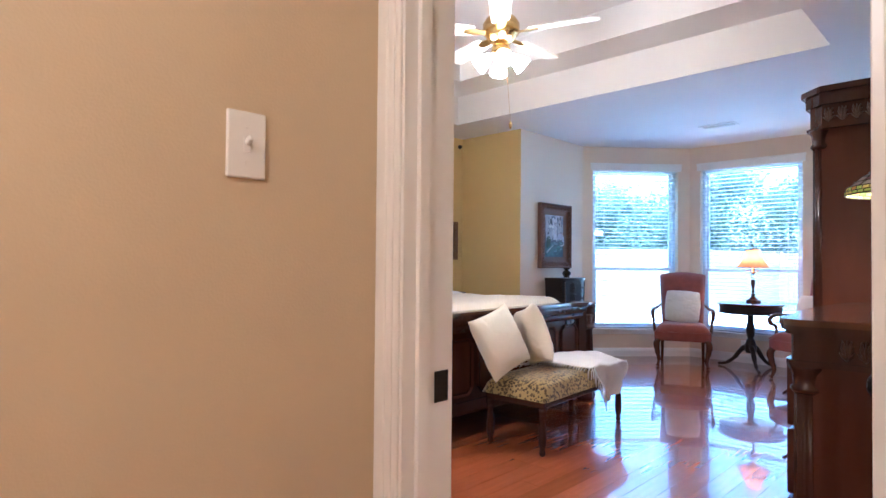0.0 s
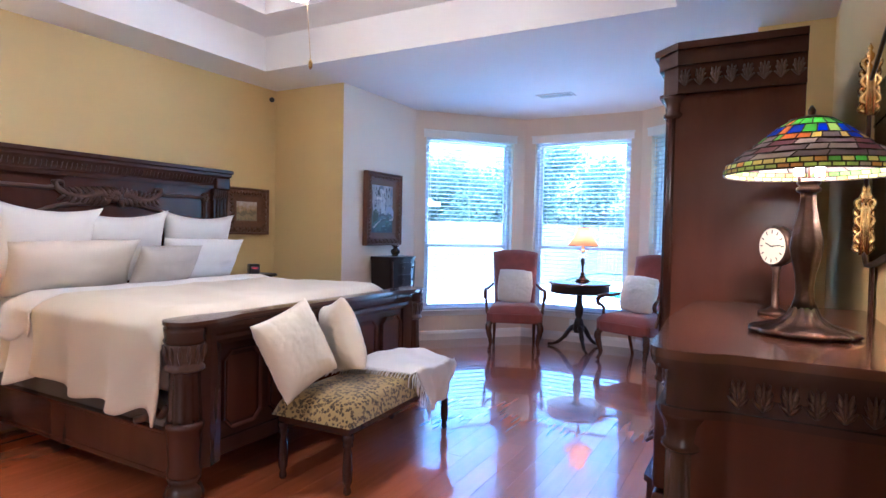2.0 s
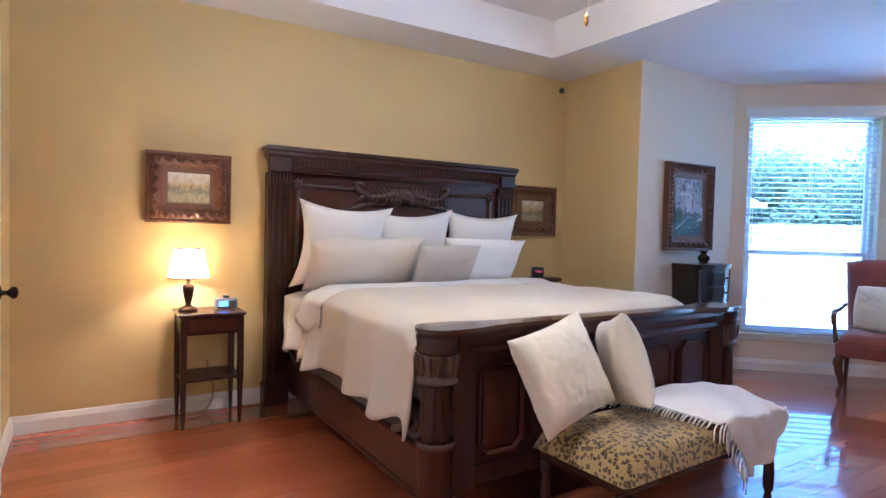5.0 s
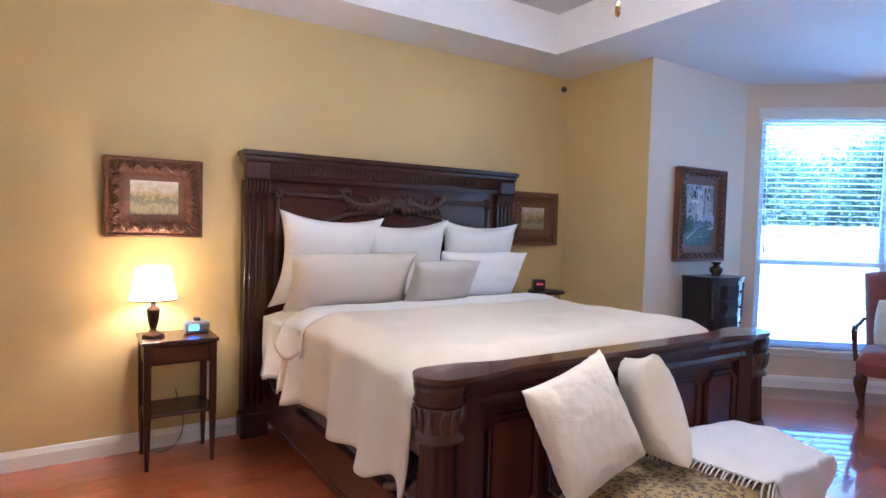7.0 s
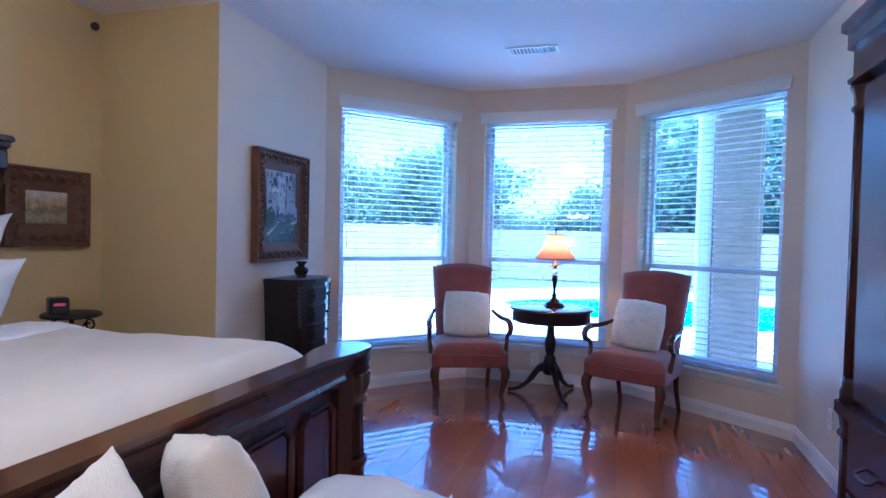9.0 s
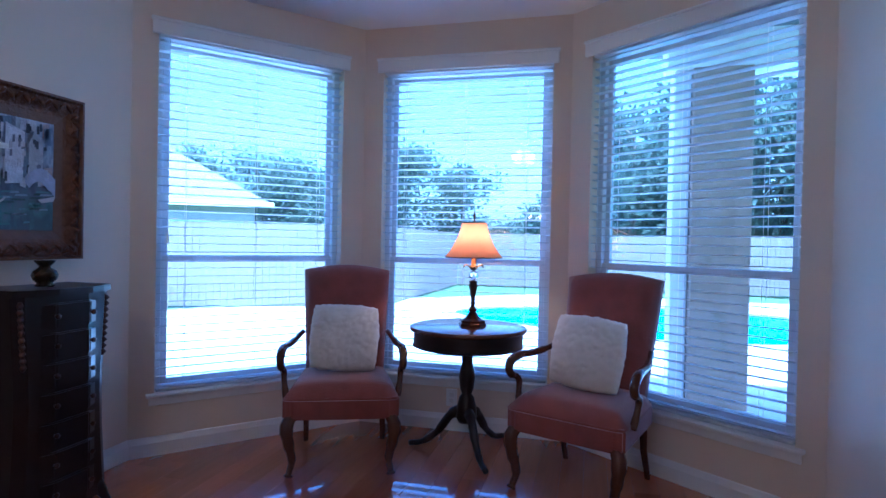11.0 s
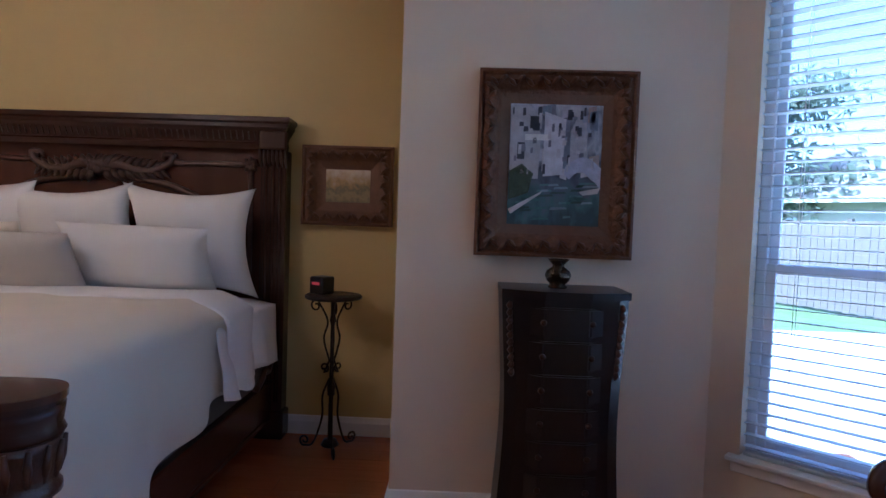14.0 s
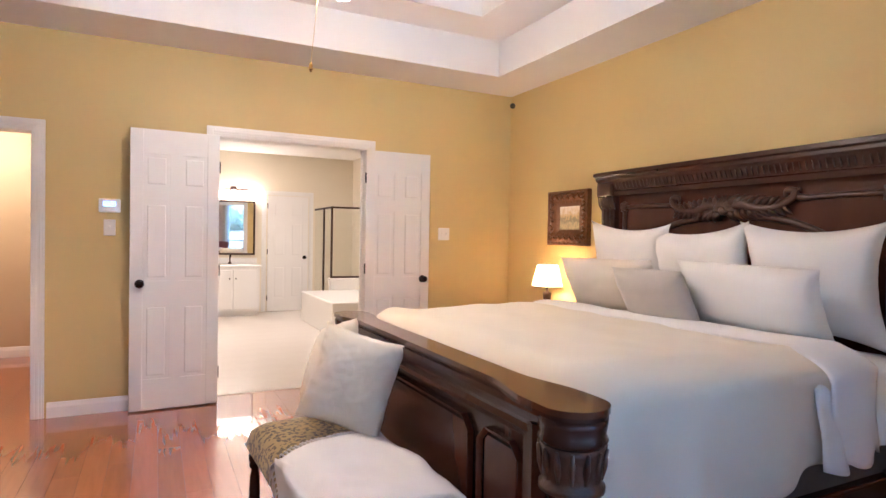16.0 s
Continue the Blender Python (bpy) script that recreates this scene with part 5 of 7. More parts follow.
# ---- beside the bed: nightstand, lamp, clock radio, iron stand ----
def nightstand(m):
    n = thing("nightstand", m, "small dark wooden table with one drawer and shelf", "nightstand")
    part("top", B(-0.17, 0.17, -0.20, 0.20, 0.70, 0.72, 0.005, 2), DARKWOOD, n)
    part("apron", B(-0.15, 0.15, -0.18, 0.18, 0.585, 0.70), DARKWOOD, n)
    d = part("drawer", B(0.150, 0.158, -0.145, 0.145, 0.60, 0.685, 0.003, 1), REDWOOD, n)
    part("shelf", B(-0.15, 0.15, -0.18, 0.18, 0.29, 0.31, 0.004, 1), DARKWOOD, n)
    for x in (-0.14, 0.14):
        for y in (-0.17, 0.17):
            bm = B(x - 0.019, x + 0.019, y - 0.019, y + 0.019, 0.27, 0.70, 0.004, 1)
            tube(bm, [(x, y, 0.27), (x, y, 0.14), (x, y, 0.0)], [0.019, 0.016, 0.010], 10)
            part("leg", bm, DARKWOOD, n)


nightstand(pose(0.215, 0.935, 0))


def bedside_lamp(m):
    l = thing("table_lamp", m, "lit bedside lamp with cream shade and bronze urn base", "lamp")
    part("base", lathe(bmesh.new(), [(0.058, 0), (0.06, 0.01), (0.05, 0.022), (0.025, 0.032), (0.016, 0.045), (0.02, 0.055), (0.03, 0.10), (0.036, 0.15), (0.034, 0.165), (0.014, 0.175), (0.012, 0.20), (0.016, 0.215)], 20), BRONZE, l, smooth=True)
    bm = bmesh.new()
    for k in range(28):
        q = []
        for r, z, kk in ((0.125, 0.215, k), (0.125, 0.215, k + 1), (0.085, 0.40, k + 1), (0.085, 0.40, k)):
            a = 2 * math.pi * kk / 28
            q.append(bm.verts.new((r * math.cos(a), r * math.sin(a), z)))
        bm.faces.new(q)
    bmesh.ops.remove_doubles(bm, verts=bm.verts, dist=1e-5)
    part("shade", bm, CREAMSHADE, l, "glowing cream drum shade", True)
    for r, z in ((0.126, 0.215), (0.086, 0.40)):
        part("shade_trim", tube(bmesh.new(), [(r * math.cos(2 * math.pi * k / 28), r * math.sin(2 * math.pi * k / 28), z) for k in range(29)], 0.0035, 6), BRONZE, l)
    bm = bmesh.new()
    bmesh.ops.create_uvsphere(bm, u_segments=12, v_segments=8, radius=0.024, matrix=Matrix.Translation((0, 0, 0.30)))
    part("socket", lathe(bmesh.new(), [(0.014, 0.21), (0.014, 0.262)], 10), BRASS, l)
    bm.free()


bedside_lamp(pose(0.215, 0.81, 0.721))
c = thing("clock_radio", pose(0.19, 1.045, 0.721, 0, 0, 90), "small grey clock radio with a dark display", "clock radio")
bm = B(-0.07, 0.07, -0.045, 0.045, 0.004, 0.072, 0.018, 3)
part("body", bm, GREYPL, c)
part("display", B(-0.05, 0.005, -0.0465, -0.044, 0.022, 0.055), mat("blue_display", (0.02, 0.05, 0.12), 0.2, var=0.1, emit=(0.10, 0.25, 0.8), power=0.7), c, "blue lit display")
part("handle", B(-0.018, 0.018, -0.02, 0.02, 0.0725, 0.092, 0.006, 2), BLACKPL, c)
bm = tube(bmesh.new(), smooth_pts([(0.05, 0.95, 0.36), (0.03, 1.0, 0.15), (0.06, 0.96, 0.03), (0.12, 0.86, 0.012), (0.05, 0.78, 0.03)], 6), 0.004, 6)
solo("power_cord", bm, mat("brown_cord", (0.20, 0.11, 0.05), 0.6), Matrix(), "thin brown power cord behind the nightstand", "cord")


def iron_stand(m):
    s = thing("plant_stand", m, "wrought-iron scroll stand with a round top", "plant stand")
    part("top", lathe(bmesh.new(), [(0.145, 0.845), (0.155, 0.85), (0.155, 0.862), (0.148, 0.868), (0, 0.868)], 32), IRON, s, smooth=True)
    part("column", lathe(bmesh.new(), [(0.014, 0.06), (0.012, 0.3), (0.02, 0.31), (0.022, 0.36), (0.012, 0.40), (0.011, 0.70), (0.018, 0.72), (0.012, 0.76), (0.014, 0.845)], 10), IRON, s, smooth=True)
    for k in range(3):
        a = radians(20 + 120 * k)
        d, z = Vector((math.cos(a), math.sin(a), 0)), Vector((0, 0, 1))

        def spiral(c, r0, a0, turns, up=1):
            return [c + d * (r0 * (1 - 0.75 * t / 12) * math.cos(a0 + up * turns * 6.28 * t / 12)) + z * (r0 * (1 - 0.75 * t / 12) * math.sin(a0 + up * turns * 6.28 * t / 12)) for t in range(13)]

        part("foot_scroll", tube(bmesh.new(), smooth_pts([d * 0.012 + z * 0.40, d * 0.05 + z * 0.30, d * 0.05 + z * 0.18, d * 0.10 + z * 0.03, d * 0.155 + z * 0.01], 5) + spiral(d * 0.15 + z * 0.04, 0.032, -1.2, 1.2), 0.006, 6), IRON, s, smooth=True)
        part("upper_scroll", tube(bmesh.new(), spiral(d * 0.045 + z * 0.46, 0.03, -1.6, 1.1, -1)[::-1] + smooth_pts([d * 0.015 + z * 0.5, d * 0.05 + z * 0.62, d * 0.03 + z * 0.72, d * 0.09 + z * 0.83], 5) + spiral(d * 0.10 + z * 0.80, 0.034, 1.6, 1.1, -1), 0.0055, 6), IRON, s, smooth=True)
    part("foot_ring", lathe(bmesh.new(), [(0.035, 0.02), (0.05, 0.03), (0.035, 0.06), (0.014, 0.065)], 16), IRON, s, smooth=True)


iron_stand(pose(0.235, 3.80, 0))
c = thing("cube_clock", pose(0.215, 3.73, 0.869, 0, 0, 60), "small black cube clock with a red display", "clock")
part("body", B(-0.05, 0.05, -0.05, 0.05, 0, 0.095, 0.012, 3), BLACKPL, c)
part("display", B(-0.028, 0.028, -0.0515, -0.0495, 0.05, 0.066), mat("red_display", (0.10, 0.01, 0.01), 0.2, var=0.1, emit=(0.7, 0.08, 0.08), power=0.05), c, "dim red display")


# ---- the east wall: armoire, dresser, mirror, leaded lamp, clock ----
def pilaster(parent, x, y, z0, z1, r):
    part("fluted_column", lathe(bmesh.new(), [(r * 1.25, z0), (r * 1.25, z0 + 0.03), (r * 1.05, z0 + 0.05), (r * 1.15, z0 + 0.06), (r, z0 + 0.08)], 20, (x, y, 0)), DARKWOOD, parent, smooth=True)
    part("column_shaft", lathe(bmesh.new(), [(r, z0 + 0.08), (r * 0.94, z1 - 0.10)], 40, (x, y, 0), 0.13, 10), DARKWOOD, parent, smooth=True)
    part("column_capital", lathe(bmesh.new(), [(r, z1 - 0.10), (r * 1.2, z1 - 0.09), (r * 1.2, z1 - 0.08), (r, z1 - 0.07), (r * 1.1, z1 - 0.03), (r * 1.35, z1 - 0.01), (r * 1.35, z1)], 20, (x, y, 0)), DARKWOOD, parent, smooth=True)


def leaf_band(parent, pts, z0, z1, step=0.065):
    """Carved leaf blocks on a frieze along points."""
    for (x0, y0), (x1, y1) in zip(pts, pts[1:]):
        d = Vector((x1 - x0, y1 - y0))
        ln = d.length
        d.normalize()
        nrm = Vector((d.y, -d.x))
        n = max(1, round(ln / step))
        for k in range(n):
            c = Vector((x0, y0)) + d * (k + 0.5) * ln / n
            bm = bmesh.new()
            zc, hh, ww = (z0 + z1) / 2, (z1 - z0) / 2, ln / n * 0.46
            for s in (-1, 1):
                for j in range(3):
                    tip = c + d * s * ww * (0.95 - 0.2 * j)
                    tube(bm, [(*(c + nrm * 0.004), zc - hh * 0.9), (*(c + d * s * ww * 0.45 + nrm * 0.012), zc - hh * 0.5 + hh * 0.5 * j), (*(tip + nrm * 0.003), zc - hh * 0.2 + hh * 0.5 * j)], [0.003, 0.006, 0.002], 5)
            tube(bm, [(*(c + nrm * 0.004), zc - hh * 0.9), (*(c + nrm * 0.014), zc), (*(c + nrm * 0.004), zc + hh * 0.9)], [0.003, 0.006, 0.002], 5)
            part("carved_leaf", bm, CARVED, parent, smooth=True)


def armoire():
    """Front faces -x."""
    x0, x1, y0, y1 = 4.075, 4.65, 2.58, 3.86
    a = thing("armoire", pose(0, 0, 0), "tall carved dark walnut armoire against the yellow wall", "armoire")
    a.scale = (1, 1, 1.045)
    part("body", B(x0 + 0.05, x1, y0 + 0.02, y1 - 0.02, 0.06, 1.90, 0.003, 1), REDWOOD, a)
    cham = lambda o: [(x1, y0 - o), (x0 + 0.07, y0 - o), (x0 - o, y0 + 0.07), (x0 - o, y1 - 0.07), (x0 + 0.07, y1 + o), (x1, y1 + o)][::-1]
    part("plinth", prism(bmesh.new(), cham(0.02), 0.0, 0.12), DARKWOOD, a)
    part("base_moulding", prism(bmesh.new(), cham(0.035), 0.12, 0.15), DARKWOOD, a)
    part("waist_moulding", prism(bmesh.new(), cham(0.02), 0.70, 0.74), DARKWOOD, a)
    part("frieze", prism(bmesh.new(), cham(0.0), 1.90, 2.01), DARKWOOD, a)
    part("crown_moulding", prism(bmesh.new(), cham(0.045), 2.07, 2.10), DARKWOOD, a)
    part("crown_cove", prism(bmesh.new(), cham(0.022), 2.008, 2.07), DARKWOOD, a)
    part("frieze_bead", prism(bmesh.new(), cham(0.018), 1.885, 1.90), DARKWOOD, a)
    leaf_band(a, [(x1, y0), (x0 + 0.07, y0)][::-1], 1.915, 1.995)
    leaf_band(a, [(x0, y1 - 0.08), (x0, y0 + 0.08)][::-1], 1.915, 1.995)
    for y in (y0 + 0.055, y1 - 0.055):
        pilaster(a, x0 + 0.055, y, 0.74, 1.885, 0.042)
        pilaster(a, x0 + 0.055, y, 0.15, 0.70, 0.046)
    for k, (ya, yb) in enumerate(((y0 + 0.12, (y0 + y1) / 2 - 0.004), ((y0 + y1) / 2 + 0.004, y1 - 0.12))):
        d = part("door", B(x0 + 0.022, x0 + 0.05, ya, yb, 0.76, 1.87, 0.003, 1), DARKWOOD, a)
        bm = B(x0 + 0.012, x0 + 0.022, ya + 0.075, yb - 0.075, 0.84, 1.79, 0.005, 2)
        part("door_panel", bm, REDWOOD, d)
        kb = lathe(bmesh.new(), [(0.008, 0), (0.008, 0.012), (0.018, 0.02), (0.014, 0.032), (0, 0.035)], 12)
        kn = part("knob", kb, KNOB, d, "dark bronze knob", True)
        kn.matrix_basis = Matrix.Translation((x0 + 0.022, yb - 0.04 if k == 0 else ya + 0.04, 1.30)) @ Matrix.Rotation(radians(-90), 4, "Y")
    for z in (0.17, 0.44):
        d = part("drawer", B(x0 + 0.012, x0 + 0.05, y0 + 0.12, y1 - 0.12, z, z + 0.25, 0.005, 2), REDWOOD, a)
        for y in (y0 + 0.35, y1 - 0.35):
            bm = tube(bmesh.new(), smooth_pts([(x0 + 0.012, y - 0.05, z + 0.13), (x0 - 0.02, y - 0.045, z + 0.11), (x0 - 0.022, y + 0.045, z + 0.11), (x0 + 0.012, y + 0.05, z + 0.13)], 5), 0.006, 7)
            part("handle", bm, BRONZE, d, smooth=True)


def dresser():
    x0, x1, y0, y1 = 4.29, 4.872, 1.27, 2.50
    a = thing("dresser", pose(0, 0, 0), "carved dark walnut dresser with drawers beside the armoire", "dresser")

    def outline(o):
        pts = [(x1, y0 + 0.028 - o)] + [(x0 + 0.17 - 0.09 * k / 8, y0 + 0.014 + 0.014 * math.cos(math.pi * k / 8) - o) for k in range(9)]
        pts += [(x0 + 0.05 - 0.05 * math.sin(t) - o * math.sin(t), y0 + 0.05 - 0.05 * math.cos(t) - o * math.cos(t)) for t in [math.pi / 2 * k / 5 for k in range(6)]]
        for k in range(13):
            y = y0 + 0.12 + (y1 - y0 - 0.24) * k / 12
            pts.append((x0 - o - 0.022 * math.sin(math.pi * k / 12) ** 2, y))
        pts += [(x0 + 0.05 - 0.05 * math.cos(t) - o * math.cos(t), y1 - 0.05 + 0.05 * math.sin(t) + o * math.sin(t)) for t in [math.pi / 2 * k / 5 for k in range(6)]]
        return pts + [(x0 + 0.10, y1 + o), (x1, y1 + o)]

    auto(part("body", prism(bmesh.new(), outline(-0.02), 0.08, 0.90), REDWOOD, a))
    auto(part("plinth", prism(bmesh.new(), outline(0.015), 0.0, 0.10), DARKWOOD, a))
    auto(part("waist_bead", prism(bmesh.new(), outline(0.012), 0.872, 0.892), DARKWOOD, a))
    auto(part("frieze", prism(bmesh.new(), outline(-0.004), 0.892, 0.985), DARKWOOD, a))
    auto(part("top_bead", prism(bmesh.new(), outline(0.016), 0.985, 1.0), DARKWOOD, a))
    auto(part("top_moulding", prism(bmesh.new(), outline(0.030), 1.0, 1.016), DARKWOOD, a))
    auto(part("top", prism(bmesh.new(), outline(0.036), 1.0165, 1.04), MAHOGANY, a, "polished brown top"))
    leaf_band(a, [(x0 + 0.15, y0 + 0.032), (x1, y0 + 0.032)], 0.90, 0.978, 0.055)
    leaf_band(a, [(x0 + 0.006, y1 - 0.10), (x0 - 0.012, (y0 + y1) / 2), (x0 + 0.006, y0 + 0.10)], 0.90, 0.978, 0.055)
    for y in (y0 + 0.052, y1 - 0.052):
        pilaster(a, x0 + 0.052, y, 0.10, 0.872, 0.044)
    for r, (z0, z1) in enumerate(((0.12, 0.36), (0.375, 0.615), (0.63, 0.86))):
        for ya, yb in ((y0 + 0.11, (y0 + y1) / 2 - 0.006), ((y0 + y1) / 2 + 0.006, y1 - 0.11)):
            d = part("drawer", B(x0 - 0.028, x0 + 0.03, ya, yb, z0, z1, 0.006, 2), REDWOOD, a)
            for y in (ya + 0.11, yb - 0.11):
                bm = tube(bmesh.new(), smooth_pts([(x0 - 0.028, y - 0.04, (z0 + z1) / 2 + 0.01), (x0 - 0.055, y - 0.036, (z0 + z1) / 2 - 0.012), (x0 - 0.058, y, (z0 + z1) / 2 - 0.022), (x0 - 0.055, y + 0.036, (z0 + z1) / 2 - 0.012), (x0 - 0.028, y + 0.04, (z0 + z1) / 2 + 0.01)], 4), 0.0055, 7)
                for e in (-0.04, 0.04):
                    bmesh.ops.create_icosphere(bm, subdivisions=1, radius=0.013, matrix=Matrix.Translation((x0 - 0.03, y + e, (z0 + z1) / 2 + 0.01)))
                part("handle", bm, BRONZE, d, "cast bronze bail handle", True)


armoire()
dresser()


def dresser_mirror():
    """Shaped mirror standing on the back of the dresser, glass facing -x."""
    m = thing("dresser_mirror", pose(4.868, 1.90, 0, 0, 0, -90) @ Matrix.Diagonal((1.16, 1, 1, 1)), "large shaped mirror with brass corner ornaments behind the dresser", "mirror")
    out = [(-0.50, 1.27)] + [(-0.44 + 0.88 * k / 12, 1.22 + 0.05 * math.sin(math.pi * k / 12) ** 2) for k in range(13)] + [(0.50, 1.27), (0.50, 1.90)]
    out += [(0.50 * math.cos(math.pi * k / 24), 1.94 + 0.14 * math.sin(math.pi * k / 24) ** 3) for k in range(25)] + [(-0.50, 1.90)]
    T = Matrix(((1, 0, 0, 0), (0, 0, -1, 0), (0, 1, 0, 0), (0, 0, 0, 1)))
    part("backing", xform(prism(bmesh.new(), out, -0.004, 0.012), T), BLACKWOOD, m)
    inn = [(x * 0.972, 1.6 + (z - 1.6) * 0.972) for x, z in out]
    part("glass", xform(prism(bmesh.new(), inn, 0.012, 0.016), T), MIRROR, m, "clear silvered glass")
    bm = bmesh.new()
    tube(bm, [(x * 0.985, -0.014, 1.6 + (z - 1.6) * 0.985) for x, z in out + out[:1]], 0.010, 6)
    part("frame", bm, BRONZE, m, "thin dark bronze frame", True)
    for sx in (-1, 1):
        part("mirror_post", B(sx * 0.40 - 0.025, sx * 0.40 + 0.025, -0.006, 0.004, 1.0405, 1.30, 0.002, 1), DARKWOOD, m)
        for z in (1.36, 1.90):
            bm = lathe(bmesh.new(), [(0.012, -0.10), (0.014, 0.08), (0.004, 0.10), (0.014, 0.115), (0.016, 0.13), (0.006, 0.145), (0.010, 0.155), (0.002, 0.175)], 10, (sx * 0.487, -0.022, z))
            orn = part("brass_ornament", bm, BRASS, m, "polished brass leaf ornament", True)
            for k in range(6):
                leaf = tube(bmesh.new(), smooth_pts([(sx * 0.485, -0.024, z - 0.09 + 0.03 * k), (sx * (0.515 - 0.02 * (k % 2)), -0.042, z - 0.07 + 0.035 * k), (sx * 0.478, -0.022, z - 0.03 + 0.03 * k)], 4), [0.005, 0.009, 0.011, 0.013, 0.013, 0.012, 0.010, 0.007, 0.004], 7)
                part("brass_leaf", leaf, BRASS, orn, smooth=True)


dresser_mirror()


def leaded_lamp(m):
    l = thing("leaded_lamp", m, "lit stained-glass table lamp with bronze baluster base", "lamp")
    foot = lathe(bmesh.new(), [(0.128, 0), (0.136, 0.008), (0.126, 0.016), (0.098, 0.022), (0.066, 0.032), (0.043, 0.05), (0.032, 0.074)], 72, (0, 0, 0), 0.09, 12)
    part("foot", foot, BRONZE, l, "dark bronze leaf-edged foot", True)
    part("stem", lathe(bmesh.new(), [(0.033, 0.070), (0.025, 0.095), (0.022, 0.125), (0.026, 0.165), (0.036, 0.205), (0.041, 0.235), (0.039, 0.262), (0.029, 0.305), (0.022, 0.34), (0.019, 0.368), (0.020, 0.385)], 48, (0, 0, 0), 0.07, 8), BRONZE, l, "bronze baluster stem", True)
    part("collar", lathe(bmesh.new(), [(0.024, 0.384), (0.029, 0.389), (0.029, 0.396), (0.022, 0.402), (0.028, 0.408), (0.028, 0.414), (0.020, 0.42)], 24), BRONZE, l, smooth=True)
    bm = tube(bmesh.new(), [(0, 0, 0.42), (0, 0, 0.59)], 0.004, 8)
    part("harp", bm, BRONZE, l, smooth=True)
    for k in range(2):
        a = 0.6 + math.pi * k
        part("bulb", xform(lathe(bmesh.new(), [(0.010, 0), (0.010, 0.02), (0.022, 0.045), (0.018, 0.06), (0, 0.065)], 14), Matrix.Translation((0.03 * math.cos(a), 0.03 * math.sin(a), 0.43))), BULB, l, "glowing bulb", True)
        part("bulb_arm", tube(bmesh.new(), smooth_pts([(0.008 * math.cos(a), 0.008 * math.sin(a), 0.418), (0.026 * math.cos(a), 0.026 * math.sin(a), 0.416), (0.03 * math.cos(a), 0.03 * math.sin(a), 0.431)], 4), 0.005, 6), BRONZE, l, smooth=True)
    prof = [(0.205, 0.432), (0.205, 0.444), (0.200, 0.458), (0.178, 0.477), (0.156, 0.495), (0.134, 0.512), (0.112, 0.530), (0.082, 0.556), (0.050, 0.577)]
    rng = random.Random(5)
    names = {"amber": (0.50, 0.26, 0.08), "yellow": (0.58, 0.48, 0.16), "green": (0.16, 0.40, 0.08), "lime": (0.42, 0.52, 0.14), "blue": (0.03, 0.07, 0.50), "smoke": (0.22, 0.18, 0.19), "clear": (0.36, 0.31, 0.29), "orange": (0.55, 0.22, 0.06), "plum": (0.20, 0.11, 0.12)}
    cols = {n: shade_cloth("leaded_glass_" + n, c, 0.3) for n, c in names.items()}
    pick = [["yellow", "lime", "amber", "clear"], ["lime", "yellow", "green", "amber", "yellow"], ["smoke", "clear", "plum", "smoke"], ["plum", "smoke", "clear", "smoke"], ["smoke", "clear", "plum", "smoke", "amber"], ["smoke", "orange", "yellow", "blue", "green"], ["yellow", "orange", "green", "blue", "orange", "lime"], ["green", "green", "lime", "orange", "green"]]
    lead = bmesh.new()
    for r in range(8):
        n = (46, 46, 15, 17, 14, 26, 22, 18)[r]
        (ra, za), (rb, zb) = prof[r], prof[r + 1]
        off = rng.random()
        jit = [0.0 if r < 2 else rng.uniform(-0.28, 0.28) for _ in range(n)]
        for k in range(n):
            a0, a1 = 2 * math.pi * (k + off + jit[k]) / n, 2 * math.pi * (k + 1 + off + jit[(k + 1) % n]) / n
            tw = 0 if r < 2 else 0.35 * math.pi / n
            q = [Vector((ra * math.cos(a0), ra * math.sin(a0), za)), Vector((ra * math.cos(a1), ra * math.sin(a1), za)), Vector((rb * math.cos(a1 + tw), rb * math.sin(a1 + tw), zb)), Vector((rb * math.cos(a0 + tw), rb * math.sin(a0 + tw), zb))]
            bm = bmesh.new()
            nv = (q[1] - q[0]).cross(q[3] - q[0]).normalized() * 0.0012
            top = [bm.verts.new(p + nv) for p in q]
            low = [bm.verts.new(p - nv) for p in q]
            bm.faces.new(top)
            bm.faces.new(low[::-1])
            for j in range(4):
                bm.faces.new((low[j], low[(j + 1) % 4], top[(j + 1) % 4], top[j]))
            part("glass_piece", bm, cols[rng.choice(pick[r])], l)
            tube(lead, [q[0], q[3]], 0.0024, 5)
        for rr, zz in ((ra, za), (rb, zb)):
            tube(lead, [(rr * math.cos(2 * math.pi * k / 48), rr * math.sin(2 * math.pi * k / 48), zz) for k in range(49)], 0.0026, 5)
    tagged(part("leading", lead, IRON, l, "dark lead came network"), kind="stuff")
    part("finial", lathe(bmesh.new(), [(0.052, 0.574), (0.053, 0.580), (0.025, 0.588), (0.008, 0.593), (0.010, 0.605), (0.003, 0.618)], 14), BRONZE, l, smooth=True)


leaded_lamp(pose(4.62, 1.72, 1.041) @ Matrix.Diagonal((1.1, 1.1, 1.08, 1)))


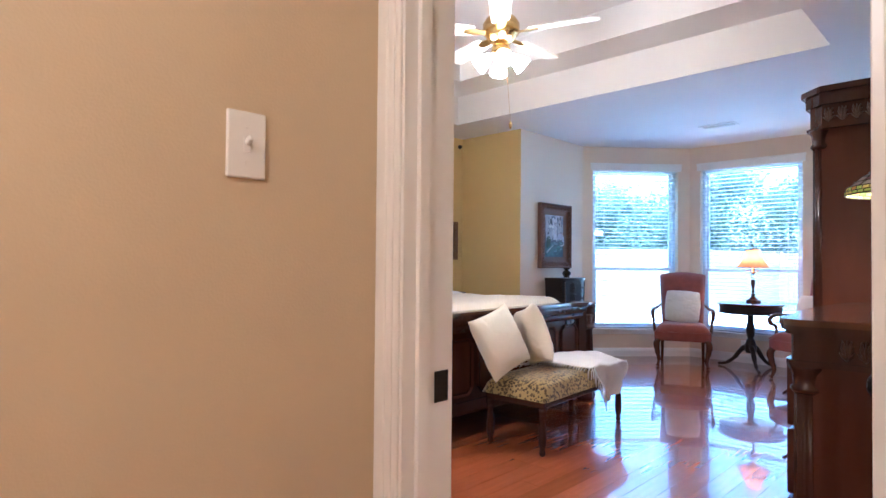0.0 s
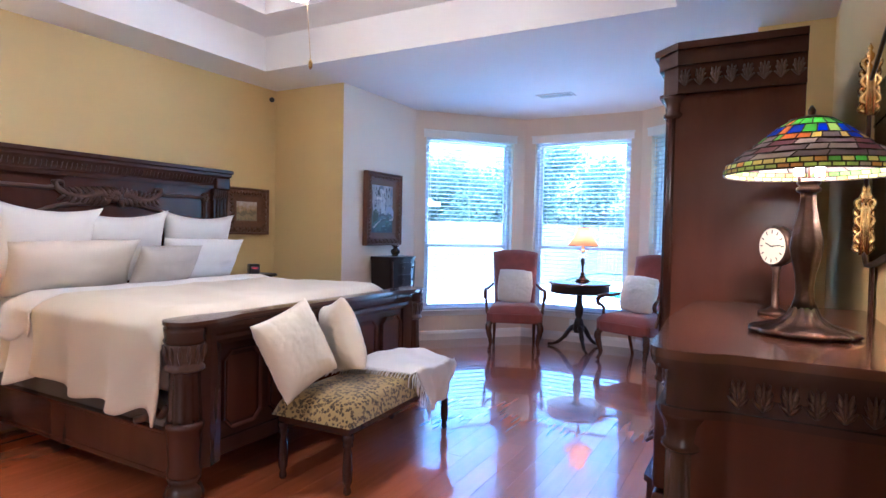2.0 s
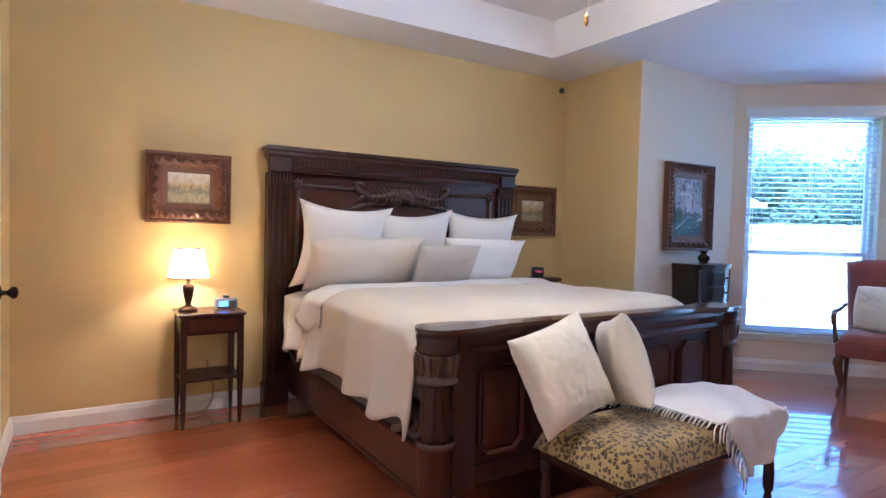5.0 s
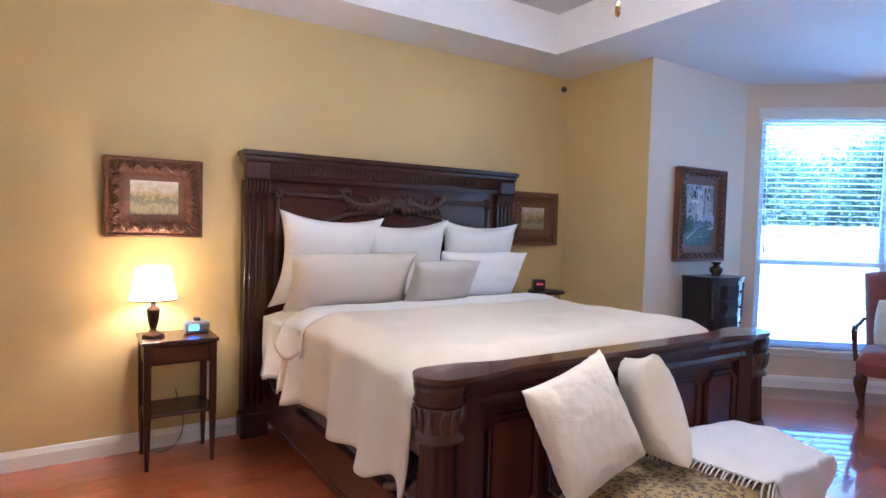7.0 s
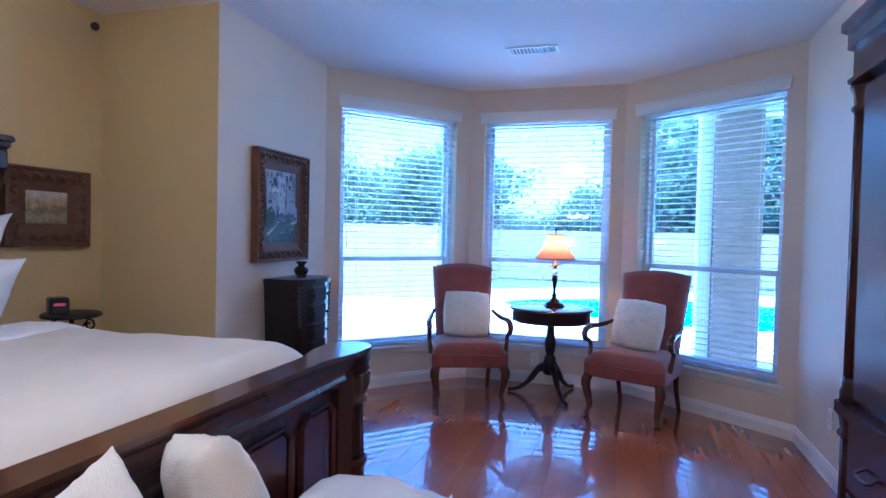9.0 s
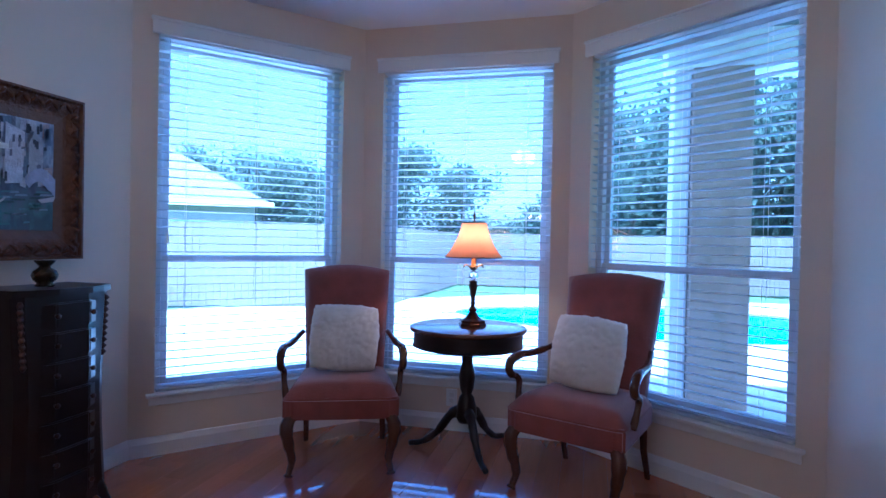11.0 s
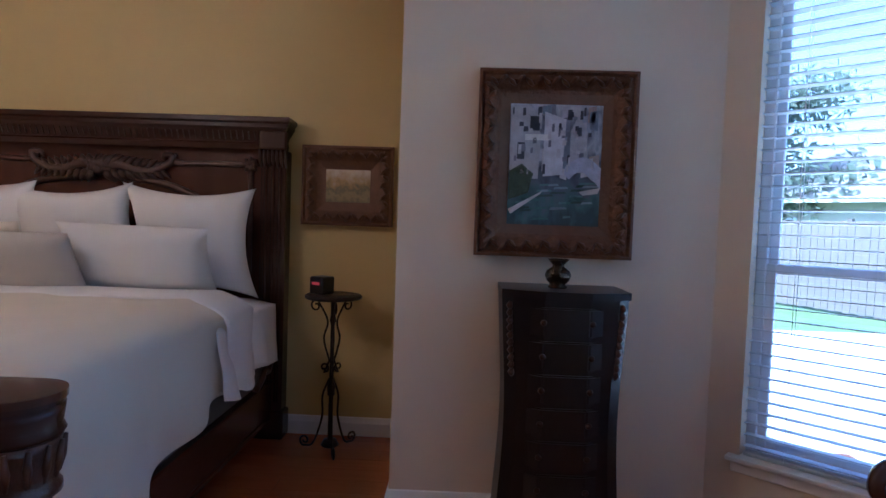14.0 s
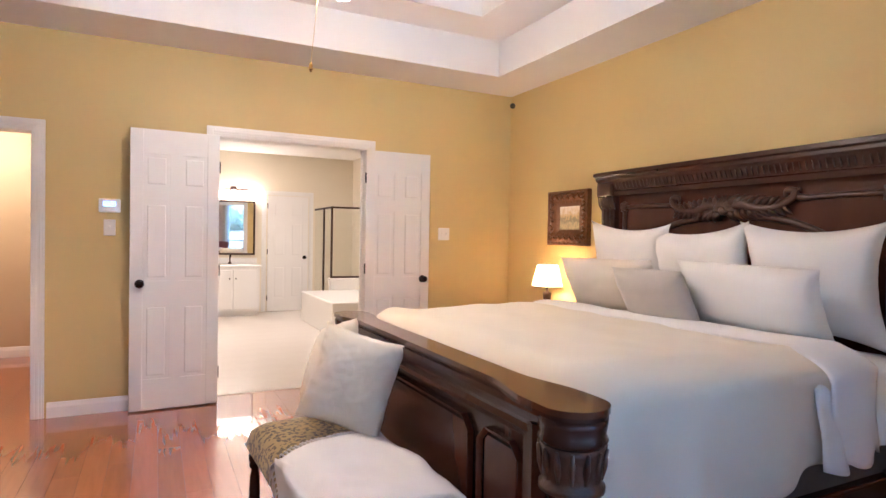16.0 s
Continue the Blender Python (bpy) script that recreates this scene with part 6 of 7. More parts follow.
def pedestal_clock(m):
    c = thing("pedestal_clock", m, "small bronze pedestal clock with a cream dial", "clock")
    part("base", lathe(bmesh.new(), [(0.055, 0), (0.055, 0.01), (0.03, 0.018), (0.012, 0.03), (0.011, 0.15), (0.018, 0.178)], 18), BRONZE, c, smooth=True)
    T = Matrix.Translation((0, 0, 0.25)) @ Matrix.Rotation(radians(90), 4, "X")
    part("case", xform(lathe(bmesh.new(), [(0.070, -0.02), (0.075, 0.0), (0.073, 0.015), (0.064, 0.02)], 32), T), BRONZE, c, smooth=True)
    d = part("dial", xform(lathe(bmesh.new(), [(0.065, 0.0195), (0.065, 0.0215)], 32), T), mat("cream_dial", (0.72, 0.66, 0.50), 0.5, var=0.08, scale=20), c, "cream dial with dark hour marks")
    for k in range(12):
        part("hour_mark", xform(B(-0.002, 0.002, 0.046, 0.059, 0.0218, 0.0228), T @ Matrix.Rotation(math.pi / 6 * k, 4, "Z")), BLACKPL, d)
    for a, ln in ((70, 0.032), (-85, 0.046)):
        part("clock_pointer", xform(B(-0.002, 0.002, -0.008, ln, 0.0235, 0.0245), T @ Matrix.Rotation(radians(a), 4, "Z")), BLACKPL, d)


pedestal_clock(pose(4.555, 2.16, 1.041, 0, 0, -52))


# ---- ceiling fan, vent, sensors, plates ----
def ceiling_fan():
    f = thing("ceiling_fan", pose(FAN[0], FAN[1], -0.08), "white ceiling fan with brass motor and four lit shades", "ceiling fan")
    part("downrod", lathe(bmesh.new(), [(0.06, 3.379), (0.065, 3.35), (0.03, 3.31), (0.012, 3.22), (0.012, 3.0)][::-1], 16), BRASS, f, smooth=True)
    part("motor", lathe(bmesh.new(), [(0.03, 2.80), (0.075, 2.81), (0.10, 2.84), (0.125, 2.87), (0.125, 2.93), (0.10, 2.97), (0.05, 3.0), (0.02, 3.01)], 28), BRASS, f, "polished brass motor housing", True)
    part("light_hub", lathe(bmesh.new(), [(0.02, 2.69), (0.05, 2.70), (0.07, 2.74), (0.06, 2.78), (0.03, 2.80)], 20), BRASS, f, smooth=True)
    for k in range(5):
        a = radians(20 + 72 * k)
        poly = [(0.20, -0.05), (0.24, -0.062), (0.62, -0.072), (0.655, -0.05), (0.66, 0.0), (0.655, 0.05), (0.62, 0.072), (0.24, 0.062), (0.20, 0.05)]
        bm = prism(bmesh.new(), poly, -0.004, 0.004)
        xform(bm, Matrix.Translation((0, 0, 2.87)) @ Matrix.Rotation(a, 4, "Z") @ Matrix.Rotation(radians(11), 4, "X"))
        bl = part("blade", bm, mat("white_blade", (0.80, 0.77, 0.70), 0.4, var=0.04, scale=6), f)
        bm = xform(prism(bmesh.new(), [(0.10, -0.02), (0.20, -0.035), (0.26, -0.02), (0.26, 0.02), (0.20, 0.035), (0.10, 0.02)], -0.011, -0.005), Matrix.Translation((0, 0, 2.87)) @ Matrix.Rotation(a, 4, "Z") @ Matrix.Rotation(radians(11), 4, "X"))
        part("blade_iron", bm, BRASS, bl)
    for k in range(4):
        a = radians(45 + 90 * k)
        T = Matrix.Rotation(a, 4, "Z") @ Matrix.Translation((0.075, 0, 2.715)) @ Matrix.Rotation(radians(132), 4, "Y")
        s = part("light_shade", xform(lathe(bmesh.new(), [(0.022, 0.0), (0.028, 0.02), (0.045, 0.05), (0.055, 0.08), (0.062, 0.11), (0.058, 0.108), (0.05, 0.08), (0.04, 0.05), (0.02, 0.022)], 18), T), FROST, f, "glowing frosted tulip glass", True)
    bm = tube(bmesh.new(), [(0.05, -0.02, 2.78), (0.10, -0.02, 2.24)], 0.0014, 5)
    lathe(bm, [(0.004, 0), (0.010, 0.012), (0.010, 0.035), (0.003, 0.05)], 10, (0.10, -0.02, 2.195))
    part("pull_chain", bm, BRASS, f, "brass pull chain with a white pull")


ceiling_fan()
v = thing("ceiling_vent", pose(2.60, 5.53, CEIL), "white metal ceiling air vent with dark slots", "vent")
bm = bmesh.new()
for a in ((-0.19, 0.19, -0.085, -0.06), (-0.19, 0.19, 0.06, 0.085), (-0.19, -0.165, -0.06, 0.06), (0.165, 0.19, -0.06, 0.06)):
    box(bm, *a, -0.010, -0.001, 0.002, 1)
part("frame", bm, TRIM, v)
part("backing", B(-0.165, 0.165, -0.06, 0.06, -0.004, -0.001), BLACKPL, v)
for k in range(12):
    bm = B(-0.0015, 0.0015, -0.06, 0.06, -0.006, 0.006)
    s = part("slat", bm, TRIM, v)
    s.matrix_basis = Matrix.Translation((-0.15 + 0.0273 * k, 0, -0.0095)) @ Matrix.Rotation(radians(35), 4, "Y")
for y, yaw in ((YJ - 0.10, -45), (YN + 0.10, 45)):
    s = thing("motion_sensor", pose(0.045, y, 2.62, 0, 0, yaw), "small dark motion sensor in the ceiling corner", "sensor", "corner sensors")
    part("bracket", B(-0.055, -0.01, -0.012, 0.012, 0.0, 0.03, 0.004, 1), BLACKPL, s)
    part("lens", xform(lathe(bmesh.new(), [(0.022, 0), (0.026, 0.01), (0.026, 0.03), (0.018, 0.04), (0, 0.042)], 14), Matrix.Translation((-0.012, 0, 0.015)) @ Matrix.Rotation(radians(100), 4, "Y")), BLACKPL, s, smooth=True)


def plate(name, m, w, h, label, category, toggles=1, kind="switch"):
    """A wall plate facing local -y."""
    p = thing(name, m, label, category)
    part("plate", B(-w / 2, w / 2, -0.008, -0.0005, -h / 2, h / 2, 0.004, 2), PLASTIC, p)
    for k in range(toggles):
        x = (k - (toggles - 1) / 2) * 0.046
        if kind == "switch":
            part("toggle_slot", B(x - 0.007, x + 0.007, -0.0095, -0.008, -0.014, 0.014, 0.001, 1), PLASTIC, p)
            part("toggle", xform(B(-0.004, 0.004, -0.018, 0.0, -0.006, 0.006, 0.002, 1), Matrix.Translation((x, -0.0085, 0.003)) @ Matrix.Rotation(radians(-28), 4, "X")), PLASTIC, p)
            for z in (-0.032, 0.032):
                part("screw", xform(lathe(bmesh.new(), [(0.0035, 0), (0.003, 0.0012)], 8), Matrix.Translation((x, -0.008, z)) @ Matrix.Rotation(radians(90), 4, "X")), PLASTIC, p)
        else:
            for z in (-0.02, 0.02):
                part("socket", B(x - 0.015, x + 0.015, -0.0095, -0.008, z - 0.013, z + 0.013, 0.003, 1), mat("outlet_plastic", (0.70, 0.67, 0.62), 0.35, var=0.02), p)


plate("light_switch", pose(3.8705, -0.60, 1.445, 0, 0, 90), 0.076, 0.122, "white toggle light switch on the tan hall wall", "light switch")
plate("light_switch", pose(0.73, YN + 0.0005, 1.365, 0, 0, 180), 0.118, 0.115, "white double switch plate on the yellow wall", "light switch", 2)
plate("wall_outlet", pose(4.4395, 5.05, 0.36, 0, 0, -90), 0.076, 0.118, "white duplex wall outlet near the armoire", "outlet", 1, "outlet")
plate("wall_outlet", pose(2.52, C2[1] - 0.0005, 0.22, 0, 0, 0), 0.076, 0.118, "white duplex wall outlet under the window", "outlet", 1, "outlet")
t = thing("thermostat", pose(3.47, YN + 0.0005, 1.52, 0, 0, 180), "white wall thermostat with a small blue display", "thermostat")
part("body", B(-0.07, 0.07, -0.028, -0.0005, -0.05, 0.05, 0.008, 2), PLASTIC, t)
part("display", B(-0.04, 0.04, -0.0295, -0.028, -0.005, 0.03), MATS["blue_display"], t, "small blue display")
plate("light_switch", pose(3.47, YN + 0.0005, 1.36, 0, 0, 180), 0.076, 0.118, "white toggle switch below the thermostat", "light switch")


# ---- the bathroom beyond the double doors ----
BATHWHITE = mat("white_bath_enamel", (0.80, 0.78, 0.74), 0.25, var=0.02, scale=4, bump=0.02)


def vanity(m, w, label):
    """Front faces local -y, back at y = 0."""
    v = thing("vanity_cabinet", m, label, "vanity")
    part("body", B(-w / 2, w / 2, -0.50, 0, 0.08, 0.80), BATHWHITE, v)
    part("toe_kick", B(-w / 2 + 0.02, w / 2 - 0.02, -0.44, 0, 0, 0.08), BATHWHITE, v)
    part("countertop", B(-w / 2 - 0.02, w / 2 + 0.02, -0.53, 0, 0.80, 0.84, 0.008, 2), BATHWHITE, v)
    part("backsplash", B(-w / 2 - 0.02, w / 2 + 0.02, -0.02, -0.001, 0.841, 0.94, 0.004, 1), BATHWHITE, v)
    for k in range(2):
        x0 = -w / 2 + 0.03 + k * (w - 0.06) / 2
        d = part("door", B(x0 + 0.01, x0 + (w - 0.06) / 2 - 0.01, -0.518, -0.5, 0.12, 0.76, 0.005, 2), BATHWHITE, v)
        part("knob", xform(lathe(bmesh.new(), [(0.005, 0), (0.013, 0.012), (0.01, 0.022), (0, 0.024)], 10), Matrix.Translation((x0 + ((w - 0.06) / 2 - 0.05 if k == 0 else 0.05), -0.518, 0.62)) @ Matrix.Rotation(radians(90), 4, "X")), KNOB, d, smooth=True)
    bm = lathe(bmesh.new(), [(0.03, 0.841), (0.025, 0.87), (0.012, 0.88), (0.012, 0.90)], 12, (0, -0.10, 0))
    tube(bm, smooth_pts([(0, -0.10, 0.89), (0, -0.11, 0.98), (0, -0.17, 1.01), (0, -0.22, 0.96)], 5), 0.011, 8)
    part("faucet", bm, BRONZE, v, "dark bronze faucet", True)


vanity(pose(2.05, BS, 0, 0, 0, 180), 0.85, "white bathroom vanity cabinet with dark knobs")
m = thing("bath_mirror", pose(2.0, BS + 0.015, 0, 0, 0, 178), "dark-framed bathroom mirror over the vanity", "mirror")
part("glass", B(-0.33, 0.33, -0.014, -0.001, 1.02, 1.88), MIRROR, m)
bm = bmesh.new()
for a in ((-0.36, 0.36, 1.88, 1.91), (-0.36, 0.36, 0.99, 1.02), (-0.36, -0.33, 1.02, 1.88), (0.33, 0.36, 1.02, 1.88)):
    box(bm, a[0], a[1], -0.025, -0.001, a[2], a[3], 0.003, 1)
part("frame", bm, BRONZE, m)
vl = thing("vanity_light", pose(2.0, BS + 0.002, 2.10, 0, 0, 180), "bronze vanity light bar with three lit shades", "light")
part("bar", B(-0.32, 0.32, -0.05, -0.03, -0.012, 0.012, 0.004, 1), BRONZE, vl)
part("mount", B(-0.05, 0.05, -0.03, -0.001, -0.05, 0.05, 0.004, 1), BRONZE, vl)
for x in (-0.26, 0, 0.26):
    part("shade", lathe(bmesh.new(), [(0.03, -0.02), (0.05, -0.10), (0.055, -0.13), (0, -0.13)][::-1], 16, (x, -0.08, 0)), FROST, vl, "glowing frosted shade", True)
    part("shade_arm", B(x - 0.006, x + 0.006, -0.085, -0.05, -0.025, -0.01), BRONZE, vl)
door("door_4", pose(1.43, BS + 0.045, 0, 0, 0, 180), 0.70, "closed white six-panel door on the bathroom wall")
casing(-1.45, -0.71, 2.03, Matrix.Translation((0, BS, 0)) @ Matrix.Rotation(math.pi, 4, "Z"))
sh = thing("shower_enclosure", pose(0, 0, 0), "glass shower enclosure with dark frame on a white knee wall", "shower")
part("knee_wall", B(-0.098, 0.62, -4.55, -4.43, -0.002, 0.62, 0.006, 1), BATHWHITE, sh)
part("knee_cap", B(-0.098, 0.64, -4.57, -4.41, 0.62, 0.65, 0.006, 1), BATHWHITE, sh)
bm = bmesh.new()
for a in ((0.58, 0.61, -4.505, -4.475, 0.651, 1.82), (-0.098, 0.58, -4.505, -4.475, 1.79, 1.82), (-0.098, 0.58, -4.505, -4.475, 0.651, 0.68), (0.581, 0.609, -5.59, -4.506, 1.79, 1.82), (0.581, 0.609, -5.0, -4.97, 0.0, 1.79)):
    box(bm, *a, 0.002, 1)
part("frame", bm, BRONZE, sh)
part("glass_panel", B(-0.095, 0.58, -4.494, -4.486, 0.68, 1.79), CLEAR, sh)
part("glass_panel", B(0.591, 0.599, -5.58, -4.51, 0.02, 1.79), CLEAR, sh)
tb = thing("bathtub", pose(0, 0, 0), "white built-in bathtub deck beside the shower", "bathtub")
part("deck", B(-0.098, 1.1, -4.40, -2.6, -0.002, 0.46, 0.02, 3), BATHWHITE, tb)
st = thing("vanity_stool", pose(2.75, -4.0, 0), "iron vanity stool with a white cushion", "stool")
part("cushion", lathe(bmesh.new(), [(0.18, 0.45), (0.20, 0.47), (0.20, 0.50), (0.17, 0.53), (0, 0.54)], 24), FUR, st, smooth=True)
for k in range(4):
    a = radians(45 + 90 * k)
    part("leg", tube(bmesh.new(), smooth_pts([(0.16 * math.cos(a), 0.16 * math.sin(a), 0.452), (0.05 * math.cos(a), 0.05 * math.sin(a), 0.28), (0.10 * math.cos(a), 0.10 * math.sin(a), 0.12), (0.20 * math.cos(a), 0.20 * math.sin(a), 0.008)], 5), 0.009, 7), IRON, st, smooth=True)

# ---- outdoors: patio, pool, fence, neighbour's house, trees ----
GRASS = mat("lawn_grass", (0.06, 0.10, 0.03), 0.9, var=0.4, scale=2, bump=0.8, bscale=60)
CONC = mat("pale_patio_concrete", (0.50, 0.485, 0.455), 0.8, var=0.15, scale=1.5, bump=0.3, bscale=50)
FENCE = mat("weathered_fence_board", (0.16, 0.13, 0.11), 0.85, var=0.3, scale=3, bump=0.4, bscale=40, stretch=(1, 1, 0.1))
WATER = mat("pool_water", (0.02, 0.42, 0.52), 0.05, var=0.1, scale=3, bump=0.25, bscale=9, coat=0.5)
POOLTILE = mat("pool_coping", (0.40, 0.36, 0.32), 0.6, var=0.15, scale=6)
BRICK = mat("tan_brick", (0.36, 0.25, 0.18), 0.85, var=0.25, scale=9, bump=0.5, bscale=40)
ROOF = mat("grey_roof_shingle", (0.16, 0.15, 0.145), 0.9, var=0.25, scale=12, bump=0.6, bscale=50)
SIDING = mat("pale_siding", (0.52, 0.48, 0.42), 0.8, var=0.08, scale=4)
LEAF = shade_cloth("tree_leaf", (0.12, 0.15, 0.11), 0.5)
BARK = mat("tree_bark", (0.12, 0.085, 0.06), 0.9, var=0.3, scale=9, bump=0.8, bscale=30)
GZ = -0.25
tagged(part("ground", sheet(bmesh.new(), lambda u, v: (-400 + 800 * u, -400 + 800 * v, GZ - 0.03), 8, 8), GRASS), "mown green lawn reaching the horizon", "ground", kind="structure")
pool_poly = [(4.6 + 3.6 * math.cos(a) * (1 + 0.12 * math.cos(2 * a)), 15.2 + 2.6 * math.sin(a) * (1 + 0.15 * math.cos(a))) for a in [2 * math.pi * k / 40 for k in range(40)]]
tagged(part("patio", prism(bmesh.new(), [(-6, 6.9), (14, 6.9), (14, 20.5), (2, 20.5), (-3, 16), (-6, 12)], GZ - 0.02, GZ), CONC), "pale concrete patio round the pool", "pavement", kind="structure")
pl = thing("swimming_pool", pose(0, 0, 0), "free-form swimming pool with bright turquoise water", "pool")
part("water", prism(bmesh.new(), pool_poly, GZ + 0.001, GZ + 0.010), WATER, pl)
part("coping", run(bmesh.new(), [(0, GZ), (0.30, GZ), (0.30, GZ + 0.03), (0.02, GZ + 0.035), (0, GZ + 0.02)], pool_poly, True), POOLTILE, pl)


def fence(p0, p1, h=1.85):
    d = Vector(p1) - Vector(p0)
    ln = d.length
    f = thing("board_fence", Matrix.Translation((*p0, GZ)) @ Matrix.Rotation(math.atan2(d.y, d.x), 4, "Z"), "weathered grey wooden board fence behind the patio", "fence", "garden fence")
    n = int(ln / 0.148)
    bm0 = B(0.002, 0.142, 0, 0.02, 0.02, h)
    first = part("board", bm0, FENCE, f)
    rng = random.Random(int(ln * 10))
    for k in range(1, n):
        s = new("board", first.data)
        s.parent = f
        s.matrix_basis = pose(k * 0.148, rng.uniform(-0.003, 0.003), rng.uniform(-0.012, 0.012))
    for z in (0.35, 1.45):
        part("rail", B(0, ln, 0.0235, 0.06, z, z + 0.09), FENCE, f)
    for k in range(int(ln / 2.4) + 1):
        part("post", B(k * 2.4, k * 2.4 + 0.09, 0.0605, 0.15, 0, h + 0.05), FENCE, f)


fence((-15.0, 9.2), (-1.2, 15.4))
fence((-1.2, 15.4), (-1.2, 23.0))
fence((-1.2, 23.0), (15.0, 23.0))


def neighbour_house(m):
    h = thing("neighbour_house", m, "low neighbouring house with pale walls and grey roof", "house")
    part("wall", B(-6, 6, -4, 4, 0, 2.7), SIDING, h)
    bm = bmesh.new()
    a = [bm.verts.new(p) for p in ((-6.6, -4.6, 2.65), (6.6, -4.6, 2.65), (6.6, 4.6, 2.65), (-6.6, 4.6, 2.65), (-3, 0, 4.9), (3, 0, 4.9))]
    for q in ((0, 1, 5, 4), (2, 3, 4, 5), (1, 2, 5), (3, 0, 4), (0, 3, 2, 1)):
        bm.faces.new([a[i] for i in q])
    part("roof", bm, ROOF, h, "grey shingle hip roof")
    part("fascia", B(-6.62, 6.62, -4.64, -4.605, 2.55, 2.72), TRIM, h, "white fascia board")
    for x in (-4, 0.5, 4):
        w = part("window", B(x - 0.6, x + 0.6, -4.03, -4.001, 0.9, 2.1), VINYL, h)
        part("pane", B(x - 0.53, x + 0.53, -4.04, -4.031, 0.97, 2.03), mat("dark_pane", (0.03, 0.04, 0.05), 0.08, var=0.1), w)


neighbour_house(pose(-15.0, 20.5, GZ, 0, 0, 33))


def tree(m, hgt, spread, seed, label):
    t = thing("tree", m, label, "tree", "garden trees")
    rng = random.Random(seed)
    bm = tube(bmesh.new(), smooth_pts([(0, 0, -0.05), (0.05, 0.02, hgt * 0.2), (-0.05, 0.08, hgt * 0.45), (0.05, 0.0, hgt * 0.8)], 5), [0.24 * (1 - 0.055 * k) * hgt / 9 for k in range(16)], 9)
    tips = []
    for k in range(15):
        z = hgt * rng.uniform(0.14, 0.80)
        a, r = rng.uniform(0, 6.28), spread * rng.uniform(0.5, 1.0) * (1.15 - z / hgt * 0.6)
        tip = Vector((r * math.cos(a), r * math.sin(a), z + r * rng.uniform(0.2, 0.6)))
        tube(bm, smooth_pts([(0, 0, z), tip * 0.5 + Vector((0, 0, z * 0.5 + 0.1)), tip], 4), [0.07 * hgt / 9 * (1 - 0.1 * j) for j in range(9)], 6)
        tips.append((tip, Vector((0, 0, z))))
    part("trunk", bm, BARK, t, smooth=True)
    verts, faces = [], []
    for tip, root in tips:
        for _ in range(380):
            f = rng.uniform(0.35, 1.15)
            c = root.lerp(tip, f) + Vector((rng.gauss(0, 1), rng.gauss(0, 1), rng.gauss(0, 0.8))) * spread * 0.17
            u = Vector((rng.gauss(0, 1), rng.gauss(0, 1), rng.gauss(0, 1))).normalized()
            w = u.orthogonal().normalized()
            s = rng.uniform(0.10, 0.22)
            n = len(verts)
            verts += [c - u * s, c + w * s * 0.5, c + u * s, c - w * s * 0.5]
            faces.append((n, n + 1, n + 2, n + 3))
    me = bpy.data.meshes.new("crown")
    me.from_pydata([tuple(v) for v in verts], [], faces)
    me.materials.append(LEAF)
    ob = new("crown", me)
    ob.parent = t
    tagged(ob, kind="stuff")


rng = random.Random(12)
for k in range(15):
    x = -27 + 3.7 * k + rng.uniform(-0.8, 0.8)
    big = 1.7 if x < -4 else 1.5 if x > 11 else 1.0
    tree(pose(x, 39 + rng.uniform(-3, 4) - 0.016 * (k - 8) ** 2, GZ - 0.03, 0, 0, 40 * k), big * rng.uniform(3.6, 5.4), (0.5 + 0.5 * big) * rng.uniform(2.6, 3.4), k, "leafy green garden tree beyond the fence")
for x, y, h, s, k in ((-17.5, 15.0, 8.0, 3.2, 21), (5.0, 28, 8.5, 3.2, 25), (7.8, 29, 9.5, 3.4, 26), (10.5, 27.5, 9, 3.2, 27), (13.5, 27, 9.5, 3.4, 22), (22, 14, 9, 3.4, 23)):
    tree(pose(x, y, GZ - 0.03, 0, 0, 40 * k), h, s, k, "leafy green garden tree beyond the fence")

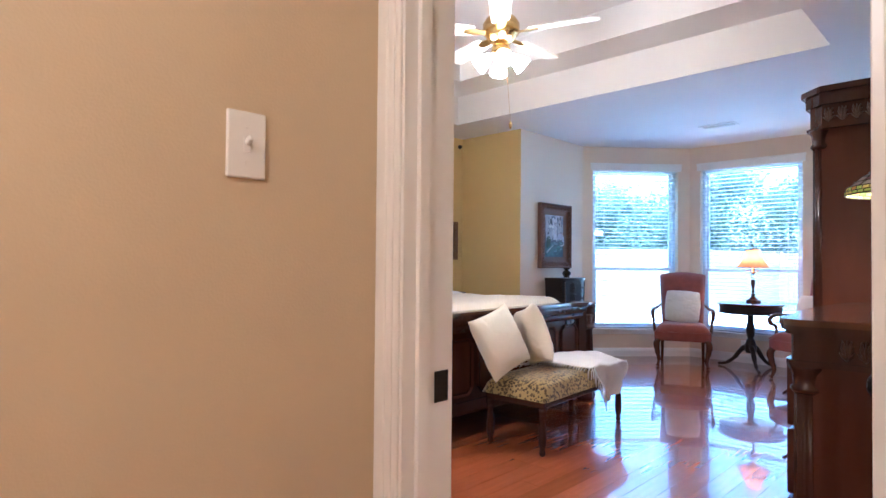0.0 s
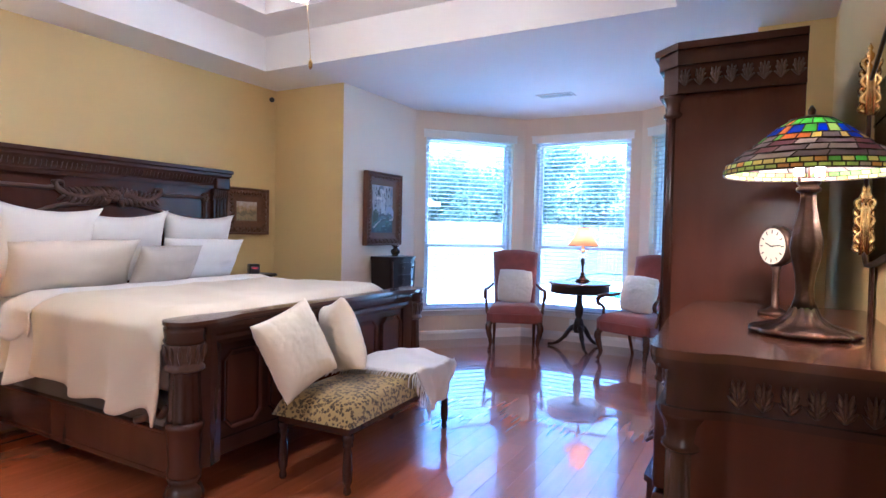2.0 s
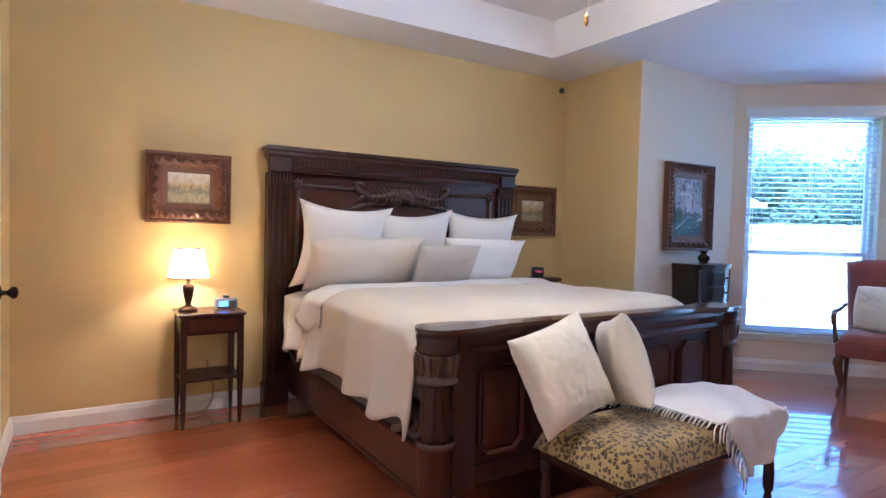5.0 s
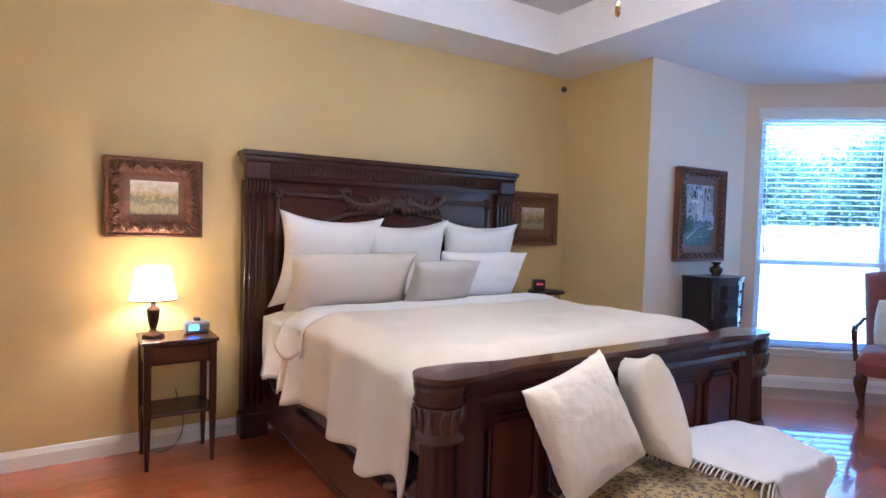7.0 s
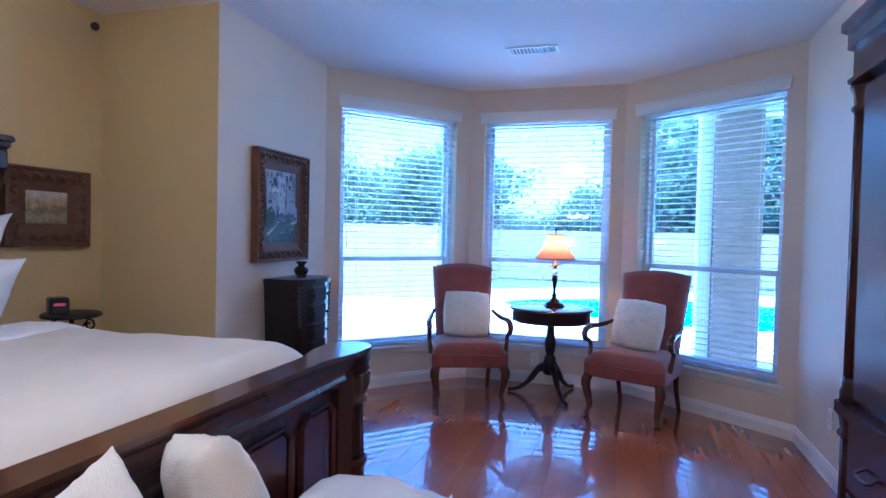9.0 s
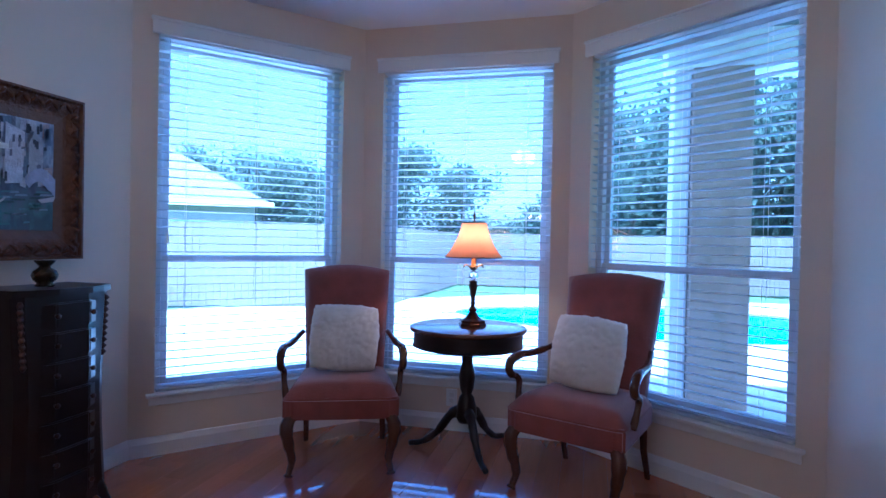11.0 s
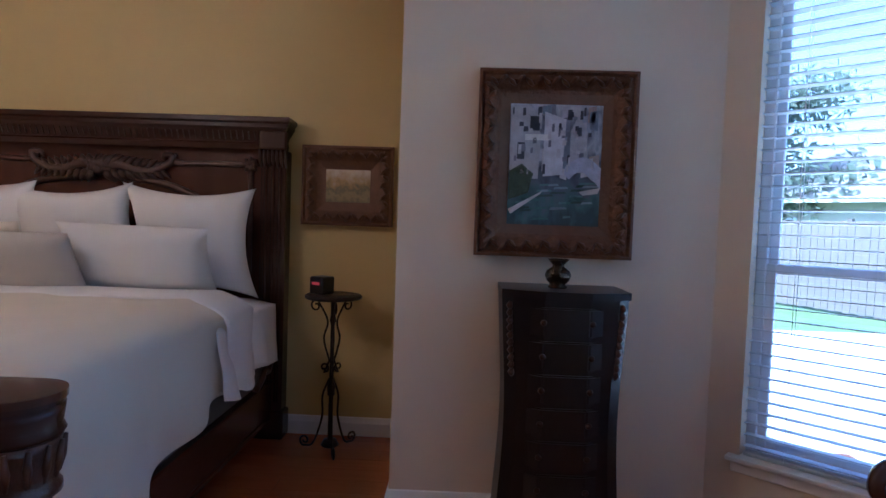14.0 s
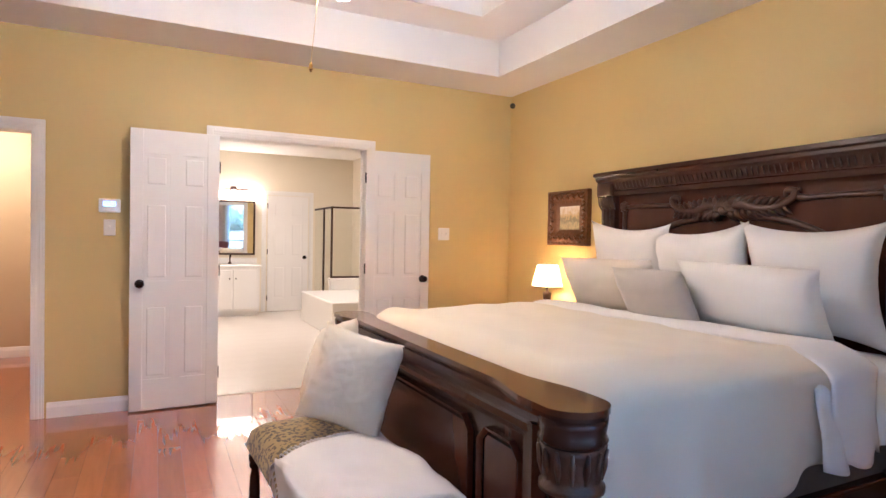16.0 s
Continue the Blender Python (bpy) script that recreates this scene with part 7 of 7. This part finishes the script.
pc = thing("porch", pose(0, 0, 0), "covered porch corner with a square white column", "porch")
part("column", B(4.20, 4.66, 7.98, 8.44, GZ, 2.75, 0.01, 1), BRICK, pc, "tan brick column")
part("column_base", B(4.15, 4.71, 7.93, 8.49, GZ, GZ + 0.2, 0.01, 1), SIDING, pc)
part("column_trim", B(4.06, 4.195, 8.05, 8.35, GZ, 2.75, 0.01, 1), TRIM, pc, "white trim post")
part("beam", B(4.0, 11, 8.0, 8.40, 2.75, 3.05), TRIM, pc)
part("porch_roof", B(3.9, 11, 4.5, 8.7, 3.05, 3.2), ROOF, pc)
part("post", B(10.5, 10.8, 8.05, 8.35, GZ, 2.75, 0.01, 1), SIDING, pc)

# ---- floor pieces ----
PW, PL = 0.127, 1.45
cache = {}
rng = random.Random(3)
poly_in = lambda x, y: (y < YJ + 0.05 and -0.05 < x < XR + 0.1 and y > YN - 0.1) or (y >= YJ and 0.75 < x < 4.5 and y < 6.75 and y - x < 5.0 and y + x < 10.2) or (y <= YN and 3.8 < x < 5.5)
count = 0
x = -0.03
while x < 5.5:
    y = -2.7 - rng.uniform(0, PL)
    while y < 6.8:
        ln = PL * rng.choice((0.8, 1.0, 1.0, 1.15))
        if any(poly_in(x + PW / 2, y + ln * f) for f in (0.02, 0.25, 0.5, 0.75, 0.98)):
            if ln not in cache:
                bm = B(0.0006, ln - 0.0006, 0.0006, PW - 0.0006, -0.011, 0.0)
                p = part("plank", bm, FLOORWOOD, floor)
                cache[ln] = p.data
            else:
                p = new("plank", cache[ln])
                p.parent = floor
            p.matrix_basis = Matrix.Translation((x + PW, y, 0)) @ Matrix.Rotation(math.pi / 2, 4, "Z")
            count += 1
        y += ln
    x += PW
TILE = 0.33
tile_mesh = None
for i in range(12):
    for j in range(17):
        if tile_mesh is None:
            p = part("tile", B(0.002, TILE - 0.002, 0.002, TILE - 0.002, -0.002, 0.004), BATHTILE, bath_floor)
            tile_mesh = p.data
        else:
            p = new("tile", tile_mesh)
            p.parent = bath_floor
        p.matrix_basis = pose(BW + i * TILE * 0.965, HY - (j + 1) * TILE * 0.965, 0)
